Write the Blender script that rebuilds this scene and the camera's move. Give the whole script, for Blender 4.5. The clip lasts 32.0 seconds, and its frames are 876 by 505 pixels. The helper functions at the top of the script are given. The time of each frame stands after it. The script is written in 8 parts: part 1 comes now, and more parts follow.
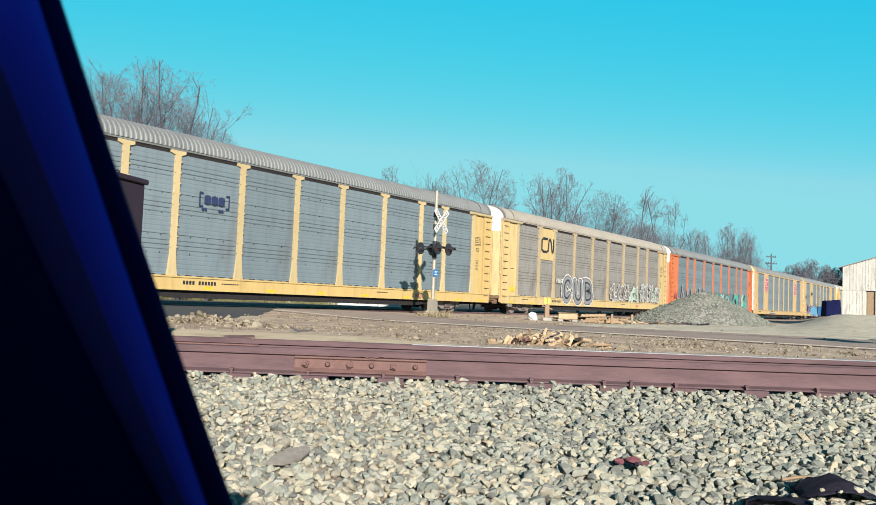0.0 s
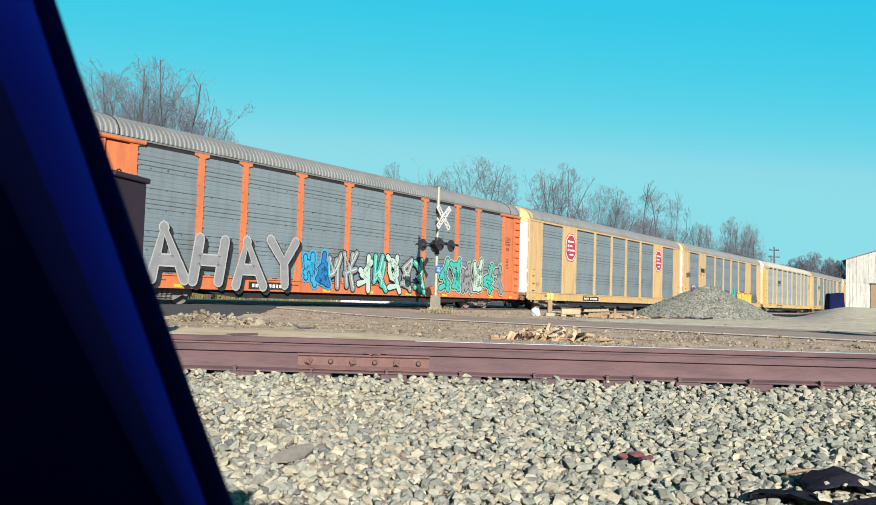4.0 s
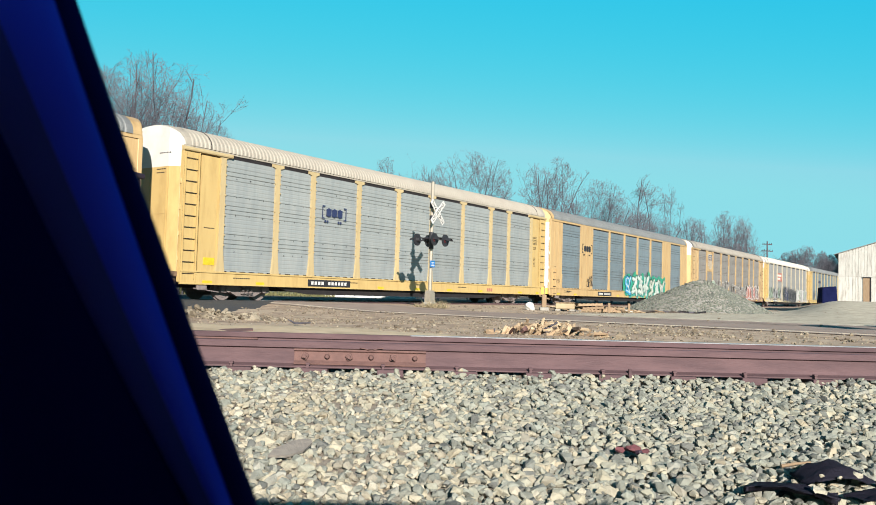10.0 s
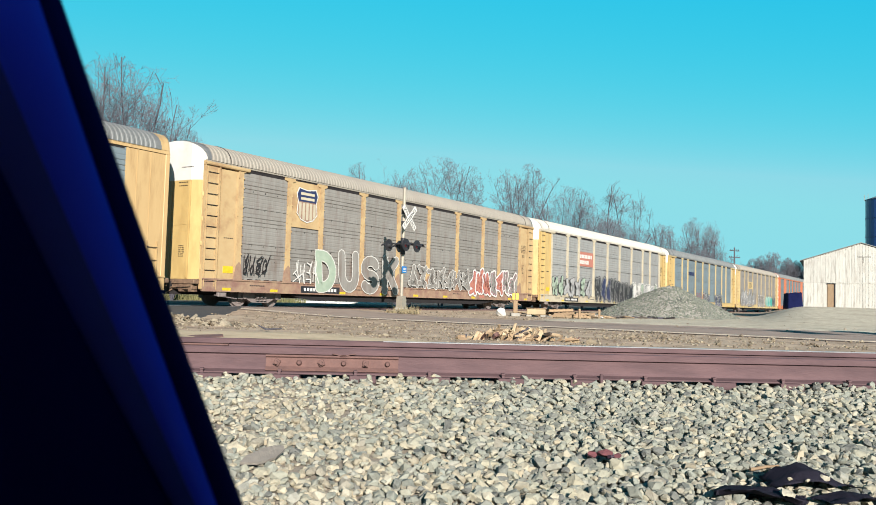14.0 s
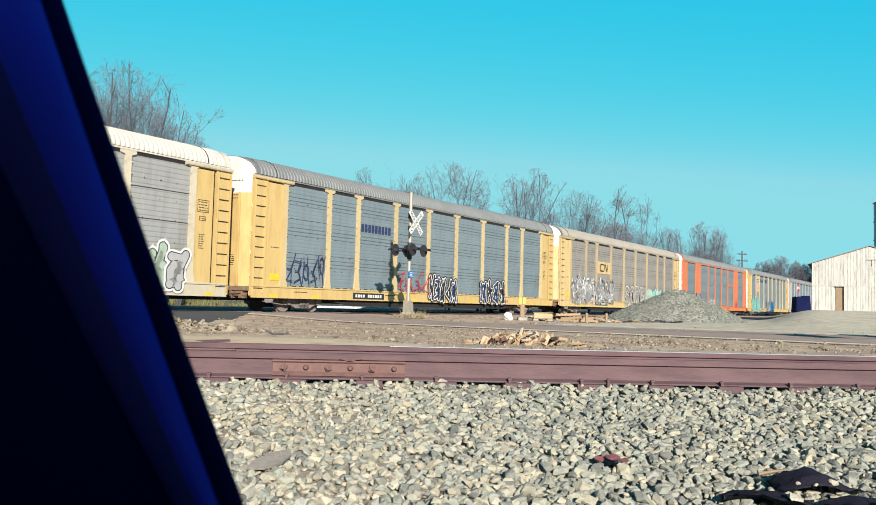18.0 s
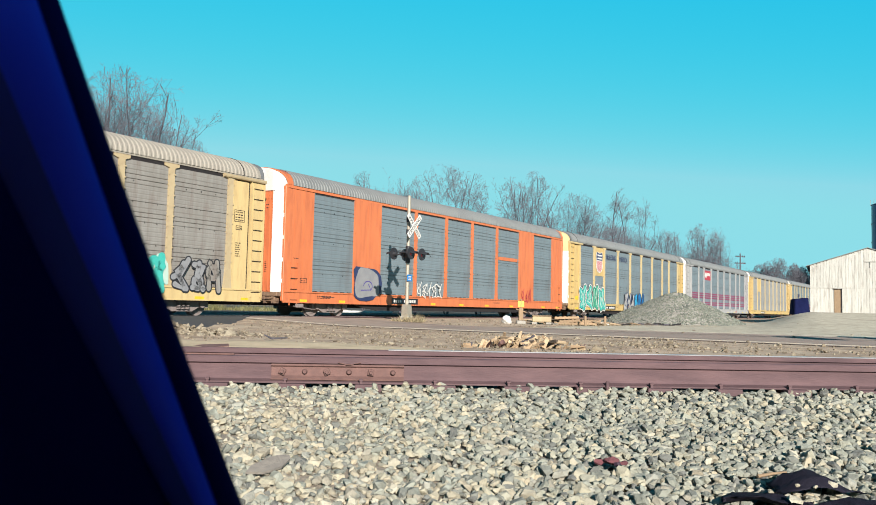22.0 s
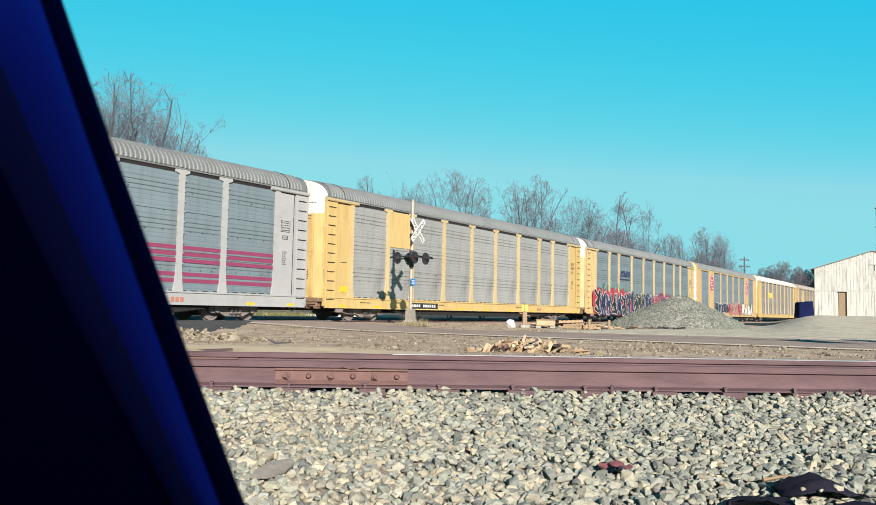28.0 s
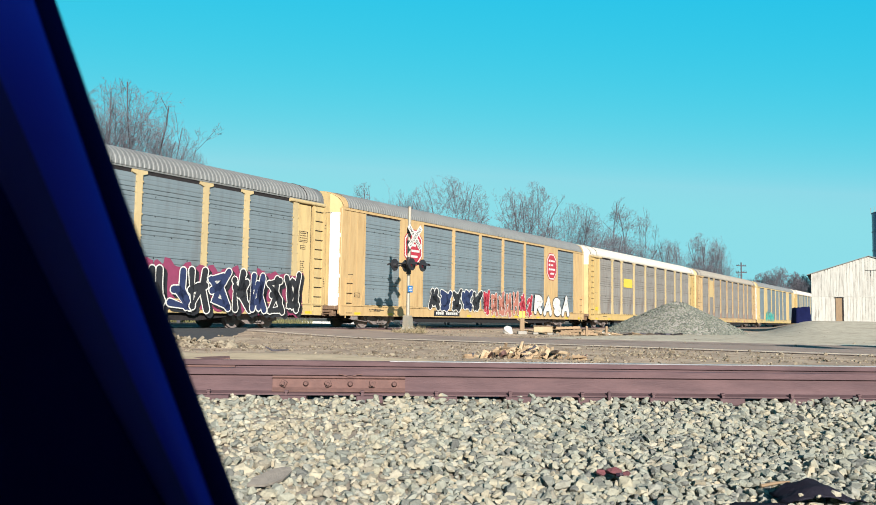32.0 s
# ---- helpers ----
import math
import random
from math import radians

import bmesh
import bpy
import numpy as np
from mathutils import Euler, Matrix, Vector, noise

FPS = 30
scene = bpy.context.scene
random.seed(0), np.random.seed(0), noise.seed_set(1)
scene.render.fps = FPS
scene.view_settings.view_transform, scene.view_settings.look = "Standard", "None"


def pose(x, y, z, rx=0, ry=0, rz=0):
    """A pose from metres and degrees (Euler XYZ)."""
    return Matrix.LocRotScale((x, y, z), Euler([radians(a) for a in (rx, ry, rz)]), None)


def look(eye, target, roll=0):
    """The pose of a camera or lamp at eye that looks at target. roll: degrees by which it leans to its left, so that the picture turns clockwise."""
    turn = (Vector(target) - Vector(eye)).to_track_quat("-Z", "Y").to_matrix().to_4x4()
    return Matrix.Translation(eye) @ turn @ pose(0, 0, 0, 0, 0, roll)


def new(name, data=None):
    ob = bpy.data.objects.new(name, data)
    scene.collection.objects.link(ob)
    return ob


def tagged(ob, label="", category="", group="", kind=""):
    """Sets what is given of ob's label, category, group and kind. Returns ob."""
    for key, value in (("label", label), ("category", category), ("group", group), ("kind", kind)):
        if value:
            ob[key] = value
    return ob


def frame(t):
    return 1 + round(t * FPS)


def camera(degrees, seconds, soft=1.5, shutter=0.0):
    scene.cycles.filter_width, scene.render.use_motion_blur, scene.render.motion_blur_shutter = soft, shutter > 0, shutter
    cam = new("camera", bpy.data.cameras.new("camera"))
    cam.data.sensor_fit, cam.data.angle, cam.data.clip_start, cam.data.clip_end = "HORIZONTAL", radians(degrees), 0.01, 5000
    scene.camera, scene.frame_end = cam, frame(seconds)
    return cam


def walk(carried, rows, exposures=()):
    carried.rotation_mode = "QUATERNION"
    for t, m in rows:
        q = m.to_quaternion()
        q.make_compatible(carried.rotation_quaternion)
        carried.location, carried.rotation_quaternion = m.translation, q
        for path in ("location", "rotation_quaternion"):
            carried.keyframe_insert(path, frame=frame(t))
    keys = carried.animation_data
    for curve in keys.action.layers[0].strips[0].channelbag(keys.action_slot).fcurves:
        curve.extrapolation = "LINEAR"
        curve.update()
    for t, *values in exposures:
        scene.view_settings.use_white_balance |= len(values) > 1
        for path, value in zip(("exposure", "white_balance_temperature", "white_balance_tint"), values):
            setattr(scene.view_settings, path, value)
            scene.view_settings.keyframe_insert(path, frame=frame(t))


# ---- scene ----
LENS = 56.5
cam = camera(LENS, 32.0, soft=0.5)
PATH = [
    (0.0, pose(-0.0001, -0.0022, 0.5341, 93.442, -2.268, -0.147)),
    (0.5, pose(-0.0008, -0.0032, 0.5336, 93.427, -2.122, -0.136)),
    (1.0, pose(-0.0020, -0.0025, 0.5356, 93.451, -2.173, -0.116)),
    (1.5, pose(-0.0000, -0.0018, 0.5330, 93.490, -2.086, -0.013)),
    (2.0, pose(0.0002, -0.0013, 0.5332, 93.513, -2.011, -0.072)),
    (2.5, pose(0.0004, 0.0020, 0.5350, 93.316, -1.942, -0.057)),
    (3.0, pose(0.0028, 0.0012, 0.5354, 93.163, -1.849, -0.010)),
    (3.5, pose(0.0030, 0.0024, 0.5331, 93.155, -1.781, 0.066)),
    (5.5, pose(-0.0010, -0.0029, 0.5363, 93.303, -1.778, -0.018)),
    (6.0, pose(-0.0018, -0.0023, 0.5359, 93.301, -1.852, -0.008)),
    (6.5, pose(-0.0029, -0.0039, 0.5384, 93.199, -1.849, -0.065)),
    (7.0, pose(-0.0026, -0.0008, 0.5354, 93.191, -1.833, 0.016)),
    (7.5, pose(-0.0026, -0.0028, 0.5347, 93.202, -1.937, -0.058)),
    (8.0, pose(-0.0027, -0.0023, 0.5360, 93.120, -2.027, 0.009)),
    (8.5, pose(-0.0028, -0.0027, 0.5349, 92.991, -1.920, -0.053)),
    (9.0, pose(-0.0027, -0.0018, 0.5343, 93.069, -1.824, 0.041)),
    (9.5, pose(-0.0105, -0.0037, 0.5356, 92.866, -1.597, -0.251)),
    (10.0, pose(-0.0127, -0.0075, 0.5352, 92.820, -1.639, -0.362)),
    (10.5, pose(-0.0128, -0.0041, 0.5356, 92.790, -1.408, -0.862)),
    (11.0, pose(-0.0154, -0.0076, 0.5346, 92.840, -1.466, -1.623)),
    (11.5, pose(-0.0169, -0.0100, 0.5348, 93.000, -1.333, -1.990)),
    (12.0, pose(-0.0187, -0.0084, 0.5329, 93.230, -1.384, -2.176)),
    (12.5, pose(-0.0211, -0.0095, 0.5343, 93.215, -1.475, -2.280)),
    (13.0, pose(-0.0213, -0.0095, 0.5330, 93.230, -1.524, -2.309)),
    (13.5, pose(-0.0213, -0.0108, 0.5333, 93.337, -1.580, -2.260)),
    (14.0, pose(-0.0236, -0.0091, 0.5343, 93.278, -1.646, -2.378)),
    (14.5, pose(-0.0220, -0.0116, 0.5331, 93.211, -1.632, -2.341)),
    (16.5, pose(-0.0208, -0.0105, 0.5320, 93.502, -1.524, -1.800)),
    (17.0, pose(-0.0221, -0.0108, 0.5342, 93.574, -1.575, -1.895)),
    (17.5, pose(-0.0210, -0.0119, 0.5339, 93.619, -1.645, -1.899)),
    (18.0, pose(-0.0202, -0.0124, 0.5349, 93.580, -1.487, -1.894)),
    (18.5, pose(-0.0203, -0.0100, 0.5322, 93.632, -1.374, -1.884)),
    (19.0, pose(-0.0206, -0.0111, 0.5316, 93.713, -1.394, -1.943)),
    (19.5, pose(-0.0208, -0.0114, 0.5318, 93.765, -1.416, -1.985)),
    (20.0, pose(-0.0212, -0.0110, 0.5320, 93.789, -1.480, -2.072)),
    (20.5, pose(-0.0212, -0.0123, 0.5329, 93.721, -1.384, -2.115)),
    (21.0, pose(-0.0205, -0.0118, 0.5328, 93.746, -1.292, -2.093)),
    (21.5, pose(-0.0210, -0.0105, 0.5331, 93.846, -1.198, -2.077)),
    (22.0, pose(-0.0204, -0.0120, 0.5340, 93.837, -1.259, -1.993)),
    (22.5, pose(-0.0213, -0.0113, 0.5330, 93.928, -1.239, -2.049)),
    (23.0, pose(-0.0214, -0.0137, 0.5328, 93.948, -1.296, -2.099)),
    (23.5, pose(-0.0219, -0.0130, 0.5346, 93.915, -1.206, -2.095)),
    (24.0, pose(-0.0213, -0.0122, 0.5334, 93.880, -1.123, -2.076)),
    (24.5, pose(-0.0209, -0.0135, 0.5336, 93.944, -1.128, -2.028)),
    (25.0, pose(-0.0209, -0.0123, 0.5328, 94.074, -1.219, -1.859)),
    (25.5, pose(-0.0212, -0.0112, 0.5316, 94.155, -1.279, -1.846)),
    (27.5, pose(-0.0202, -0.0127, 0.5324, 94.141, -1.170, -1.749)),
    (28.0, pose(-0.0204, -0.0115, 0.5323, 94.123, -1.122, -1.730)),
    (28.5, pose(-0.0203, -0.0115, 0.5325, 94.167, -1.219, -1.767)),
    (29.0, pose(-0.0199, -0.0135, 0.5321, 94.273, -1.197, -1.797)),
    (29.5, pose(-0.0216, -0.0110, 0.5316, 94.322, -1.187, -1.891)),
    (30.0, pose(-0.0218, -0.0151, 0.5345, 94.334, -1.140, -1.873)),
    (30.5, pose(-0.0212, -0.0140, 0.5322, 94.519, -1.112, -1.867)),
    (31.0, pose(-0.0208, -0.0138, 0.5320, 94.661, -1.119, -1.849)),
    (31.5, pose(-0.0203, -0.0153, 0.5322, 94.623, -1.055, -1.907)),
    (32.0, pose(-0.0197, -0.0149, 0.5338, 94.599, -0.915, -1.916)),
]

walk(cam, PATH)
cam.data.dof.use_dof = True
cam.data.dof.focus_distance = 5.5
cam.data.dof.aperture_fstop = 10.0

# ---------------------------------------------------------------- light
SUN_DIR = Vector((0.92, -5.15, 1.86)).normalized()
world = bpy.data.worlds.new("sky")
scene.world = world
world.use_nodes = True
wn = world.node_tree
wn.nodes.clear()
sky = wn.nodes.new("ShaderNodeTexSky")
sky.sky_type = "NISHITA"
sky.sun_disc = False
sky.sun_elevation = math.asin(SUN_DIR.z)
sky.sun_rotation = math.atan2(SUN_DIR.x, SUN_DIR.y)
sky.air_density, sky.dust_density, sky.ozone_density = 1.0, 0.4, 1.0
# the film stock's colour response: deep cyan overhead, pale towards the horizon
split, join = wn.nodes.new("ShaderNodeSeparateColor"), wn.nodes.new("ShaderNodeCombineColor")
wn.links.new(sky.outputs[0], split.inputs[0])
for i, (power, gain, top, knee) in enumerate(((3.0, 0.032, 2.1, 0.8), (0.34, 3.0, 5.65, 2.75), (0.05, 6.6, 6.3, 3.9))):
    chain = split.outputs[i]
    dim = split.outputs[i]
    for op, val in (("POWER", power), ("MULTIPLY", gain), ("MINIMUM", top)):
        node = wn.nodes.new("ShaderNodeMath")
        node.operation = op
        node.inputs[1].default_value = val
        wn.links.new(chain, node.inputs[0])
        chain = node.outputs[0]
    for op, val in (("DIVIDE", knee), ("MINIMUM", 1.0), ("POWER", 2.2)):
        node = wn.nodes.new("ShaderNodeMath")
        node.operation = op
        node.inputs[1].default_value = val
        wn.links.new(dim, node.inputs[0])
        dim = node.outputs[0]
    node = wn.nodes.new("ShaderNodeMath")
    node.operation = "MULTIPLY"
    wn.links.new(chain, node.inputs[0])
    wn.links.new(dim, node.inputs[1])
    wn.links.new(node.outputs[0], join.inputs[i])
bg = wn.nodes.new("ShaderNodeBackground")
bg.inputs[1].default_value = 0.0535
wout = wn.nodes.new("ShaderNodeOutputWorld")
wn.links.new(join.outputs[0], bg.inputs[0])
wn.links.new(bg.outputs[0], wout.inputs[0])

sun_data = bpy.data.lights.new("sun", "SUN")
sun_data.energy, sun_data.angle, sun_data.color = 5.0, radians(0.6), (0.985, 0.92, 0.865)
sun = new("sun", sun_data)
sun.matrix_world = look(SUN_DIR * 60, (0, 0, 0))
scene.view_settings.exposure = 1.265


# ---------------------------------------------------------------- materials
ALBEDO_SCALE = 0.56          # scales every base colour down, so shade renders deeper at this exposure


def mat(name, col, col2=None, scale=6.0, rough=0.7, metal=0.0, bump=0.15, bscale=60.0, rand=0.0, island=0.0,
        stain=None, sscale=1.2, samount=0.4, spec=0.4, stretch=(1, 1, 1), detail=6.0):
    m = bpy.data.materials.new(name)
    m.use_nodes = True
    nt = m.node_tree
    b = nt.nodes["Principled BSDF"]
    b.inputs["Roughness"].default_value = rough
    b.inputs["Metallic"].default_value = metal
    b.inputs["Specular IOR Level"].default_value = spec
    tc = nt.nodes.new("ShaderNodeTexCoord")
    mp = nt.nodes.new("ShaderNodeMapping")
    mp.inputs["Scale"].default_value = stretch
    nt.links.new(tc.outputs["Object"], mp.inputs[0])
    col2 = col2 or tuple(c * 0.75 for c in col)
    col, col2 = tuple(c * ALBEDO_SCALE for c in col), tuple(c * ALBEDO_SCALE for c in col2)
    stain = tuple(c * ALBEDO_SCALE for c in stain) if stain else None

    def noise_node(sc, det=detail):
        n = nt.nodes.new("ShaderNodeTexNoise")
        n.inputs["Scale"].default_value, n.inputs["Detail"].default_value = sc, det
        n.inputs["Roughness"].default_value = 0.65
        nt.links.new(mp.outputs[0], n.inputs[0])
        return n

    def ramp(src, lo, hi):
        r = nt.nodes.new("ShaderNodeMapRange")
        r.inputs[1].default_value, r.inputs[2].default_value = lo, hi
        nt.links.new(src, r.inputs[0])
        return r.outputs[0]

    def mix(fac, a, c, mode="MIX"):
        x = nt.nodes.new("ShaderNodeMix")
        x.data_type, x.blend_type = "RGBA", mode
        for sock, val in ((x.inputs[0], fac), (x.inputs[6], a), (x.inputs[7], c)):
            if isinstance(val, (int, float)):
                sock.default_value = val
            elif isinstance(val, tuple):
                sock.default_value = (*val, 1)
            else:
                nt.links.new(val, sock)
        return x.outputs[2]

    n1 = noise_node(scale)
    out = mix(ramp(n1.outputs[0], 0.35, 0.65), col, col2)
    if stain:
        n2 = noise_node(sscale, 8.0)
        f = ramp(n2.outputs[0], 0.5, 0.7)
        k = nt.nodes.new("ShaderNodeMath")
        k.operation = "MULTIPLY"
        k.inputs[1].default_value = samount
        nt.links.new(f, k.inputs[0])
        out = mix(k.outputs[0], out, stain)
    if rand or island:
        if rand:
            src = nt.nodes.new("ShaderNodeObjectInfo").outputs["Random"]
        else:
            src = nt.nodes.new("ShaderNodeNewGeometry").outputs["Random Per Island"]
        h = nt.nodes.new("ShaderNodeHueSaturation")
        r = nt.nodes.new("ShaderNodeMapRange")
        a = rand or island
        r.inputs[3].default_value, r.inputs[4].default_value = 1 - a, 1 + a
        nt.links.new(src, r.inputs[0])
        nt.links.new(r.outputs[0], h.inputs["Value"])
        nt.links.new(out, h.inputs["Color"])
        out = h.outputs[0]
    nt.links.new(out, b.inputs["Base Color"])
    if bump:
        nb = noise_node(bscale, 4.0)
        bp = nt.nodes.new("ShaderNodeBump")
        bp.inputs["Strength"].default_value = bump
        bp.inputs["Distance"].default_value = 0.02
        nt.links.new(nb.outputs[0], bp.inputs["Height"])
        nt.links.new(bp.outputs[0], b.inputs["Normal"])
    return m


def stone_mat(name, tones, rough=0.85):
    """Crushed stone: every piece takes one of several tones, with grain of its own."""
    m = mat(name, (0.36, 0.36, 0.35), (0.22, 0.21, 0.19), rough=rough, bump=0.45, bscale=55, scale=38, spec=0.15)
    nt = m.node_tree
    b = nt.nodes["Principled BSDF"]
    old = b.inputs["Base Color"].links[0].from_socket
    g = nt.nodes.new("ShaderNodeNewGeometry")
    o = nt.nodes.new("ShaderNodeObjectInfo")
    add = nt.nodes.new("ShaderNodeMath")
    add.operation = "ADD"
    nt.links.new(g.outputs["Random Per Island"], add.inputs[0])
    nt.links.new(o.outputs["Random"], add.inputs[1])
    fr = nt.nodes.new("ShaderNodeMath")
    fr.operation = "FRACT"
    nt.links.new(add.outputs[0], fr.inputs[0])
    cr = nt.nodes.new("ShaderNodeValToRGB")
    cr.color_ramp.interpolation = "CONSTANT"
    els = cr.color_ramp.elements
    while len(els) < len(tones):
        els.new(0.5)
    for i, c in enumerate(tones):
        els[i].position = i / len(tones)
        els[i].color = (c[0] * ALBEDO_SCALE * 1.16, c[1] * ALBEDO_SCALE * 1.17, c[2] * ALBEDO_SCALE * 1.17, 1)
    nt.links.new(fr.outputs[0], cr.inputs[0])
    x = nt.nodes.new("ShaderNodeMix")
    x.data_type, x.blend_type = "RGBA", "MULTIPLY"
    x.inputs[0].default_value = 0.65
    sc = nt.nodes.new("ShaderNodeHueSaturation")
    sc.inputs["Value"].default_value = 3.0
    nt.links.new(old, sc.inputs["Color"])
    nt.links.new(cr.outputs[0], x.inputs[6])
    nt.links.new(sc.outputs[0], x.inputs[7])
    nt.links.new(x.outputs[2], b.inputs["Base Color"])
    return m


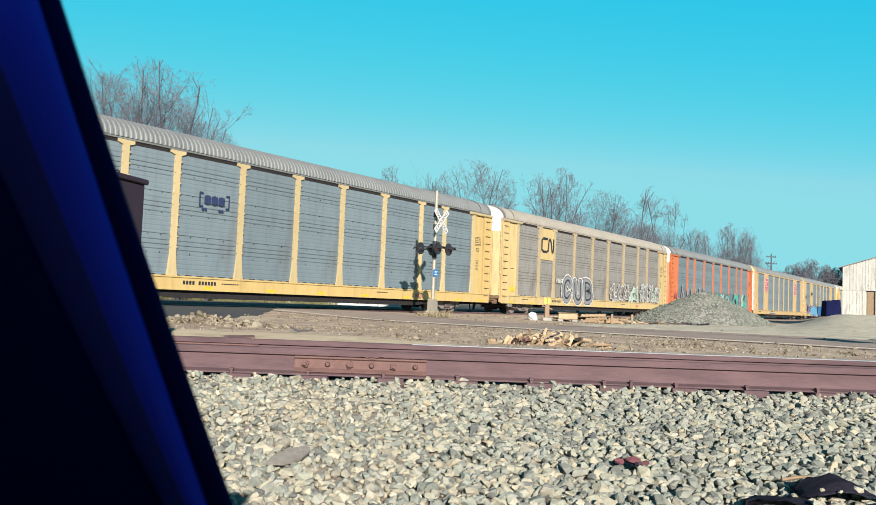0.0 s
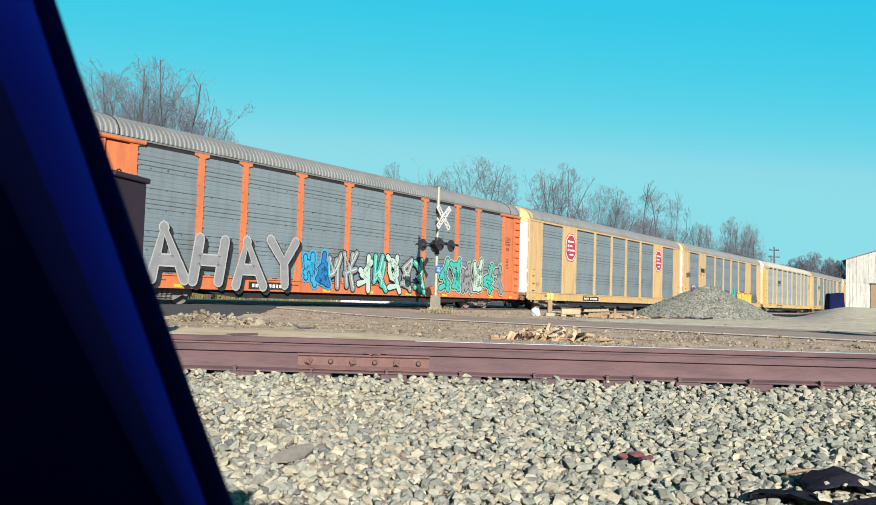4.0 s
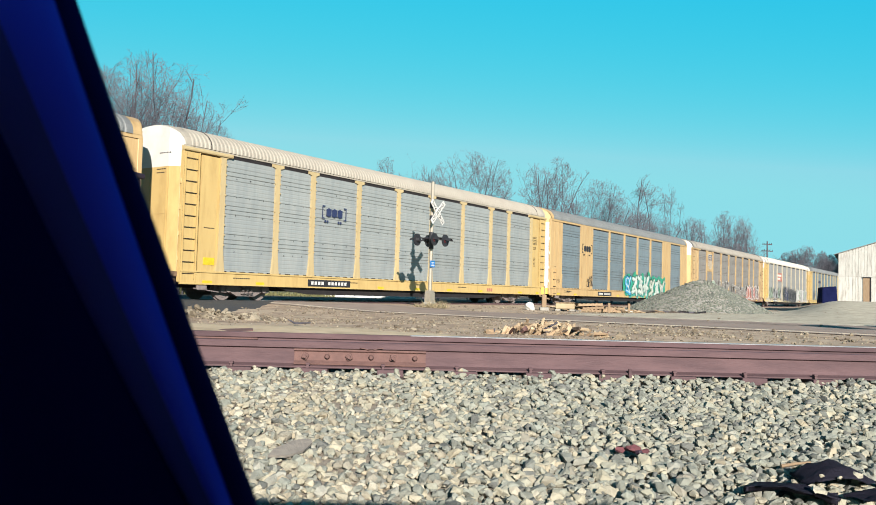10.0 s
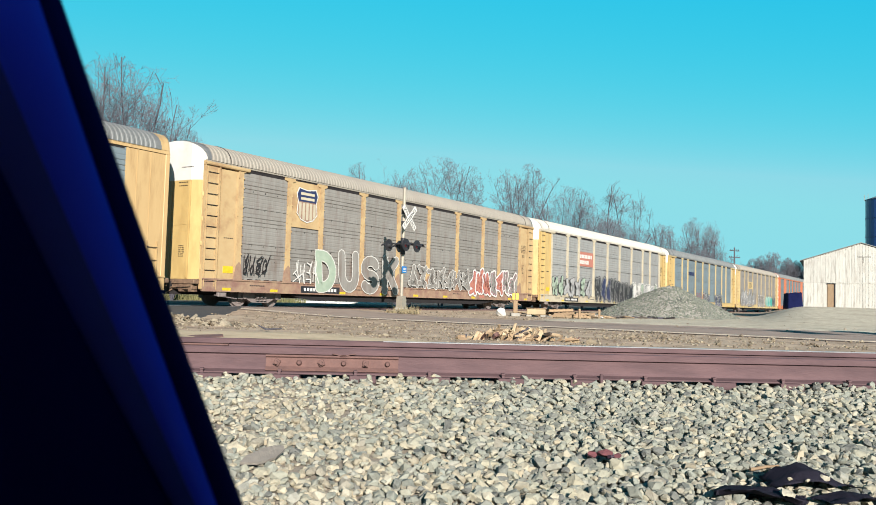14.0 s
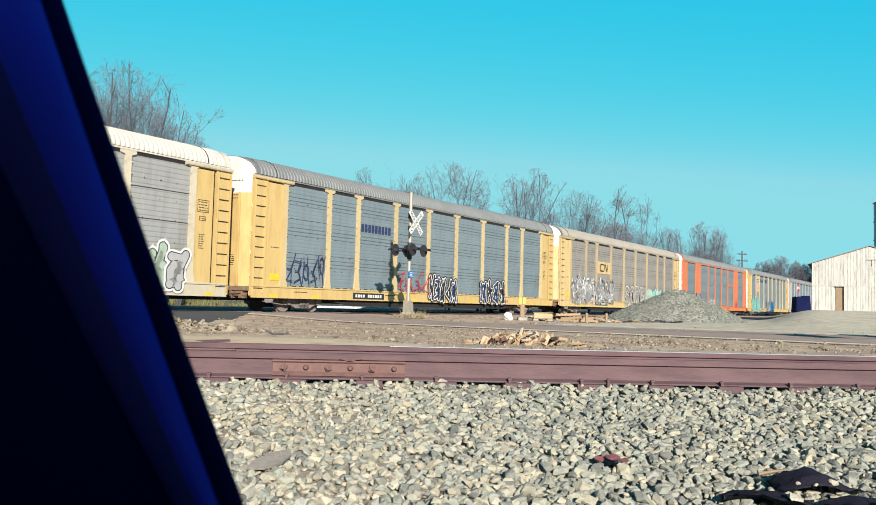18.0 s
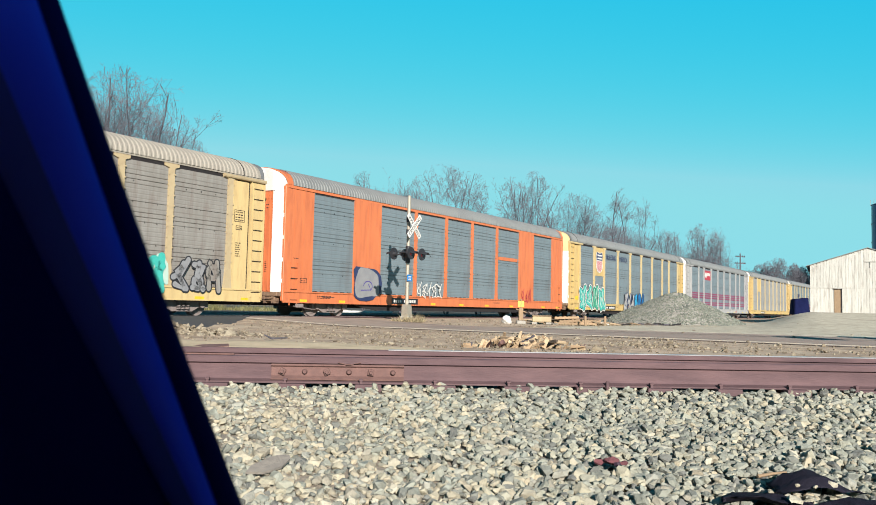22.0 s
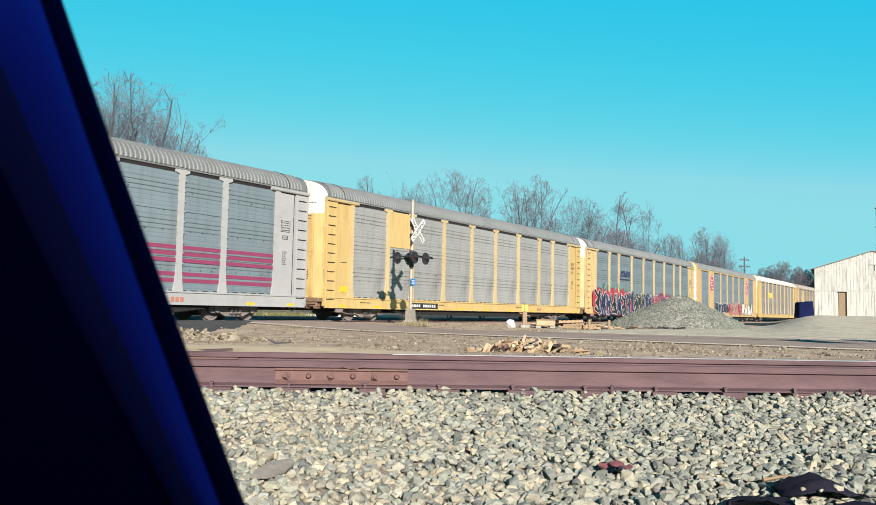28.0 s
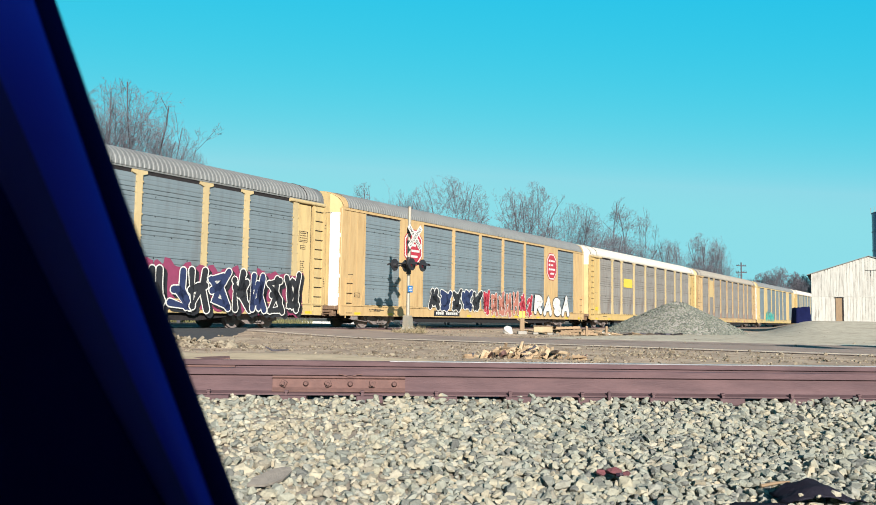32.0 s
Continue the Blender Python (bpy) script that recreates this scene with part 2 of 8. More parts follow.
STONES = [(0.50, 0.49, 0.39), (0.39, 0.395, 0.33), (0.55, 0.525, 0.41), (0.31, 0.315, 0.275), (0.47, 0.475, 0.395), (0.44, 0.435, 0.36),
          (0.60, 0.55, 0.41), (0.36, 0.365, 0.31), (0.43, 0.445, 0.38), (0.26, 0.26, 0.235), (0.52, 0.505, 0.425)]
TAN_STONES = [(0.62, 0.555, 0.41), (0.52, 0.46, 0.345), (0.68, 0.61, 0.455), (0.58, 0.525, 0.40), (0.46, 0.42, 0.335), (0.64, 0.555, 0.40), (0.70, 0.64, 0.50)]
M = dict(
    stone=stone_mat("crushed_stone", STONES),
    tan_stone=stone_mat("tan_crushed_stone", TAN_STONES),
    slate=mat("grey_brown_slate", (0.30, 0.265, 0.22), (0.23, 0.205, 0.175), scale=14, rough=0.9, bump=0.4, bscale=60),
    pile=stone_mat("grey_gravel", [(0.32, 0.335, 0.275), (0.22, 0.235, 0.20), (0.38, 0.39, 0.315), (0.27, 0.285, 0.245)]),
    fines=mat("ballast_fines", (0.30, 0.255, 0.195), (0.44, 0.37, 0.28), scale=30, rough=0.95, bump=0.6, bscale=50),
    dirt=mat("dirt", (0.79, 0.60, 0.425), (0.37, 0.275, 0.20), scale=2.2, spec=0.04, rough=0.95, bump=0.7, bscale=7, stain=(0.70, 0.58, 0.42), sscale=0.25, samount=0.8, detail=10),
    asphalt=mat("worn_asphalt", (0.46, 0.355, 0.285), (0.53, 0.415, 0.335), scale=1.5, spec=0.05, rough=0.9, bump=0.3, bscale=40, stain=(0.09, 0.09, 0.09), sscale=0.5),
    yard=mat("pale_gravel_yard", (0.86, 0.76, 0.57), (0.60, 0.53, 0.40), scale=3.0, spec=0.04, rough=0.95, bump=0.7, bscale=10, stain=(0.40, 0.345, 0.26), sscale=0.7, samount=0.7, detail=10),
    fresh=mat("dark_asphalt", (0.05, 0.05, 0.052), (0.07, 0.068, 0.066), scale=2, rough=0.9, bump=0.3, bscale=40),
    line=mat("road_paint", (0.60, 0.525, 0.41), (0.48, 0.415, 0.33), scale=3, rough=0.8, bump=0.1, spec=0.05),
    rust=mat("rusty_rail_steel", (0.172, 0.102, 0.104), (0.12, 0.072, 0.076), spec=0.2, scale=9, rough=0.75, bump=0.25, bscale=80, stain=(0.075, 0.045, 0.05), sscale=2.2, samount=0.7, stretch=(0.3, 1, 1.5)),
    rust2=mat("orange_rust", (0.225, 0.118, 0.098), (0.165, 0.088, 0.076), scale=14, rough=0.85, bump=0.3, bscale=90),
    polish=mat("polished_rail", (0.56, 0.54, 0.54), rough=0.35, metal=0.35, bump=0.03, bscale=30),
    tie=mat("old_tie_wood", (0.10, 0.075, 0.055), (0.16, 0.12, 0.09), scale=12, rough=0.95, bump=0.6, bscale=30, stretch=(1, 0.15, 1)),
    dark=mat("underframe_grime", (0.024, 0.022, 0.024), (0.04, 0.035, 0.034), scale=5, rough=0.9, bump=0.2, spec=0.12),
    endrust=mat("grimy_end_beam", (0.30, 0.19, 0.11), (0.15, 0.09, 0.06), scale=5, rough=0.85, bump=0.2, stain=(0.07, 0.045, 0.035), sscale=2.5, samount=0.8),
    truck=mat("truck_steel", (0.29, 0.24, 0.22), (0.21, 0.17, 0.155), scale=6, rough=0.8, bump=0.3, bscale=30),
    galv=mat("galvanised_roof", (0.27, 0.275, 0.26), (0.235, 0.24, 0.23), scale=1.2, rough=0.6, metal=0.15, bump=0.05, rand=0.05, stain=(0.20, 0.20, 0.19), sscale=0.6),
    cap=mat("dark_grey_roof_cap", (0.20, 0.205, 0.20), (0.15, 0.155, 0.155), scale=2, rough=0.8, bump=0.1),
    mint=mat("mint_spray_paint", (0.52, 0.66, 0.56), (0.42, 0.57, 0.48), scale=3, rough=0.6, bump=0.03),
    tanroof=mat("dusty_roof", (0.40, 0.36, 0.29), (0.35, 0.31, 0.255), scale=1.2, rough=0.7, bump=0.05, stain=(0.36, 0.32, 0.26), sscale=0.6),
    creamroof=mat("cream_roof", (0.50, 0.45, 0.36), (0.45, 0.40, 0.32), scale=1.2, rough=0.7, bump=0.05, stain=(0.42, 0.37, 0.30), sscale=0.6),
    clod=stone_mat("dry_clod", [(0.42, 0.34, 0.24), (0.30, 0.24, 0.17), (0.50, 0.42, 0.31), (0.24, 0.19, 0.14)]),
    whiteroof=mat("white_roof", (0.72, 0.665, 0.56), (0.66, 0.60, 0.495), scale=1.0, rough=0.6, bump=0.04),
    grey=mat("grey_steel_panel", (0.245, 0.302, 0.322), (0.21, 0.26, 0.28), scale=1.5, rough=0.55, metal=0.2, bump=0.05, rand=0.07, stain=(0.19, 0.20, 0.20), sscale=0.8, samount=0.7, stretch=(2.0, 1, 0.35)),
    dustgrey=mat("dusty_grey_panel", (0.36, 0.36, 0.335), (0.31, 0.312, 0.295), scale=1.5, rough=0.7, bump=0.05, rand=0.06, stain=(0.20, 0.185, 0.165), sscale=0.9, samount=0.7, stretch=(2.2, 1, 0.4)),
    brown=mat("dusty_brown_panel", (0.335, 0.318, 0.285), (0.262, 0.242, 0.212), scale=1.5, rough=0.75, metal=0.1, bump=0.05, rand=0.06, stain=(0.18, 0.125, 0.10), sscale=0.9, samount=0.75, stretch=(2.5, 1, 0.5)),
    pale=mat("pale_panel", (0.39, 0.41, 0.385), (0.31, 0.34, 0.335), scale=1.5, rough=0.6, metal=0.1, bump=0.05, rand=0.10, stain=(0.30, 0.32, 0.31), sscale=0.7, samount=0.7, stretch=(2.0, 1, 0.35)),
    yellow=mat("yellow_car_paint", (0.64, 0.44, 0.205), (0.59, 0.395, 0.18), scale=1.2, rough=0.55, bump=0.04, rand=0.04, stain=(0.36, 0.215, 0.09), sscale=1.3, samount=0.6, stretch=(2.6, 1, 0.45)),
    bright=mat("bright_yellow_paint", (0.67, 0.475, 0.185), (0.62, 0.43, 0.165), scale=1.2, rough=0.5, bump=0.04, rand=0.04, stain=(0.40, 0.25, 0.09), sscale=1.3, samount=0.55, stretch=(2.6, 1, 0.45)),
    cream=mat("faded_yellow_paint", (0.68, 0.51, 0.235), (0.62, 0.45, 0.20), scale=1.2, rough=0.6, bump=0.04, rand=0.05, stain=(0.36, 0.24, 0.12), sscale=1.3, samount=0.6, stretch=(2.6, 1, 0.45)),
    post=mat("pale_yellow_post_paint", (0.63, 0.49, 0.255), (0.57, 0.435, 0.22), scale=1.6, rough=0.6, bump=0.04, rand=0.06, stain=(0.42, 0.28, 0.13), sscale=1.4, samount=0.55, stretch=(2.6, 1, 0.45)),
    tanpost=mat("tan_post_paint", (0.53, 0.42, 0.245), (0.46, 0.355, 0.20), scale=1.6, rough=0.7, bump=0.04, rand=0.06, stain=(0.34, 0.24, 0.15), sscale=1.2, samount=0.6),
    dull=mat("dull_cream_paint", (0.62, 0.545, 0.40), (0.55, 0.48, 0.345), scale=1.6, rough=0.7, bump=0.04, rand=0.06, stain=(0.36, 0.28, 0.19), sscale=1.2, samount=0.6),
    fadedred=mat("faded_red_paint", (0.52, 0.20, 0.14), (0.46, 0.18, 0.13), scale=3, rough=0.7, bump=0.03),
    worn=mat("worn_rusty_yellow_paint", (0.60, 0.43, 0.215), (0.52, 0.355, 0.17), scale=1.6, rough=0.7, bump=0.08, stain=(0.33, 0.17, 0.09), sscale=0.8, samount=0.75),
    rustfoot=mat("red_brown_rust", (0.27, 0.145, 0.11), (0.40, 0.27, 0.17), scale=3, rough=0.85, bump=0.2),
    orange=mat("orange_red_paint", (0.70, 0.205, 0.075), (0.62, 0.175, 0.065), scale=1.2, rough=0.5, bump=0.04, rand=0.04, stain=(0.34, 0.09, 0.045), sscale=1.3, samount=0.55, stretch=(2.6, 1, 0.45)),
    ltgrey=mat("light_grey_paint", (0.47, 0.46, 0.44), (0.41, 0.40, 0.385), scale=1.2, rough=0.6, bump=0.04, stain=(0.36, 0.35, 0.33), sscale=0.9, samount=0.5),
    white=mat("white_paint", (0.80, 0.78, 0.72), (0.74, 0.71, 0.64), scale=2.0, rough=0.6, bump=0.04, stain=(0.5, 0.45, 0.38), sscale=1.2, samount=0.3),
    black=mat("black_paint", (0.018, 0.018, 0.022), (0.03, 0.03, 0.034), scale=4, rough=0.6, bump=0.03),
    navy=mat("navy_paint", (0.02, 0.03, 0.09), (0.03, 0.045, 0.12), scale=4, rough=0.6, bump=0.03),
    red=mat("red_paint", (0.52, 0.035, 0.06), (0.45, 0.04, 0.06), scale=4, rough=0.6, bump=0.03),
    maroonp=mat("maroon_stripe_paint", (0.31, 0.05, 0.12), (0.26, 0.045, 0.10), scale=4, rough=0.6, bump=0.03),
    reflect=mat("yellow_reflector", (0.85, 0.62, 0.03), rough=0.35, bump=0.0),
    blue=mat("blue_paint", (0.015, 0.20, 0.48), (0.02, 0.16, 0.40), scale=4, rough=0.6, bump=0.03),
    sky=mat("light_blue_paint", (0.03, 0.42, 0.66), (0.04, 0.36, 0.6), scale=4, rough=0.6, bump=0.03),
    teal=mat("teal_paint", (0.06, 0.52, 0.42), (0.05, 0.42, 0.36), scale=4, rough=0.6, bump=0.03),
    green=mat("green_paint", (0.03, 0.30, 0.17), (0.04, 0.38, 0.24), scale=2, rough=0.6, bump=0.03),
    lemon=mat("lemon_paint", (0.82, 0.62, 0.08), (0.80, 0.56, 0.05), scale=4, rough=0.6, bump=0.03),
    palegreen=mat("pale_green_paint", (0.42, 0.50, 0.38), (0.34, 0.42, 0.32), scale=3, rough=0.6, bump=0.03),
    greypaint=mat("grey_spray_paint", (0.30, 0.30, 0.30), (0.24, 0.24, 0.25), scale=3, rough=0.6, bump=0.03),
    purple=mat("purple_paint", (0.075, 0.055, 0.23), (0.10, 0.075, 0.28), scale=3, rough=0.6, bump=0.03),
    barn=mat("weathered_white_board", (0.64, 0.62, 0.55), (0.54, 0.52, 0.46), scale=3, rough=0.85, bump=0.2, rand=0.08, stain=(0.28, 0.24, 0.20), sscale=1.8, samount=0.8, stretch=(3.0, 3.0, 0.35)),
    wood=mat("bare_wood", (0.42, 0.29, 0.17), (0.32, 0.21, 0.12), scale=6, rough=0.85, bump=0.3, rand=0.25, stretch=(3, 3, 0.4)),
    pale_wood=mat("split_wood", (0.60, 0.47, 0.30), (0.42, 0.29, 0.17), scale=9, rough=0.9, bump=0.4, rand=0.3),
    bark=mat("winter_bark", (0.072, 0.068, 0.08), (0.11, 0.10, 0.115), scale=4, rough=0.95, bump=0.3),
    twig=mat("bare_twigs", (0.17, 0.165, 0.19), (0.24, 0.235, 0.26), scale=2, rough=0.95, bump=0),
    silo=mat("blue_silo_enamel", (0.02, 0.06, 0.22), (0.025, 0.075, 0.26), scale=2, rough=0.3, bump=0.03),
    tarp=mat("blue_tarp", (0.005, 0.008, 0.045), (0.008, 0.012, 0.06), scale=3, spec=0.1, rough=0.9, bump=0.3, bscale=6),
    rubber=mat("black_rubber", (0.032, 0.029, 0.048), (0.045, 0.04, 0.062), scale=6, spec=0.2, rough=0.75, bump=0.5, bscale=25),
    cabinet=mat("dark_brown_cabinet_paint", (0.042, 0.018, 0.032), (0.032, 0.014, 0.026), scale=4, rough=0.6, bump=0.08),
    redbrick=mat("dark_red_brick", (0.20, 0.062, 0.07), (0.13, 0.045, 0.05), scale=40, rough=0.9, bump=0.4, bscale=90),
    concrete=mat("concrete", (0.45, 0.42, 0.36), (0.36, 0.33, 0.28), scale=5, rough=0.9, bump=0.3),
    alu=mat("aluminium_mast", (0.52, 0.46, 0.36), (0.44, 0.39, 0.31), scale=6, rough=0.5, metal=0.4, bump=0.05),
    bluesign=mat("blue_sign", (0.02, 0.22, 0.62), rough=0.4, bump=0),
    lamp=mat("dark_red_lens", (0.12, 0.008, 0.01), rough=0.15, bump=0),
    grass=mat("dry_grass", (0.15, 0.155, 0.055), (0.22, 0.195, 0.085), scale=3, rough=0.95, bump=0.2, island=0.3),
    # field colour kept low to deepen the train's long shadow there
    field=mat("shadow_toned_field", (0.10, 0.078, 0.05), (0.065, 0.055, 0.035), scale=0.8, rough=0.95, bump=0.5, bscale=8),
    # ballast colour halved to hold the shade beneath the cars
    bed=mat("shade_toned_ballast", (0.045, 0.04, 0.042), (0.075, 0.066, 0.062), scale=20, rough=0.95, bump=0.6, bscale=30),
    sand=mat("pale_sandy_dirt", (0.90, 0.72, 0.48), (0.76, 0.60, 0.40), scale=1.5, spec=0.04, rough=0.95, bump=0.6, bscale=12, stain=(0.36, 0.28, 0.19), sscale=1.2, samount=0.6),
    straw=mat("straw_grass", (0.42, 0.34, 0.20), (0.34, 0.27, 0.15), scale=3, rough=0.95, bump=0.1, island=0.3),
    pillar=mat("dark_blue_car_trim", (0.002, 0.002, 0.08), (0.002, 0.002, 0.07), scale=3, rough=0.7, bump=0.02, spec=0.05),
    # two brighter blues for the pillar: its highlight and the fade beside it
    flange=mat("half_lit_car_enamel", (0.004, 0.009, 0.28), (0.004, 0.008, 0.24), scale=3, rough=0.6, bump=0.0),
    band=mat("highlit_car_enamel", (0.008, 0.036, 0.96), (0.008, 0.033, 0.88), scale=3, rough=0.6, bump=0.0),
)


# ---------------------------------------------------------------- mesh helpers
def bm_box(bm, x0, x1, y0, y1, z0, z1, bevel=0.0):
    r = bmesh.ops.create_cube(bm, size=1.0)
    vs = r["verts"]
    bmesh.ops.scale(bm, vec=(x1 - x0, y1 - y0, z1 - z0), verts=vs)
    bmesh.ops.translate(bm, vec=((x0 + x1) / 2, (y0 + y1) / 2, (z0 + z1) / 2), verts=vs)
    if bevel:
        es = list({e for v in vs for e in v.link_edges})
        bmesh.ops.bevel(bm, geom=es, offset=bevel, segments=1, affect="EDGES")
    return vs


def bm_rod(bm, a, b, r0, r1=None, seg=8):
    a, b = Vector(a), Vector(b)
    r1 = r0 if r1 is None else r1
    d = b - a
    m = Matrix.Translation((a + b) / 2) @ d.to_track_quat("Z", "Y").to_matrix().to_4x4()
    return bmesh.ops.create_cone(bm, cap_ends=True, segments=seg, radius1=r0, radius2=r1, depth=d.length, matrix=m)["verts"]


def bm_prism(bm, pts, axis, a0, a1):
    """A closed outline of 2D points swept along an axis (0 x, 1 y, 2 z)."""
    def at(p, a):
        return {0: (a, p[0], p[1]), 1: (p[0], a, p[1]), 2: (p[0], p[1], a)}[axis]
    lo = [bm.verts.new(at(p, a0)) for p in pts]
    hi = [bm.verts.new(at(p, a1)) for p in pts]
    n = len(pts)
    for i in range(n):
        bm.faces.new((lo[i], lo[(i + 1) % n], hi[(i + 1) % n], hi[i]))
    bm.faces.new(lo)
    bm.faces.new(hi[::-1])
    return lo + hi


def finish(bm, name, material, smooth=False):
    bmesh.ops.recalc_face_normals(bm, faces=bm.faces)
    me = bpy.data.meshes.new(name)
    bm.to_mesh(me)
    bm.free()
    if material:
        me.materials.append(material)
    if smooth:
        me.polygons.foreach_set("use_smooth", [True] * len(me.polygons))
    return me


def part(name, bm, material, parent=None, label="", at=None, smooth=False):
    me = finish(bm, name, material, smooth) if isinstance(bm, bmesh.types.BMesh) else bm
    ob = new(name, me)
    if parent is not None:
        ob.parent = parent
    if at is not None:
        ob.matrix_basis = at
    if label:
        ob["label"] = label
    return ob


def shared(name, me, material, parent, label="", at=None):
    """A part on a shared mesh, with its own material."""
    ob = part(name, me, None, parent, label, at)
    if not me.materials:
        me.materials.append(None)
    ob.material_slots[0].link = "OBJECT"
    ob.material_slots[0].material = material
    return ob


def thing(name, m, label, category, group="", kind=""):
    ob = new(name)
    ob.matrix_basis = m
    ob.empty_display_size = 0.2
    return tagged(ob, label, category, group, kind)


def mesh_np(name, verts, faces, material, smooth=False):
    me = bpy.data.meshes.new(name)
    me.from_pydata(verts.tolist() if hasattr(verts, "tolist") else verts, [], faces.tolist() if hasattr(faces, "tolist") else faces)
    if material:
        me.materials.append(material)
    if smooth:
        me.polygons.foreach_set("use_smooth", [True] * len(me.polygons))
    return me


# ---------------------------------------------------------------- ground
THETA = radians(34.81)                      # heading of the railway line, from +y towards +x
ALONG = Vector((math.sin(THETA), math.cos(THETA), 0))
FACE = Vector((math.cos(THETA), -math.sin(THETA), 0))   # from the train towards the viewer
SIDE = Vector((-3.639, 35.0, 0))            # a point of the train's near side
RAIL_Z = 0.03
CENTRE = SIDE - FACE * 1.55
NEAR_ANG = radians(3.4)
NEAR_DIR = Vector((math.cos(NEAR_ANG), math.sin(NEAR_ANG), 0))
NEAR_N = Vector((-math.sin(NEAR_ANG), math.cos(NEAR_ANG), 0))
NEAR0 = Vector((-0.51, 5.75, 0))
ROAD_DIR = Vector((0.82, -0.572, 0)).normalized()
ROAD_N = Vector((0.572, 0.82, 0)).normalized()
ROAD0 = Vector((-2.7, 27.5, 0))             # on the near white line


def sstep(a, b, x):
    t = min(1.0, max(0.0, (x - a) / (b - a)))
    return t * t * (3 - 2 * t)


def ground_z(x, y):
    p = Vector((x, y, 0))
    near = (p - NEAR0).dot(NEAR_N)          # distance beyond the near rail
    tr = -(p - SIDE).dot(-FACE)             # distance in front of the train's side
    along = (p - SIDE).dot(ALONG)
    z = -0.155
    # ballast shoulder of the near track
    if near < 3.2:
        z = -0.036 - 0.078 * max(0.0, -near) - 0.02 * max(0.0, -near - 1.8)
        z = max(z, -0.62)
        if near > 1.9:
            z = -0.036 - 0.119 * sstep(1.9, 3.2, near)
    # rise towards the railway
    z += 0.10 * (1 - sstep(2.5, 9.0, tr)) * (1 if tr > -30 else 0.6)
    # bank by the barn
    bank = sstep(0.43, 0.50, x / max(y, 1.0)) * sstep(27, 54, y) * (1 - sstep(-3.5, -1.5, -tr))
    z += 0.86 * bank * (1 - 0.45 * sstep(60, 120, y - x))
    return z


def ground():
    xs = sorted(set([round(v, 2) for v in np.concatenate([np.linspace(-3000, -60, 14), np.linspace(-60, -12, 25), np.arange(-12, 30, 0.6), np.linspace(30, 90, 41), np.linspace(95, 3000, 14)])]))
    ys = sorted(set([round(v, 2) for v in np.concatenate([np.linspace(-2000, -20, 10), np.linspace(-20, 2, 12), np.arange(2.2, 50, 0.55), np.linspace(50, 130, 61), np.linspace(140, 4000, 16)])]))
    vs, fs = [], []
    for y in ys:
        for x in xs:
            z = ground_z(x, y)
            if 7.5 < y < 140 and abs(x) < 90:
                v = Vector((x, y, 0))
                z += 0.035 * noise.noise(v * 0.55) + 0.02 * noise.noise(v * 1.9)
            if 1.4 < y < 9.0 and -8.6 < x < 13.6:
                z -= 0.09
            rd = (Vector((x, y, 0)) - ROAD0).dot(ROAD_N)
            if y > 9 and -2.6 < rd < 7.2 and abs((Vector((x, y, 0)) - ROAD0).dot(ROAD_DIR)) < 62:
                w = sstep(-2.6, -1.2, rd) * (1 - sstep(5.8, 7.2, rd))
                z += (road_z(Vector((x, y, 0))) - 0.014 - z) * w
            vs.append((x, y, z))
    nx = len(xs)
    for j in range(len(ys) - 1):
        for i in range(nx - 1):
            a = j * nx + i
            fs.append((a, a + 1, a + nx + 1, a + nx))
    me = mesh_np("ground", vs, fs, M["dirt"], True)
    return tagged(new("ground", me), "bare brown dirt ground with tyre marks and dry patches", "ground", kind="structure")


def road_z(p):
    tr = -(p - SIDE).dot(-FACE)
    return -0.14 + 0.15 * (1 - sstep(0.5, 7.0, tr)) if tr > -4 else 0.01 - 0.14 * sstep(4, 12, -tr)


def strip(name, d0, d1, u0, u1, dz, material, step=0.6):
    """A sheet along the road: d across from the white line, u along it."""
    vs, fs = [], []
    n = max(2, int((u1 - u0) / step))
    ds = [d0 + (d1 - d0) * k / 6 for k in range(7)] if d1 - d0 > 1 else [d0, d1]
    for i in range(n + 1):
        u = u0 + (u1 - u0) * i / n
        for d in ds:
            wob = 0.16 * noise.noise(Vector((u * 0.7, d, 3))) if d1 - d0 > 1 and d in (ds[0], ds[-1]) else 0
            p = ROAD0 + ROAD_DIR * u + ROAD_N * (d + wob)
            vs.append((p.x, p.y, road_z(p) + dz))
    k = len(ds)
    for i in range(n):
        for j in range(k - 1):
            a = i * k + j
            fs.append((a, a + k, a + k + 1, a + 1))
    return mesh_np(name, vs, fs, material, True)


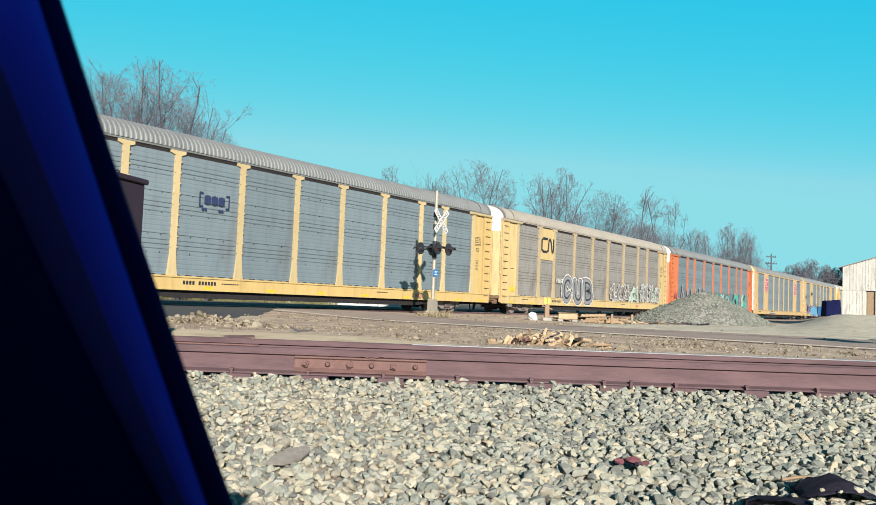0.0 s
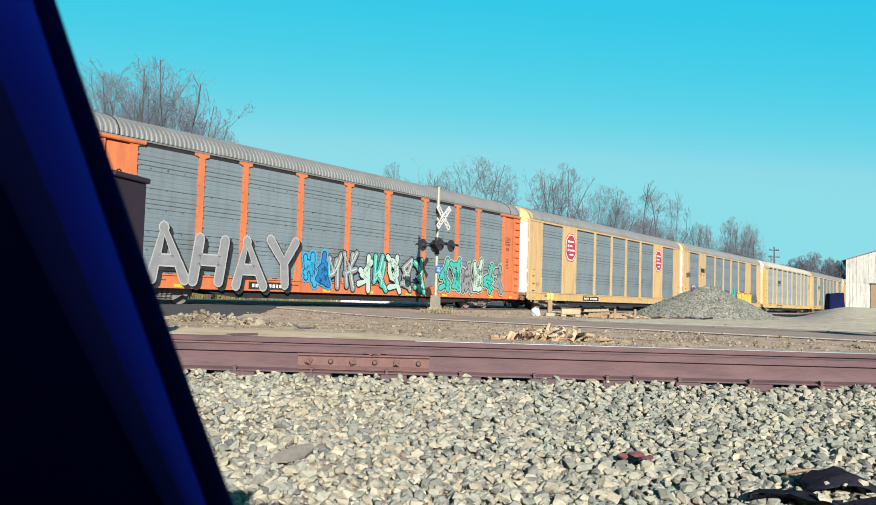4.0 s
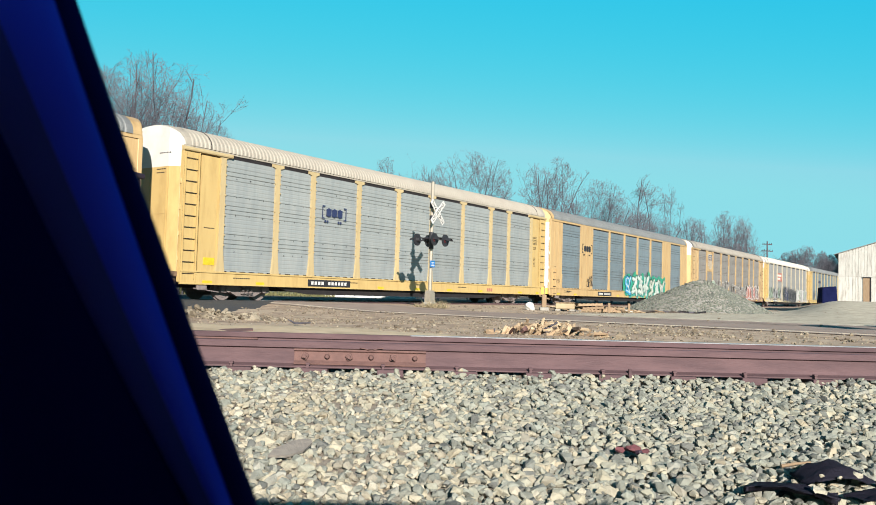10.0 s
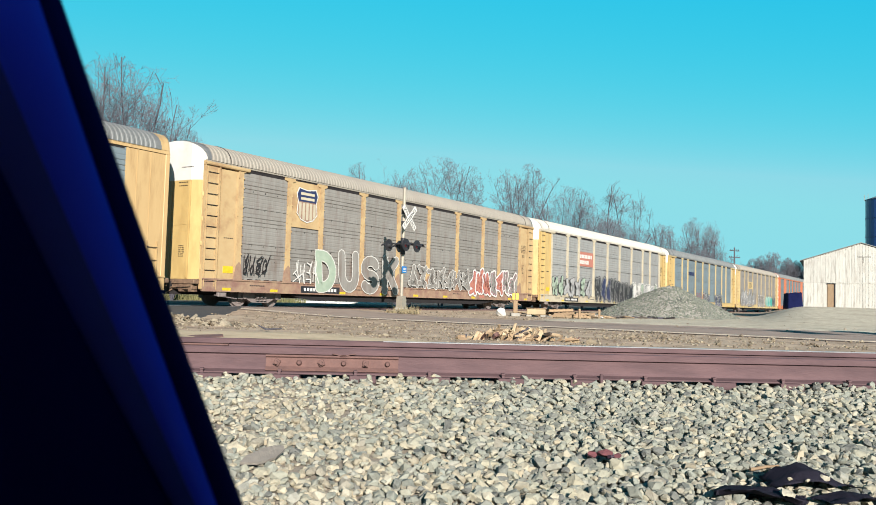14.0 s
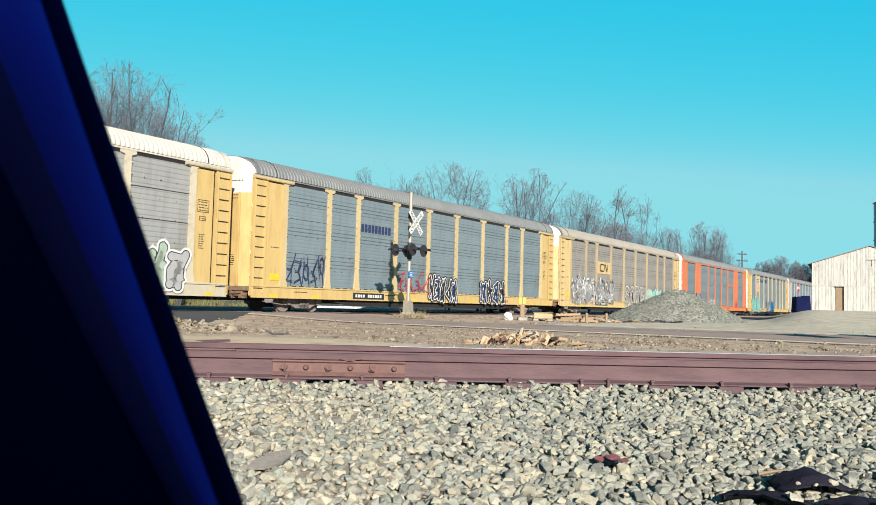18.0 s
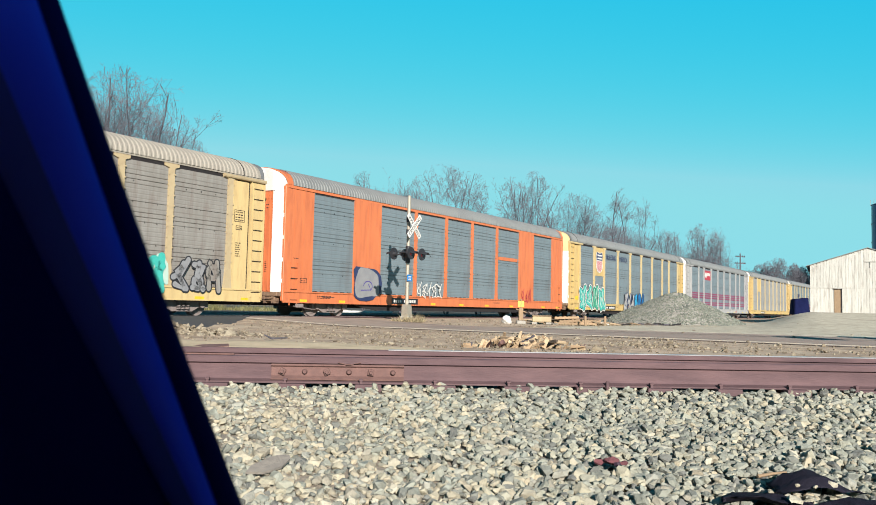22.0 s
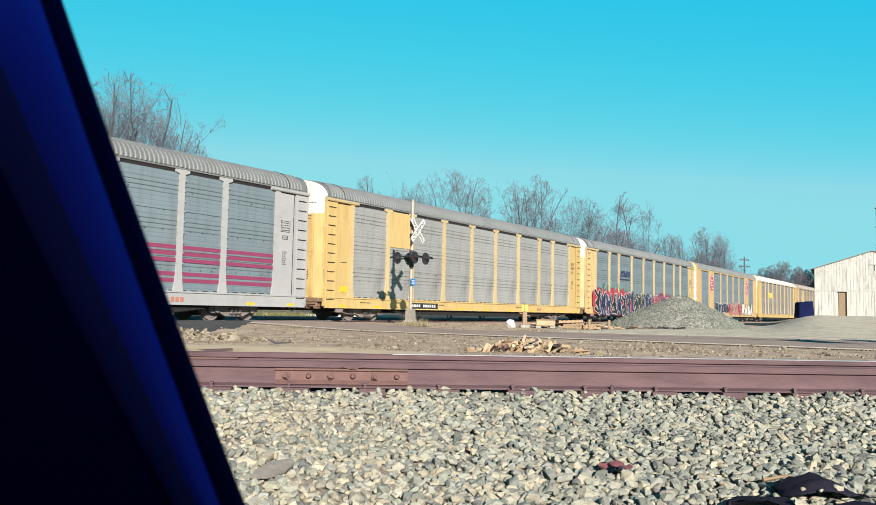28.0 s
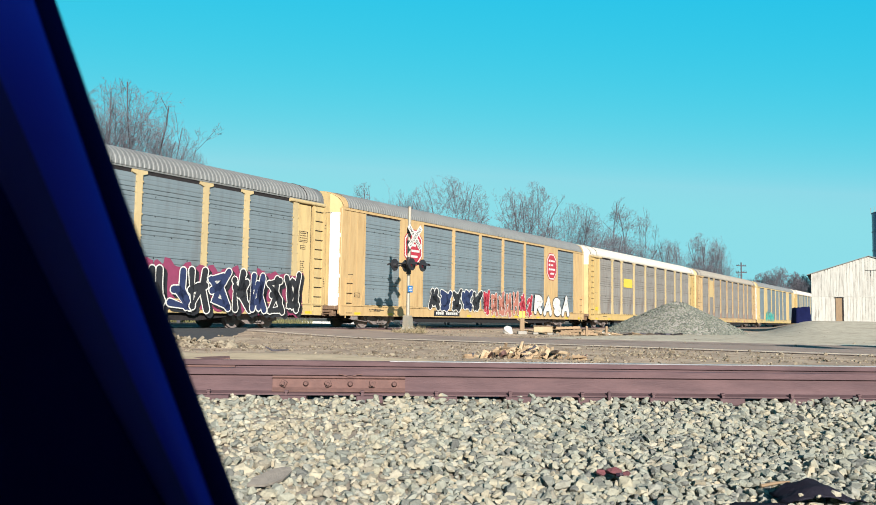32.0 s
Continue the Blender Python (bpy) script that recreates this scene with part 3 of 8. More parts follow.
def road():
    ob = tagged(new("road", strip("road", -0.75, 5.5, -60, 60, 0.0, M["asphalt"])), "worn grey asphalt road with a white edge line", "road", kind="structure")
    vs, fs = [], []
    n = 110
    for i in range(n + 1):
        p = ROAD0 + ROAD_DIR * (-6.5 + 66.5 * i / n)
        for d, dz in ((-0.22, -0.06), (-0.20, 0.010), (-0.06, 0.014), (-0.06, -0.03)):
            q = p + ROAD_N * d
            vs.append((q.x, q.y, road_z(p) + dz))
    for i in range(n):
        for j in range(3):
            a = i * 4 + j
            fs.append((a, a + 4, a + 5, a + 1))
    part("kerb", mesh_np("kerb", vs, fs, M["line"]), None, ob, "low pale painted kerb along the road")
    part("edge_line", strip("edge_line", 5.0, 5.12, 3.0, 60, 0.006, M["line"]), None, ob, "worn white edge line")
    # dark patch of newer asphalt that turns off before the crossing
    vs, fs = [], []
    for i in range(17):
        y = 19.8 + 12.6 * i / 16
        right = -4.9 - 0.07 * (y - 19.8) - 0.5 * (i / 16 - 0.5) ** 2 + 0.25 * noise.noise(Vector((y * 0.8, 0, 2)))
        for k in range(7):
            x = right - (0.0, 0.35, 1.5, 3.0, 5.0, 8.0, 12.0)[k]
            edge = k == 0 or i in (0, 16)
            vs.append((x, y, ground_z(x, y) - 0.03 if edge else max(road_z(Vector((x, y, 0))) + 0.02, ground_z(x, y) + 0.065)))
    for i in range(16):
        for j in range(6):
            a = i * 7 + j
            fs.append((a, a + 1, a + 8, a + 7))
    side = tagged(new("side_road", mesh_np("side_road", vs, fs, M["fresh"], True)), "dark newer asphalt turn-off beside the crossing", "road", kind="structure")
    # the asphalt spreads out towards the yard, and pale gravel goes on from there to the barn
    vs, fs = [], []
    for i in range(41):
        u = 5.0 + 55.0 * i / 40
        w = 0.25 + 3.2 * sstep(5, 16, u) + 0.2 * noise.noise(Vector((u * 0.6, 4, 1)))
        for k in range(4):
            p = ROAD0 + ROAD_DIR * u + ROAD_N * (5.3 + w * k / 3)
            vs.append((p.x, p.y, road_z(p) + (0.004 if k < 3 else -0.05) + 0.02 * (k in (1, 2))))
    for i in range(40):
        for k in range(3):
            a = i * 4 + k
            fs.append((a, a + 4, a + 5, a + 1))
    part("road_widening", mesh_np("road_widening", vs, fs, M["asphalt"], True), None, ob)
    vs, fs = [], []
    n, m = 70, 46
    for i in range(n + 1):
        u = 4.0 + 56.0 * i / n
        for k in range(m + 1):
            d = 6.2 + 44.0 * k / m
            p = ROAD0 + ROAD_DIR * u + ROAD_N * d
            z = ground_z(p.x, p.y)
            tr = (p - SIDE).dot(FACE)
            q = 0.5 + noise.noise(Vector((p.x * 0.22, p.y * 0.22, 5)))
            out = i in (0, n) or k in (0, m) or tr < 4.5 + q or p.y < 24.5
            vs.append((p.x, p.y, z - 0.07 if out else z + 0.05 + 0.03 * noise.noise(p * 0.9) + 0.015 * noise.noise(p * 3.1)))
    for i in range(n):
        for k in range(m):
            a = i * (m + 1) + k
            fs.append((a, a + m + 1, a + m + 2, a + 1))
    lot = tagged(new("gravel_yard", mesh_np("gravel_yard", vs, fs, M["yard"], True)), "pale grey gravel yard between the road and the barn", "gravel yard", kind="structure")
    return ob, side, lot


# ---------------------------------------------------------------- near track
RAIL_PROFILE = [(-0.076, 0.0), (0.076, 0.0), (0.076, 0.011), (0.02, 0.026), (0.009, 0.045), (0.009, 0.125), (0.036, 0.135),
                (0.037, 0.168), (0.028, 0.178), (0.0, 0.18), (-0.028, 0.178), (-0.037, 0.168), (-0.036, 0.135), (-0.009, 0.125), (-0.009, 0.045), (-0.02, 0.026), (-0.076, 0.011)]


def rail(name, a, b, label, worn):
    """A rail in its own space: x along it, resting on z = 0."""
    length = (b - a).length
    ang = math.degrees(math.atan2((b - a).y, (b - a).x))
    t = thing(name, pose(a.x, a.y, a.z, 0, 0, ang), label, "rail")
    bm = bmesh.new()
    bm_prism(bm, RAIL_PROFILE, 0, 0, length)
    part("rail_section", bm, M["rust"], t)
    if worn is not None:
        bm = bmesh.new()
        bm_box(bm, worn, length, -0.0385, 0.026, 0.1735, 0.1825, 0.003)
        part("running_band", bm, M["polish"], t, "bright worn running band")
    return t


def joint_bar(t, x0, length, side, bolts=6):
    """A bolted joint bar on one side of a rail; side -1 faces the viewer."""
    bm = bmesh.new()
    pr = [(0.012, 0.03), (0.062, 0.022), (0.066, 0.034), (0.036, 0.05), (0.034, 0.108), (0.05, 0.118), (0.05, 0.128), (0.012, 0.13)]
    bm_prism(bm, [(side * p[0], p[1]) for p in pr], 0, x0, x0 + length)
    bar = part("joint_bar", bm, M["rust2"], t, "orange-rusted bolted joint bar")
    for i in range(bolts):
        bm = bmesh.new()
        x = x0 + length * (i + 0.5) / bolts
        if i % 2 == 0:
            vs = bm_box(bm, -0.021, 0.021, -0.018, 0.018, -0.021, 0.021, 0.004)
            bmesh.ops.rotate(bm, verts=bm.verts, cent=(0, 0, 0), matrix=Matrix.Rotation(0.5 + i * 0.3, 3, "Y"))
            bm_rod(bm, (0, -0.018 if side < 0 else 0.018, 0), (0, side * 0.04, 0), 0.012, 0.011, 8)
        else:
            bm_rod(bm, (0, 0, 0), (0, side * 0.022, 0), 0.02, 0.012, 10)
        part("bolt", bm, M["rust2"], bar, at=pose(x, side * 0.045, 0.078))


def spike_mesh():
    bm = bmesh.new()
    bm_box(bm, -0.009, 0.009, -0.009, 0.009, -0.02, 0.024)
    bm_box(bm, -0.014, 0.014, -0.012, 0.022, 0.022, 0.036, 0.003)
    return finish(bm, "spike", M["rust"])


def near_track():
    p0 = NEAR0 - NEAR_DIR * 30
    p1 = NEAR0 + NEAR_DIR * 45
    q0, q1 = p0 + NEAR_N * 1.507, p1 + NEAR_N * 1.507
    for v in (p0, p1):
        v.z = -0.008
    for v in (q0, q1):
        v.z = -0.033
    r1 = rail("rail", p0, p1, "rusty brown steel rail with a bolted joint, on crushed stone", None)
    joint_bar(r1, 30 - 0.455, 0.914, -1)
    bm = bmesh.new()
    pts = [(0.0, -0.045, 0.142), (0.03, -0.055, 0.138), (0.06, -0.062, 0.130), (0.09, -0.06, 0.130), (0.12, -0.055, 0.139), (0.16, -0.045, 0.144)]
    for a, b in zip(pts, pts[1:]):
        bm_rod(bm, a, b, 0.0035, seg=6)
    part("bond_wire", bm, M["rust2"], r1, "short bent bond wire across the joint", at=pose(30, 0, 0))
    r2 = rail("rail", q0, q1, "rusty steel rail with a bright worn running surface", 30.4)
    joint_bar(r2, 30 - 1.85, 0.914, -1)
    sp = spike_mesh()
    tie_bm = bmesh.new()
    bm_box(tie_bm, -0.115, 0.115, -0.26, 1.80, -0.22, -0.045, 0.012)
    tie_me = finish(tie_bm, "tie", M["tie"])
    pl = bmesh.new()
    bm_box(pl, -0.09, 0.09, -0.15, 0.15, -0.045, 0.003, 0.003)
    plate_me = finish(pl, "tie_plate", M["rust"])
    an = bmesh.new()
    bm_box(an, -0.012, 0.012, -0.095, -0.072, -0.05, 0.022, 0.004)
    bm_box(an, -0.012, 0.012, -0.10, 0.09, -0.05, -0.02, 0.004)
    anchor_me = finish(an, "rail_anchor", M["rust"])
    k = 0
    for i in range(-22, 44):
        x = 0.515 * i + 0.21
        base = NEAR0 + NEAR_DIR * x
        t = thing("railway_tie", pose(base.x, base.y, -0.008, 0, 0, math.degrees(NEAR_ANG) + random.uniform(-1, 1)), "dark weathered wooden railway tie bedded in crushed stone", "railway tie", "ties of the near track")
        part("timber", tie_me, None, t)
        for yy in (0, 1.507):
            pp = part("tie_plate", plate_me, None, t, at=pose(0, yy, 0 if yy == 0 else -0.02))
            if -6 < i < 14:
                for dx, dy in ((-0.05, -0.10), (0.05, 0.10)):
                    part("spike", sp, None, pp, at=pose(dx, dy, 0, random.uniform(-6, 6), random.uniform(-6, 6), 0 if dy < 0 else 180))
        if i % 8 == 3:
            part("rail_anchor", anchor_me, None, t, "rusty steel rail anchor", at=pose(0.15, 0, 0.02))


def stone_variants(n, seed, flat=0.7):
    """Broken stones: blocky hulls with a few flat faces and worn corners."""
    rnd = random.Random(seed)
    out = []
    for _ in range(n):
        bm = bmesh.new()
        sx, sy, sz = rnd.uniform(0.85, 1.4), rnd.uniform(0.75, 1.1), rnd.uniform(0.55, 0.95) * flat / 0.7
        for _ in range(18):
            v = Vector((rnd.gauss(0, 1), rnd.gauss(0, 1), rnd.gauss(0, 1)))
            v = v / (abs(v.x) ** 2.9 + abs(v.y) ** 2.9 + abs(v.z) ** 2.9) ** (1 / 2.9) * rnd.uniform(0.84, 1.02)
            bm.verts.new((v.x * sx, v.y * sy, v.z * sz))
        bmesh.ops.rotate(bm, verts=bm.verts, cent=(0, 0, 0), matrix=Euler((rnd.uniform(-0.5, 0.5), rnd.uniform(-0.5, 0.5), 0)).to_matrix())
        r = bmesh.ops.convex_hull(bm, input=bm.verts)
        bmesh.ops.delete(bm, geom=[g for g in r["geom_interior"] if isinstance(g, bmesh.types.BMVert)], context="VERTS")
        bmesh.ops.triangulate(bm, faces=bm.faces)
        bm.verts.index_update()
        out.append((np.array([v.co[:] for v in bm.verts]), np.array([[v.index for v in f.verts] for f in bm.faces])))
        bm.free()
    return out


def scatter(name, items, variants, material):
    """Joins many stones: items are (x, y, z, size, seed)."""
    rs = np.random.RandomState(7)
    V, Fc, off = [], [], 0
    for x, y, z, s in items:
        v, f = variants[rs.randint(len(variants))]
        a, b, c = rs.uniform(-0.5, 0.5), rs.uniform(-0.5, 0.5), rs.uniform(0, 6.28)
        R = np.array(Euler((a, b, c)).to_matrix())
        V.append((v * s) @ R.T + (x, y, z))
        Fc.append(f + off)
        off += len(v)
    return mesh_np(name, np.concatenate(V), np.concatenate(Fc), material)


def near_height(x, y):
    """The ballast's surface before and between the near rails."""
    near = (Vector((x, y, 0)) - NEAR0).dot(NEAR_N)
    z = ground_z(x, y) + 0.022 * (1 - sstep(0.05, 0.32, abs(near))) + 0.012 * noise.noise(Vector((x * 2.3, y * 2.3, 0))) + 0.008 * noise.noise(Vector((x * 6, y * 6, 5)))
    return z


def sandiness(x, y):
    """Where fines and tan stones lie between the grey ones: before the joint."""
    if y > 5.4:
        return 0.0
    return sstep(-0.25, 0.4, noise.noise(Vector((x * 0.9 + 3, y * 1.3, 1)))) * sstep(0.35, -0.9, x)


def ballast():
    rs = np.random.RandomState(3)
    var = stone_variants(20, 5, 0.66)
    bed_v, bed_f = [], []
    xs, ys = np.arange(-9, 14.01, 0.14), np.arange(1.2, 9.6, 0.14)
    for y in ys:
        for x in xs:
            dust = sstep(1.3, -0.8, x) * (0.65 + 0.7 * noise.noise(Vector((x * 1.7, y * 1.7, 8)))) if y < 5.5 else 0.0
            bed_v.append((x, y, near_height(x, y) - 0.024 + 0.021 * dust))
    nx = len(xs)
    for j in range(len(ys) - 1):
        for i in range(nx - 1):
            a = j * nx + i
            bed_f.append((a, a + 1, a + nx + 1, a + nx))
    bed = tagged(new("ballast_bed", mesh_np("ballast_bed", bed_v, bed_f, M["fines"], True)), "sandy fines under crushed grey and tan stone", "ballast", kind="structure")
    items = []
    y = 2.9
    while y < 9.0:
        step = 0.0300 + 0.003 * (y - 3.0)
        for x in np.arange(-0.32 * y - 0.25, 0.57 * y + 0.3, step):
            px, py = x + rs.uniform(-0.5, 0.5) * step * 1.5, y + rs.uniform(-0.5, 0.5) * step * 1.5
            near = (Vector((px, py, 0)) - NEAR0).dot(NEAR_N)
            if near > 1.35 and rs.rand() < 0.35:
                continue
            if abs(near) < 0.085 or abs(near - 1.507) < 0.085:
                continue
            sandy = sandiness(px, py)
            if rs.rand() < 0.3 * sandy:
                continue
            s = min(0.036, 0.0212 * math.exp(rs.normal(0, 0.30))) * (1 - 0.2 * sandy)
            items.append((px, py, near_height(px, py) + s * rs.uniform(-0.75, 0.5), s))
        y += step * 0.95
    # sparser stones out to both sides
    inner = len(items)
    for y in np.arange(1.6, 8.8, 0.075):
        for x in np.arange(-6.5, 9.5, 0.075):
            if -0.32 * y - 0.2 < x < 0.57 * y + 0.25 and y > 2.9:
                continue
            px, py = x + rs.uniform(-0.05, 0.05), y + rs.uniform(-0.05, 0.05)
            near = (Vector((px, py, 0)) - NEAR0).dot(NEAR_N)
            if min(abs(near), abs(near - 1.507)) > 0.09:
                s = 0.027 * math.exp(rs.normal(0, 0.25))
                items.append((px, py, near_height(px, py) + s * rs.uniform(-0.25, 0.5), s))
    tan = [rs.rand() < 0.14 + 0.5 * sandiness(x, y) + 0.22 * sstep(0.9, -0.8, x) for x, y, _, _ in items]
    # the nearest ones are stones of their own
    order = sorted(range(inner), key=lambda i: abs(items[i][0] - 0.35) + 1.4 * abs(items[i][1] - 3.75) - items[i][3] * 45)
    single, rest = order[:290], order[290:] + list(range(inner, len(items)))
    part("crushed_stone", scatter("crushed_stone", [items[i] for i in rest if not tan[i]], var, M["stone"]), None, bed, "angular grey-green crushed stone")["kind"] = "stuff"
    part("tan_stone", scatter("tan_stone", [items[i] for i in rest if tan[i]], var[::-1], M["tan_stone"]), None, bed, "angular tan and cream crushed stone")["kind"] = "stuff"
    meshes = [[mesh_np("stone", v * 0.02, f, M[k]) for v, f in var] for k in ("stone", "tan_stone")]
    rnd = random.Random(4)
    for i in single:
        x, y, z, s = items[i]
        ob = part("stone", rnd.choice(meshes[tan[i]]), None, bed, at=pose(x, y, z, rnd.uniform(-30, 30), rnd.uniform(-30, 30), rnd.uniform(0, 360)))
        ob.scale = (s / 0.02,) * 3
    return bed


# ---------------------------------------------------------------- train
L_CAR = 28.25
S0, V0, A0 = 11.961, 13.606, 0.00768


def gap_s(n, t):
    """Where the gap behind car n lies along the line at t seconds."""
    return S0 + n * L_CAR - V0 * t - A0 * t * (t - 32.0)


SHIFT = {4: -0.42, 6: -0.40, 1: 0.1}


def car_pose(n, t):
    p = CENTRE + ALONG * (gap_s(n, t) - L_CAR / 2 + SHIFT.get(n, 0.0))
    return pose(p.x, p.y, RAIL_Z, 0, 0, 90 - math.degrees(THETA))


EDGES = [2.35, 5.05, 7.05, 9.95, 12.8, 15.5, 18.35, 21.2, 23.2, 25.9]
HALF = L_CAR / 2
YS = -1.50          # face of the panels, near side
Z_SILL0, Z_SILL1, Z_PAN1, Z_EAVE, Z_PEAK = 0.57, 1.02, 5.2, 5.34, 6.12
ROOF_ARC = [(-1.57, Z_EAVE), (-1.56, 5.47), (-1.50, 5.62), (-1.36, 5.79), (-1.12, 5.94), (-0.80, 6.04), (-0.40, 6.10), (0.0, Z_PEAK)]
ROOF_ARC = ROOF_ARC + [(-y, z) for y, z in ROOF_ARC[-2::-1]]
MESHES = {}


def roof_mesh(end=1.15):
    vs, fs = [], []
    n = len(ROOF_ARC)
    x0, x1, pitch = -HALF + end, HALF - end, 0.185
    xs, hs = [], []
    x = x0
    while x < x1 - 0.2:
        for f, h in ((0, 0.0), (0.30, 0.0), (0.46, 0.019), (0.82, 0.019)):
            xs.append(x + f * pitch)
            hs.append(h)
        x += pitch
    xs.append(x1)
    hs.append(0)
    for x, h in zip(xs, hs):
        for y, z in ROOF_ARC:
            k = 1 + h / 1.6
            vs.append((x, y * k, Z_EAVE + (z - Z_EAVE) * (1 + h / 0.8) if z > Z_EAVE else z))
    for i in range(len(xs) - 1):
        for j in range(n - 1):
            a = i * n + j
            fs.append((a, a + 1, a + n + 1, a + n))
    return mesh_np("roof", vs, fs, None)


def end_x(y):
    """How far behind the coupling plane the car's end face stands: the outer leaves are bent back."""
    y = abs(y)
    return 0.42 if y < 1.02 else 0.42 + (y - 1.02) / 0.55 * 0.24


def arc_top(y):
    for (y0, z0), (y1, z1) in zip(ROOF_ARC, ROOF_ARC[1:]):
        if y0 <= y <= y1:
            return z0 + (z1 - z0) * (y - y0) / (y1 - y0) if y1 > y0 else z0
    return Z_EAVE


END_YS = [-1.569, -1.56, -1.50, -1.36, -1.2, -1.02, -0.80, -0.40, 0.0, 0.40, 0.80, 1.02, 1.2, 1.36, 1.50, 1.56, 1.569]


def roof_end_mesh(s, end):
    """The smooth end of the roof, cut back at its corners to meet the bent end leaves; s = -1 for the leading end."""
    vs, fs = [], []
    for y in END_YS:
        z = arc_top(y)
        for x, dz in ((end_x(y), -0.03), (end_x(y) + 0.05, 0.0), (end + 0.01, 0.0)):
            vs.append((s * (HALF - x), y * 0.997, z - 0.005 + dz))
    for i in range(len(END_YS) - 1):
        for j in range(2):
            k = 3 * i + j
            fs.append((k, k + 1, k + 4, k + 3) if s > 0 else (k, k + 3, k + 4, k + 1))
    return mesh_np("roof_end", vs, fs, None)


def panel_mesh(w, style):
    """A ribbed side panel, w wide, in its own space: x across, z up from the sill, face towards -y."""
    h = Z_PAN1 - Z_SILL1
    prof = [(0.0, 0.0)]
    tiers = 4 if style == "tiered" else 3
    th = h / tiers
    pitch = 0.155 if style == "ribbed" else 0.172
    for k in range(tiers):
        z = k * th
        zz = z + 0.06
        while zz < z + th - 0.1:
            # the ribs come in groups, deep at the head of each tier and shallow at its foot
            q = (zz - z) / th
            deep = 0.036 * max(0.0, math.cos(2 * math.pi * (q - 0.72 + 0.1 * k))) ** 0.8
            if style == "tiered":
                deep = 0.016
            if deep > 0.012:
                prof += [(zz, 0.0), (zz + 0.006, deep), (zz + 0.030, deep), (zz + 0.046, 0.006), (zz + 0.07, 0.0)]
            else:
                prof += [(zz, 0.0), (zz + 0.03, 0.008), (zz + 0.06, 0.0)]
            zz += pitch
        if k < tiers - 1:
            dip = {"ribbed": 0.03, "tiered": 0.055}.get(style, 0.018)
            prof += [(z + th - (0.034 if style == "tiered" else 0.03), 0.0), (z + th - (0.033 if style == "tiered" else 0.026), dip), (z + th - 0.004, dip), (z + th, 0.0)]
    prof.append((h, 0.0))
    vs, fs = [], []
    for zz, d in prof:
        vs += [(-w / 2, d, zz), (w / 2, d, zz)]
    for i in range(len(prof) - 1):
        a = 2 * i
        fs.append((a, a + 1, a + 3, a + 2))
    k = len(vs)
    vs += [(-w / 2, 0.06, 0), (w / 2, 0.06, 0), (-w / 2, 0.06, h), (w / 2, 0.06, h)]
    fs += [(k + 1, k, k + 2, k + 3)]
    body = len(fs)
    # dark slots along the bottom and a dark strip under the eave
    m = max(3, int(w / 0.42))
    for i in range(m):
        x = -w / 2 + w * (i + 0.5) / m
        k = len(vs)
        vs += [(x - 0.14, -0.003, 0.005), (x + 0.14, -0.003, 0.005), (x + 0.14, -0.003, 0.045), (x - 0.14, -0.003, 0.045)]
        fs.append((k, k + 1, k + 2, k + 3))
    k = len(vs)
    vs += [(-w / 2 + 0.06, -0.003, h - 0.055), (w / 2 - 0.06, -0.003, h - 0.055), (w / 2 - 0.06, -0.003, h - 0.005), (-w / 2 + 0.06, -0.003, h - 0.005)]
    fs.append((k, k + 1, k + 2, k + 3))
    # rows of small rivets and holes
    rnd = random.Random(int(w * 100))
    for _ in range(int(16 * w)):
        x, z = rnd.choice((-0.25, 0.0, 0.25)) * w + rnd.uniform(-0.02, 0.02), rnd.choice((0.18, 0.32, 0.5, 0.66, 0.82)) * h + rnd.uniform(-0.02, 0.02)
        k = len(vs)
        vs += [(x - 0.009, -0.003, z - 0.022), (x + 0.009, -0.003, z - 0.022), (x + 0.009, -0.003, z + 0.022), (x - 0.009, -0.003, z + 0.022)]
        fs.append((k, k + 1, k + 2, k + 3))
    me = mesh_np("side_panel", vs, fs, None)
    me.materials.append(None)
    me.materials.append(M["dark"])
    me.polygons.foreach_set("material_index", [0] * body + [1] * (len(fs) - body))
    return me


def post_mesh(flared):
    h0, h1 = Z_SILL1 - 0.05, Z_PAN1 + 0.06
    bm = bmesh.new()
    if flared:
        w = 0.115
        pts = [(-0.22, h0), (0.22, h0), (0.17, h0 + 0.28), (w, h0 + 0.85), (w, h1 - 0.16), (0.30, h1 - 0.1), (0.30, h1), (-0.30, h1), (-0.30, h1 - 0.1), (-w, h1 - 0.16), (-w, h0 + 0.85), (-0.17, h0 + 0.28)]
    else:
        w = 0.10
        pts = [(-0.16, h0), (0.16, h0), (w, h0 + 0.6), (w, h1), (-w, h1), (-w, h0 + 0.6)]
    bm_prism(bm, pts, 1, -0.07, 0.04)
    # small clips down both edges
    for i in range(9):
        z = h0 + 1.0 + i * (h1 - h0 - 1.4) / 8
        for s in (-1, 1):
            bm_box(bm, s * w - 0.035, s * w + 0.035, -0.078, -0.05, z, z + 0.05)
    return finish(bm, "post", None)


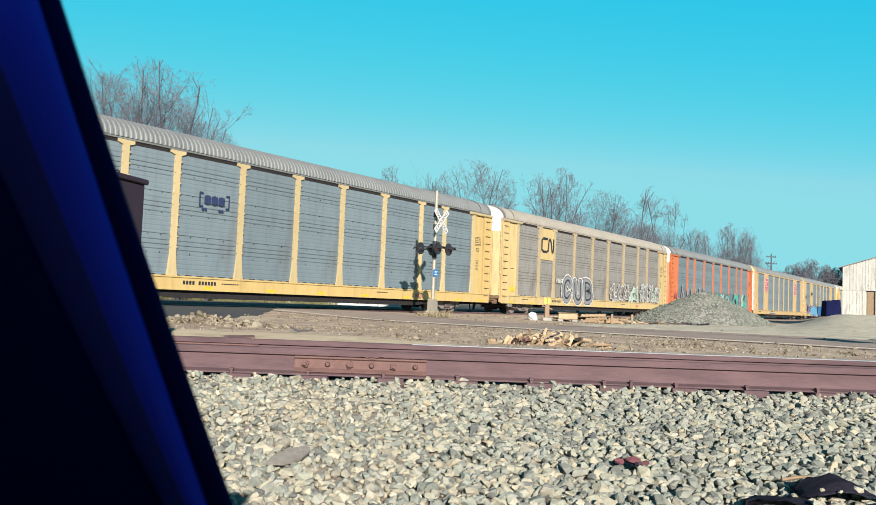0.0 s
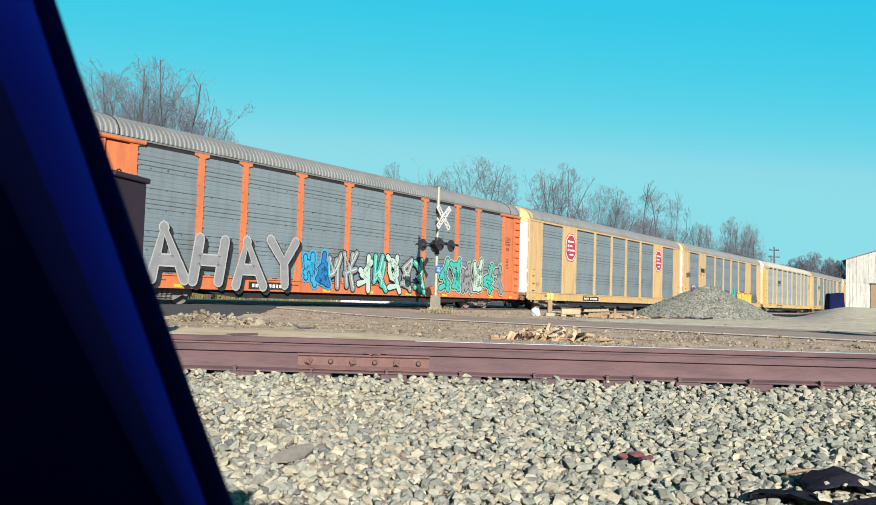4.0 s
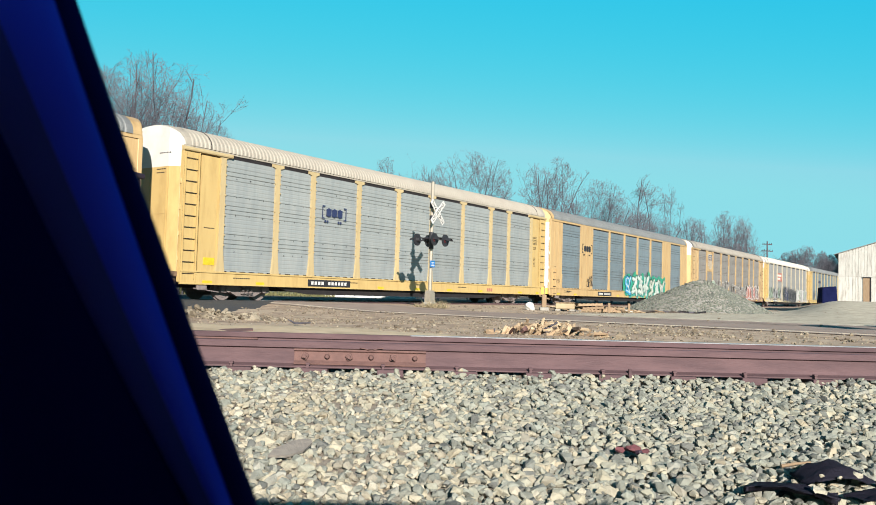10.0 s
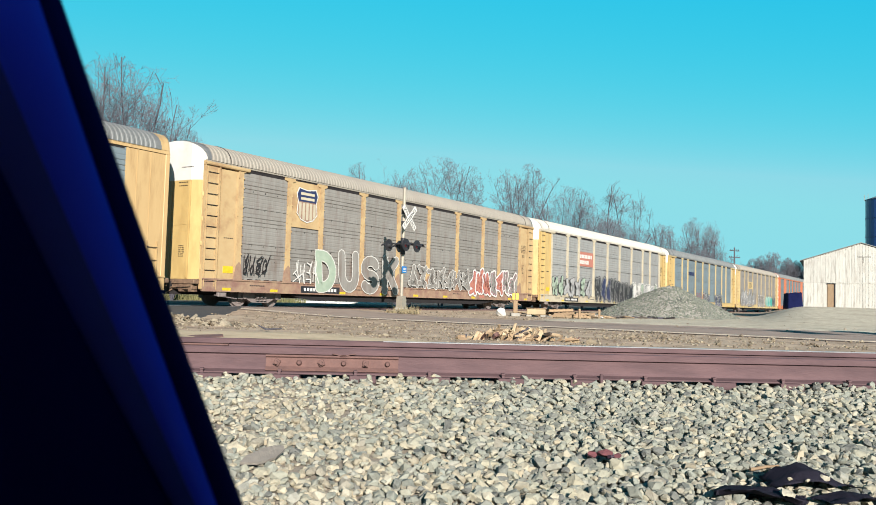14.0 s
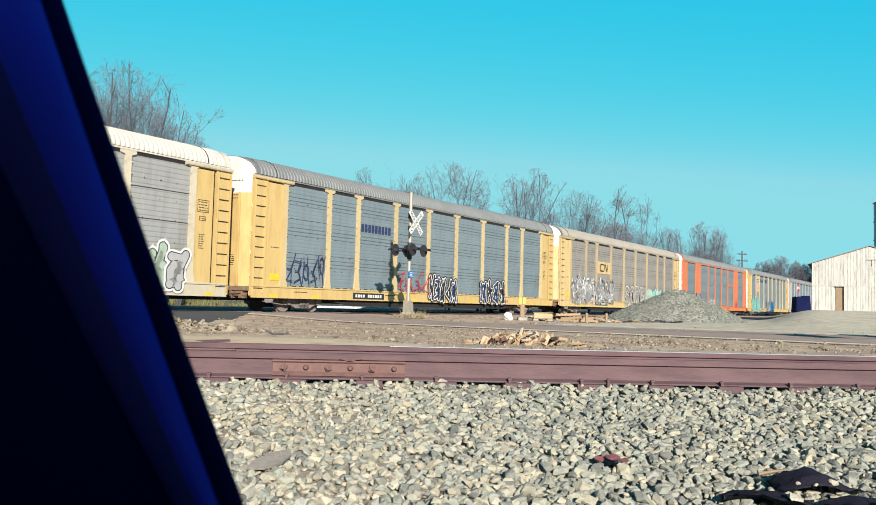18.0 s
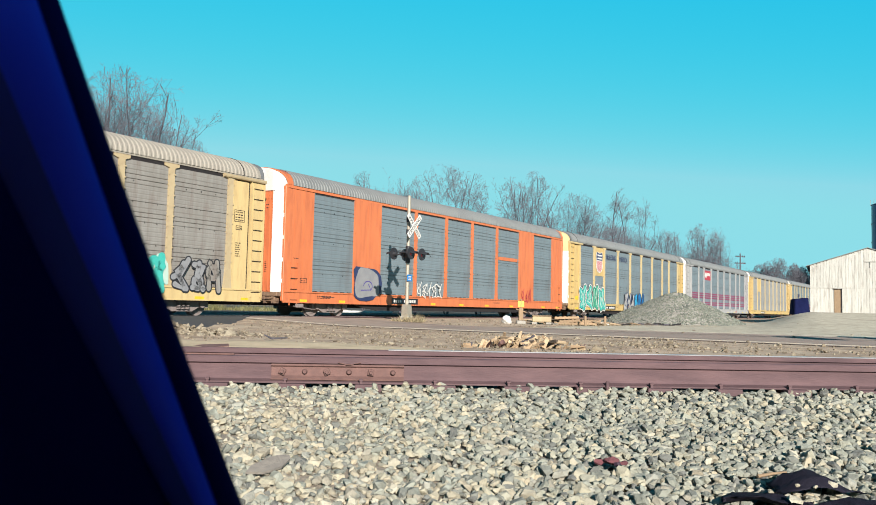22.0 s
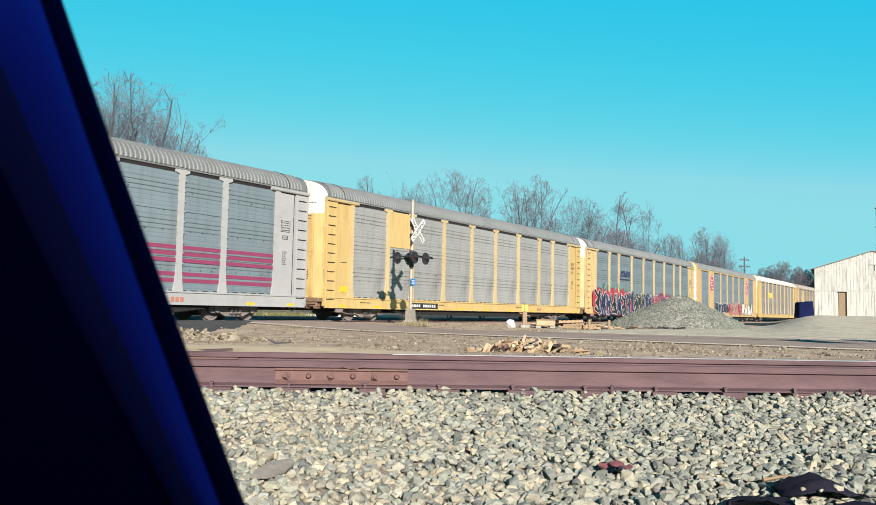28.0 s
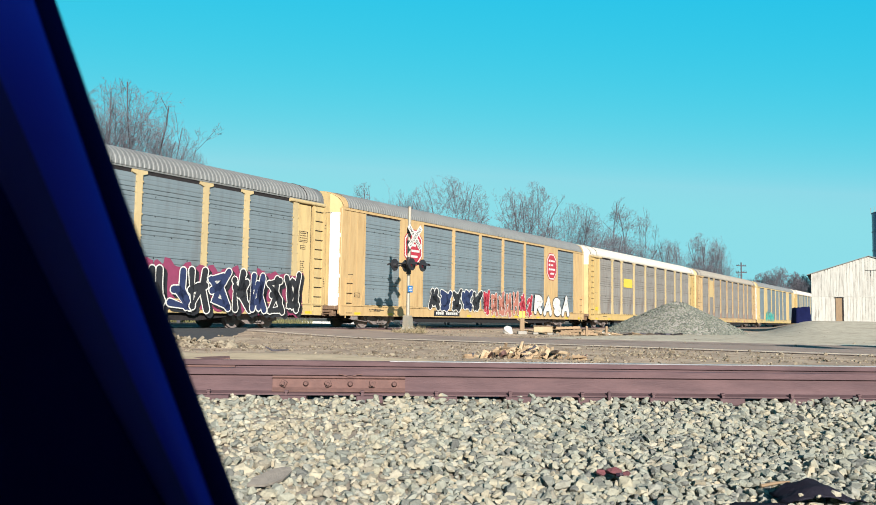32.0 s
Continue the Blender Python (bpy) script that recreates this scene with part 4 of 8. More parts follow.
def post_foot_mesh():
    h0 = Z_SILL1 - 0.055
    bm = bmesh.new()
    bm_prism(bm, [(-0.225, h0), (0.225, h0), (0.178, h0 + 0.28), (0.14, h0 + 0.62), (0.03, h0 + 0.74), (-0.14, h0 + 0.58), (-0.178, h0 + 0.28)], 1, -0.074, 0.0)
    return finish(bm, "post_foot", None)


def ladder_mesh(z0, z1, w, rungs):
    bm = bmesh.new()
    for s in (-1, 1):
        bm_box(bm, s * w / 2 - 0.012, s * w / 2 + 0.012, -0.022, 0.03, z0, z1)
    n = len(bm.faces)
    for i in range(rungs):
        z = z0 + (z1 - z0) * (i + 0.5) / rungs
        bm_rod(bm, (-w / 2, -0.02, z), (w / 2, -0.02, z), 0.013, seg=6)
    bm.faces.ensure_lookup_table()
    for f in bm.faces[n:]:
        f.material_index = 1
    me = finish(bm, "ladder", None)
    me.materials.append(None)
    me.materials.append(M["dark"])
    return me


def seam_mesh(x):
    """A dark joint across the roof near its end."""
    bm = bmesh.new()
    for (y0, z0), (y1, z1) in zip(ROOF_ARC, ROOF_ARC[1:]):
        bm_rod(bm, (x, y0 * 1.01, z0 + 0.012), (x, y1 * 1.01, z1 + 0.012), 0.022, seg=5)
    return finish(bm, "roof_seam", None)


def text_part(word, width, height, material, parent, x, y, z, name="lettering"):
    """Flat letters in the built-in font on a side that faces -y."""
    cu = bpy.data.curves.new("lettering", "FONT")
    cu.body, cu.size, cu.align_x, cu.align_y, cu.extrude = word, 1.0, "CENTER", "CENTER", 0.004
    tmp = new("lettering_draft", cu)
    bpy.context.view_layer.update()
    me = bpy.data.meshes.new_from_object(tmp.evaluated_get(bpy.context.evaluated_depsgraph_get()))
    bpy.data.objects.remove(tmp)
    xs, ys = [v.co.x for v in me.vertices], [v.co.y for v in me.vertices]
    me.transform(Matrix.Rotation(radians(90), 4, "X") @ Matrix.Diagonal((width / (max(xs) - min(xs)), height / (max(ys) - min(ys)), 1.0, 1.0)) @ Matrix.Translation((-(max(xs) + min(xs)) / 2, -(max(ys) + min(ys)) / 2, 0)))
    me.materials.clear()
    me.materials.append(material)
    me.name = name
    return part(name, me, None, parent, at=pose(x, y, z))


def sill_mesh():
    bm = bmesh.new()
    bm_box(bm, -HALF + 0.64, HALF - 0.64, YS - 0.06, YS + 0.02, Z_SILL0, Z_SILL1 - 0.03)
    bm_box(bm, -HALF + 0.64, HALF - 0.64, YS - 0.10, YS + 0.02, Z_SILL1 - 0.045, Z_SILL1 + 0.012)
    bm_box(bm, -HALF + 0.64, HALF - 0.64, YS - 0.085, YS - 0.02, Z_SILL0 - 0.02, Z_SILL0 + 0.03)
    return finish(bm, "side_sill", None)


def rail_top_mesh(high):
    bm = bmesh.new()
    bm_box(bm, -HALF + 0.64, HALF - 0.64, YS - 0.05, YS + 0.05, Z_PAN1 + (0.075 if high else 0.02), Z_EAVE + 0.015)
    return finish(bm, "top_rail", None)


def eave_strip_mesh():
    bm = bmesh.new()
    # a solid strip between panels and top rail, nearly flush with the panels
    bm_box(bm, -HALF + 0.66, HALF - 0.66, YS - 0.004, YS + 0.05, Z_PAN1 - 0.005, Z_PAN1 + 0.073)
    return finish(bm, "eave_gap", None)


def underframe_mesh():
    bm = bmesh.new()
    bm_box(bm, -HALF + 0.72, HALF - 0.72, -1.42, 1.42, 0.88, 1.0)
    bm_box(bm, -HALF + 0.1, HALF - 0.1, -0.25, 0.25, 0.42, 0.88)
    bm_prism(bm, [(-8.3, 0.5), (-7.2, 0.37), (7.2, 0.37), (8.3, 0.5), (8.3, 0.9), (-8.3, 0.9)], 1, -0.55, 0.55)
    bm_prism(bm, [(-9.0, 0.62), (-8.3, 0.42), (-7.0, 0.28), (7.0, 0.28), (8.3, 0.42), (9.0, 0.62)], 1, -1.40, -1.30)
    for i in range(9):
        x = -9 + i * 2.25
        bm_box(bm, x - 0.05, x + 0.05, -1.4, 1.4, 0.55, 0.88)
    for x, l in ((-3.2, 1.0), (2.0, 1.6), (4.6, 0.7)):
        bm_box(bm, x, x + l, -0.95, -0.45, 0.38, 0.80, 0.04)
    bm_rod(bm, (-1.8, -0.8, 0.5), (0.4, -0.8, 0.5), 0.17, seg=12)
    bm_rod(bm, (-8, -0.6, 0.45), (8, -0.6, 0.45), 0.025, seg=6)
    return finish(bm, "underframe", None)


def far_side_mesh():
    bm = bmesh.new()
    bm_box(bm, -HALF + 0.64, HALF - 0.64, 1.44, 1.54, Z_SILL0, Z_EAVE)
    for e in EDGES:
        bm_box(bm, e - HALF - 0.1, e - HALF + 0.1, 1.52, 1.6, Z_SILL1, Z_EAVE)
    return finish(bm, "far_side", None)


def end_wall_mesh(s, z0):
    """The hood over the end doors: it follows the roof's arc above and the bent leaves below."""
    bm = bmesh.new()
    rows = []
    for y in END_YS:
        y1 = y * 0.96
        rows.append([bm.verts.new((s * (HALF - end_x(y) + dx), y1, z)) for dx, z in ((0.0, z0), (0.0, arc_top(y) - 0.03), (-0.06, arc_top(y) - 0.03), (-0.06, z0))])
    for a, b in zip(rows, rows[1:]):
        for i in range(4):
            bm.faces.new((a[i], a[(i + 1) % 4], b[(i + 1) % 4], b[i]))
    bm.faces.new(rows[0])
    bm.faces.new(rows[-1])
    return finish(bm, "end_hood", None)


def end_door_mesh(s, z1=4.6):
    """The flat leaf of one end door on the near half, with its folds."""
    bm = bmesh.new()
    pts = [(0.42, -0.012), (0.42, -1.01), (0.48, -0.99), (0.48, -0.012)]
    bm_prism(bm, [(s * (HALF - x), y) for x, y in pts], 2, 0.98, z1)
    xf = s * (HALF - 0.42)
    for y in ((-0.86, -0.62, -0.36) if z1 > 5 else (-0.93,)):
        bm_box(bm, min(xf, xf + s * 0.03), max(xf, xf + s * 0.03), y - 0.03, y + 0.03, 1.02, z1 - 0.04)
    for z in ((2.95,) if z1 < 5 else (4.75,)):
        bm_box(bm, min(xf, xf + s * 0.012), max(xf, xf + s * 0.012), -1.0, -0.03, z, z + 0.02)
    return finish(bm, "end_door", None)


def outer_leaf_mesh(s, z1=4.6):
    """The outer leaf, bent back towards the side, with hinges and a lock rod."""
    bm = bmesh.new()
    pts = [(0.42, -1.02), (0.61, -1.465), (0.66, -1.465), (0.48, -1.0)]
    bm_prism(bm, [(s * (HALF - x), y) for x, y in pts], 2, 0.98, z1)
    for z in (1.35, 2.2, 3.1, 4.0):
        bm_rod(bm, (s * (HALF - 0.59), -1.47, z), (s * (HALF - 0.59), -1.47, z + 0.16), 0.028, seg=6)
    bm_rod(bm, (s * (HALF - 0.56), -1.45, 1.0), (s * (HALF - 0.56), -1.45, z1), 0.014, seg=5)
    return finish(bm, "outer_leaf", None)


def end_sill_mesh(s):
    """The heavy rusty beam under the end doors, with the buffer step and brake rigging."""
    bm = bmesh.new()
    x0, x1 = sorted((s * (HALF - 0.34), s * (HALF - 0.70)))
    bm_box(bm, x0, x1, -1.46, 1.46, 0.80, 0.97, 0.02)
    x0, x1 = sorted((s * (HALF - 0.40), s * (HALF - 0.66)))
    bm_box(bm, x0, x1, -1.3, 1.3, 0.60, 0.80, 0.02)
    for y in (-1.2, -0.7, 0.7, 1.2):
        bm_box(bm, x0 - 0.03, x1 + 0.03, y - 0.06, y + 0.06, 0.52, 0.86)
    bm_rod(bm, (s * (HALF - 0.32), -1.3, 0.72), (s * (HALF - 0.32), -0.2, 0.66), 0.02, seg=6)
    bm_rod(bm, (s * (HALF - 0.36), -0.3, 0.6), (s * (HALF - 0.05), -0.25, 0.42), 0.025, seg=6)
    return finish(bm, "end_sill", None)


def ledge_mesh(s):
    """The ledge that juts out over the ladder and the end plate."""
    bm = bmesh.new()
    x0, x1 = sorted((s * (HALF - 0.58), s * (HALF - 2.72)))
    pts = [(YS + 0.05, 5.14), (YS - 0.12, 5.16), (YS - 0.14, 5.20), (YS - 0.14, 5.27), (YS + 0.05, 5.33)]
    bm_prism(bm, pts, 0, x0, x1)
    return finish(bm, "eave_ledge", None)


def placard_mesh(w, h, rows, framed=True):
    """A stencilled box of unreadable lines, face towards -y."""
    bm = bmesh.new()
    if framed:
        for x0, x1, z0, z1 in ((0, w, 0, 0.02), (0, w, h - 0.02, h), (0, 0.02, 0, h), (w - 0.02, w, 0, h)):
            bm_box(bm, x0, x1, -0.006, 0, z0, z1)
    rnd = random.Random(int(100 * w + rows))
    for i in range(rows):
        z = h * (i + 0.75) / (rows + 0.6)
        x = 0.06
        while x < w - 0.1:
            l = rnd.uniform(0.03, 0.11)
            bm_box(bm, x, min(x + l, w - 0.05), -0.006, 0, z - 0.016, z + 0.016)
            x += l + 0.03
    return finish(bm, "stencil", None)


def coupler_mesh():
    bm = bmesh.new()
    bm_box(bm, -0.75, -0.08, -0.09, 0.09, 0.72, 0.95, 0.03)
    bm_box(bm, -0.12, 0.06, -0.17, 0.17, 0.68, 0.99, 0.04)
    return finish(bm, "coupler", None)


def wheelset_mesh():
    bm = bmesh.new()
    bm_rod(bm, (0, -0.85, 0), (0, 0.85, 0), 0.08, seg=12)
    for s in (-1, 1):
        bm_rod(bm, (0, s * 0.70, 0), (0, s * 0.83, 0), 0.42, seg=28)
        bm_rod(bm, (0, s * 0.68, 0), (0, s * 0.70, 0), 0.455, seg=28)
        bm_rod(bm, (0, s * 0.83, 0), (0, s * 0.85, 0), 0.33, 0.30, seg=24)
        for k in range(4):
            a = k * math.pi / 2
            bm_rod(bm, (0.2 * math.cos(a), s * 0.85, 0.2 * math.sin(a)), (0.2 * math.cos(a), s * 0.865, 0.2 * math.sin(a)), 0.05, seg=8)
    return finish(bm, "wheelset", M["truck"])


def sideframe_mesh():
    """A cast truck side frame with springs and axle boxes."""
    bm = bmesh.new()
    pts = [(-1.18, 0.50), (-1.18, 0.30), (-0.98, 0.28), (-0.82, 0.34), (-0.45, 0.16), (0.45, 0.16), (0.82, 0.34), (0.98, 0.28), (1.18, 0.30), (1.18, 0.50), (0.95, 0.58), (0.5, 0.72), (-0.5, 0.72), (-0.95, 0.58)]
    bm_prism(bm, pts, 1, -0.10, 0.06)
    for s in (-1, 1):
        bm_rod(bm, (s * 0.88, -0.16, 0.42), (s * 0.88, 0.0, 0.42), 0.13, seg=12)
        bm_box(bm, s * 0.88 - 0.16, s * 0.88 + 0.16, -0.13, 0.02, 0.46, 0.60, 0.02)
    for x in (-0.2, 0, 0.2):
        for k in range(5):
            bm_rod(bm, (x, -0.14, 0.24 + k * 0.055), (x, -0.14, 0.265 + k * 0.055), 0.085, seg=10)
    bm_box(bm, -0.36, 0.36, -0.16, 0.1, 0.52, 0.70, 0.02)
    return finish(bm, "side_frame", M["truck"])


def bolster_mesh():
    bm = bmesh.new()
    bm_box(bm, -0.2, 0.2, -0.95, 0.95, 0.50, 0.72, 0.03)
    return finish(bm, "bolster", M["dark"])


def get(key, make, *args):
    if key not in MESHES:
        MESHES[key] = make(*args)
    return MESHES[key]


WHEELS = []


def truck(car, x):
    fr = part("truck_bolster", get("bolster", bolster_mesh), None, car, "dark cast steel truck", at=pose(x, 0, 0))
    for s in (-1, 1):
        part("side_frame", get("sideframe", sideframe_mesh), None, fr, at=pose(0, s * 1.02, 0, 0, 0, 0 if s < 0 else 180))
    for k, dx in enumerate((-0.88, 0.88)):
        WHEELS.append((k, part("wheelset", get("wheelset", wheelset_mesh), None, fr, at=pose(dx, 0, 0.42))))


def reflector_mesh():
    bm = bmesh.new()
    bm_box(bm, 0, 0.42, -0.008, 0, -0.05, 0.05)
    return finish(bm, "reflector", None)


def plate_mesh():
    bm = bmesh.new()
    bm_box(bm, 0, 0.5, -0.012, 0, 0, 0.26, 0.003)
    return finish(bm, "yellow_plate", None)


def slab(bm, x0, x1, z0, z1, y, d=0.012):
    return bm_box(bm, x0, x1, y - d, y, z0, z1)


def block_mesh(w):
    bm = bmesh.new()
    bm_box(bm, 0, w, -0.006, 0.0, -0.055, 0.075)
    return finish(bm, "number_block", None)


def number_bars(car, x, w=2.0, z=0.74, plate=True, ink=None):
    """A dark number board with a light unreadable line of bars."""
    y = YS - 0.06
    if plate:
        bm = bmesh.new()
        slab(bm, x, x + w, z - 0.13, z + 0.15, y)
        p = part("number_board", bm, M["black"], car, "black number board")
    else:
        p = car
    for a, b, n in ((0.07, 0.38, 4), (0.46, 0.93, 6)):
        bw = round(w * (b - a) / n * 0.66, 2)
        for i in range(n):
            shared("number_block", get(("number_block", bw), block_mesh, bw), ink or (M["white"] if plate else M["black"]), p, at=pose(x + w * (a + (b - a) * i / n), y - 0.012 if plate else y, z))


FRONT = YS - 0.083


def ribbon(V, Fc, slots, pts, w, y, slot):
    """A flat painted stroke along pts (x, z), with round ends and joints."""
    n = len(pts)
    dirs = []
    for a, b in zip(pts, pts[1:]):
        t = Vector((b[0] - a[0], b[1] - a[1]))
        dirs.append(t.normalized() if t.length > 1e-6 else (dirs[-1] if dirs else Vector((1, 0))))
    k = len(V)
    round_at = {0, n - 1}
    for i, p in enumerate(pts):
        d0, d1 = dirs[max(0, i - 1)], dirs[min(n - 2, i)]
        t = d0 + d1
        if d0.dot(d1) < 0.2:
            round_at.add(i)
        t = t.normalized() if t.length > 0.2 else d1
        r = w / 2 / max(0.75, t.dot(d1))
        V += [(p[0] - t.y * r, y, p[1] + t.x * r), (p[0] + t.y * r, y, p[1] - t.x * r)]
    for i in range(n - 1):
        a = k + 2 * i
        Fc.append((a, a + 1, a + 3, a + 2))
        slots.append(slot)
    for c, i in enumerate(sorted(round_at)):
        p, m, seg = pts[i], len(V), 11
        for j in range(seg):
            a = 2 * math.pi * j / seg
            V.append((p[0] + w / 2 * math.cos(a), y - 0.0001 * (c + 1), p[1] + w / 2 * math.sin(a)))
        Fc.append(tuple(range(m, m + seg)))
        slots.append(slot)


def blob(V, Fc, slots, cx, cz, rx, rz, y, slot, rnd, wob=0.12, seg=20, square=0.6):
    k0 = len(V)
    ph = rnd.uniform(0, 6)
    for j in range(seg):
        a = 2 * math.pi * j / seg
        r = 1 + wob * math.sin(3 * a + ph) + wob * 0.5 * math.sin(5 * a + 2 * ph)
        c, s = math.cos(a), math.sin(a)
        V.append((cx + rx * r * math.copysign(abs(c) ** square, c), y, cz + rz * r * math.copysign(abs(s) ** square, s)))
    Fc.append(tuple(range(k0, k0 + seg)))
    slots.append(slot)


def bend(cx, cz, rx, rz, a0, a1, n=8):
    return [(cx + rx * math.cos(a0 + (a1 - a0) * i / n), cz + rz * math.sin(a0 + (a1 - a0) * i / n)) for i in range(n + 1)]


# strokes of the letters that can be read on the cars, in a unit box
GLYPHS = {
    "A": [[(0.0, 0.0), (0.5, 1.0), (1.0, 0.0)], [(0.22, 0.36), (0.78, 0.36)]],
    "H": [[(0.08, 0.0), (0.08, 1.0)], [(0.92, 0.0), (0.92, 1.0)], [(0.08, 0.5), (0.92, 0.5)]],
    "Y": [[(0.0, 1.0), (0.5, 0.48), (1.0, 1.0)], [(0.5, 0.48), (0.5, 0.0)]],
    "C": [bend(0.52, 0.5, 0.5, 0.5, 0.7, 5.6, 12)],
    "U": [[(0.02, 1.0), (0.02, 0.4)] + bend(0.5, 0.4, 0.48, 0.4, 3.3, 6.1, 7) + [(0.98, 0.4), (0.98, 1.0)]],
    "B": [[(0.05, 0.0), (0.05, 1.0)] + bend(0.3, 0.76, 0.6, 0.24, 1.5, -1.5, 6) + [(0.1, 0.52)] + bend(0.3, 0.26, 0.7, 0.26, 1.5, -1.5, 6) + [(0.05, 0.0)]],
    "O": [bend(0.5, 0.5, 0.48, 0.5, 0.0, 6.3, 14)],
    "N": [[(0.05, 0.0), (0.05, 1.0), (0.95, 0.0), (0.95, 1.0)]],
    "R": [[(0.05, 0.0), (0.05, 1.0)] + bend(0.3, 0.74, 0.6, 0.26, 1.5, -1.5, 6) + [(0.3, 0.46), (0.95, 0.0)]],
    "S": [bend(0.5, 0.74, 0.46, 0.26, 0.5, 4.5, 8) + bend(0.5, 0.25, 0.46, 0.25, 1.6, -2.6, 8)],
    "D": [[(0.05, 0.0), (0.05, 1.0)] + bend(0.25, 0.5, 0.7, 0.5, 1.5, -1.5, 9) + [(0.05, 0.0)]],
    "K": [[(0.08, 0.0), (0.08, 1.0)], [(0.95, 1.0), (0.14, 0.45)], [(0.35, 0.58), (0.95, 0.0)]],
    "E": [[(0.95, 0.98), (0.06, 0.98), (0.06, 0.02), (0.95, 0.02)], [(0.06, 0.5), (0.75, 0.5)]],
}


def strokes_of(rnd):
    """One tangled sign that cannot be read: a bent zigzag, a hook and a slash in a unit box."""
    r = rnd.uniform
    up = rnd.random() < 0.5
    zig = [(r(0.0, 0.2), r(0.0, 0.1)), (r(0.0, 0.3), r(0.75, 1.0)), (r(0.35, 0.6), r(0.25, 0.7)), (r(0.65, 0.9), r(0.8, 1.05)), (r(0.75, 1.05), r(0.0, 0.25))]
    if rnd.random() < 0.45:
        zig = [(x, 1 - z) for x, z in zig]
    if rnd.random() < 0.55:
        zig = [(z, x) for x, z in zig]
    out = [zig[:rnd.choice((3, 4, 5))]]
    out.append(bend(r(0.35, 0.65), r(0.25, 0.75), r(0.2, 0.42), r(0.2, 0.35), r(0, 6), r(7.5, 10), 9) if rnd.random() < 0.55 else [(r(-0.1, 0.3), r(0.3, 0.6)), (r(0.4, 0.7), r(0.4, 0.6)), (r(0.7, 1.1), r(0.1, 0.9))])
    out.append([(r(0.6, 1.0), 0.0 if up else 1.0), (r(0.4, 0.8), r(0.4, 0.6)), (r(0.9, 1.25), 1.0 if up else 0.0)])
    return out


def graffiti(car, u0, u1, z0, z1, fills, outline, seed, style="block", letters=5, glow=None, label="", cloud=None, inner=None, word="", shadow=None, fat=1.0, edge=0.10, lift=0.0):
    """A sprayed piece: outlined strokes, either of a word that can be read or of tangled signs that cannot."""
    rnd = random.Random(seed)
    V, Fc, slots = [], [], []
    mats = [outline, *fills] + [m for m in (glow, cloud, inner, shadow) if m]
    gi, ci, ii, si = (mats.index(m) if m else None for m in (glow, cloud, inner, shadow))
    y = FRONT - lift
    x0, x1 = u0 - HALF, u1 - HALF
    w, h = x1 - x0, z1 - z0
    letters = len(word) or letters
    lw = w / letters
    if cloud:
        for i in range(letters * 3):
            blob(V, Fc, slots, x0 + w * (i + 0.5) / (letters * 3), z0 + h * rnd.uniform(0.44, 0.56), lw * 0.42, h * rnd.uniform(0.34, 0.50), y - 0.0004 * i, ci, rnd, 0.16)
    y -= 0.02
    for i in range(letters):
        fi = 1 + rnd.randrange(len(fills))
        cx = x0 + lw * (i + 0.5)
        dz = rnd.uniform(-0.04, 0.04) * h
        top = h * rnd.uniform(0.86, 1.0)
        yy = y - 0.0035 * i
        if style == "bubble":
            if glow:
                blob(V, Fc, slots, cx, z0 + top / 2 + dz, lw * 0.62, top * 0.60, yy, gi, rnd, 0.09)
            blob(V, Fc, slots, cx, z0 + top / 2 + dz, lw * 0.57, top * 0.54, yy - 0.0008, 0, rnd, 0.09)
            blob(V, Fc, slots, cx, z0 + top / 2 + dz, lw * 0.49, top * 0.47, yy - 0.0016, fi, rnd, 0.09)
            for st in strokes_of(rnd)[:2]:
                ribbon(V, Fc, slots, [(cx + (p[0] - 0.5) * lw * 0.55, z0 + dz + top * (0.2 + 0.6 * p[1])) for p in st], 0.05, yy - 0.0024, ii if inner else 0)
            continue
        sw = min(lw * 0.26, h * 0.22) * fat if style == "block" else 0.05
        slant = rnd.uniform(-0.12, 0.12) * h
        sts = [[p for p in st] for st in GLYPHS[word[i]]] if word else strokes_of(rnd)
        span = max(0.3 * lw, lw * (1.0 if not word else 0.92) - sw)
        sts = [[(cx + (p[0] - 0.5) * span + slant * (p[1] - 0.5), z0 + sw * 0.6 + dz + p[1] * (top - sw * 1.2)) for p in st] for st in sts]
        if style == "block":
            for st in sts:
                if shadow:
                    for q in (0.5, 1.0):
                        ribbon(V, Fc, slots, [(p[0] + 0.16 * q, p[1] - 0.13 * q) for p in st], sw + 0.10, yy + 0.0008, si)
                if glow:
                    ribbon(V, Fc, slots, st, sw + 0.24, yy, gi)
            for st in sts:
                ribbon(V, Fc, slots, st, sw + edge, yy - 0.0008, 0)
        for st in sts:
            ribbon(V, Fc, slots, st, sw, yy - 0.0016, fi)
            if style == "block" and inner:
                ribbon(V, Fc, slots, [(p[0] + 0.03, p[1] + 0.02) for p in st], sw * 0.22, yy - 0.0024, ii)
    me = mesh_np("graffiti", V, Fc, None)
    for m in mats:
        me.materials.append(m)
    me.polygons.foreach_set("material_index", slots)
    return part("graffiti", me, None, car, label or "sprayed graffiti lettering")


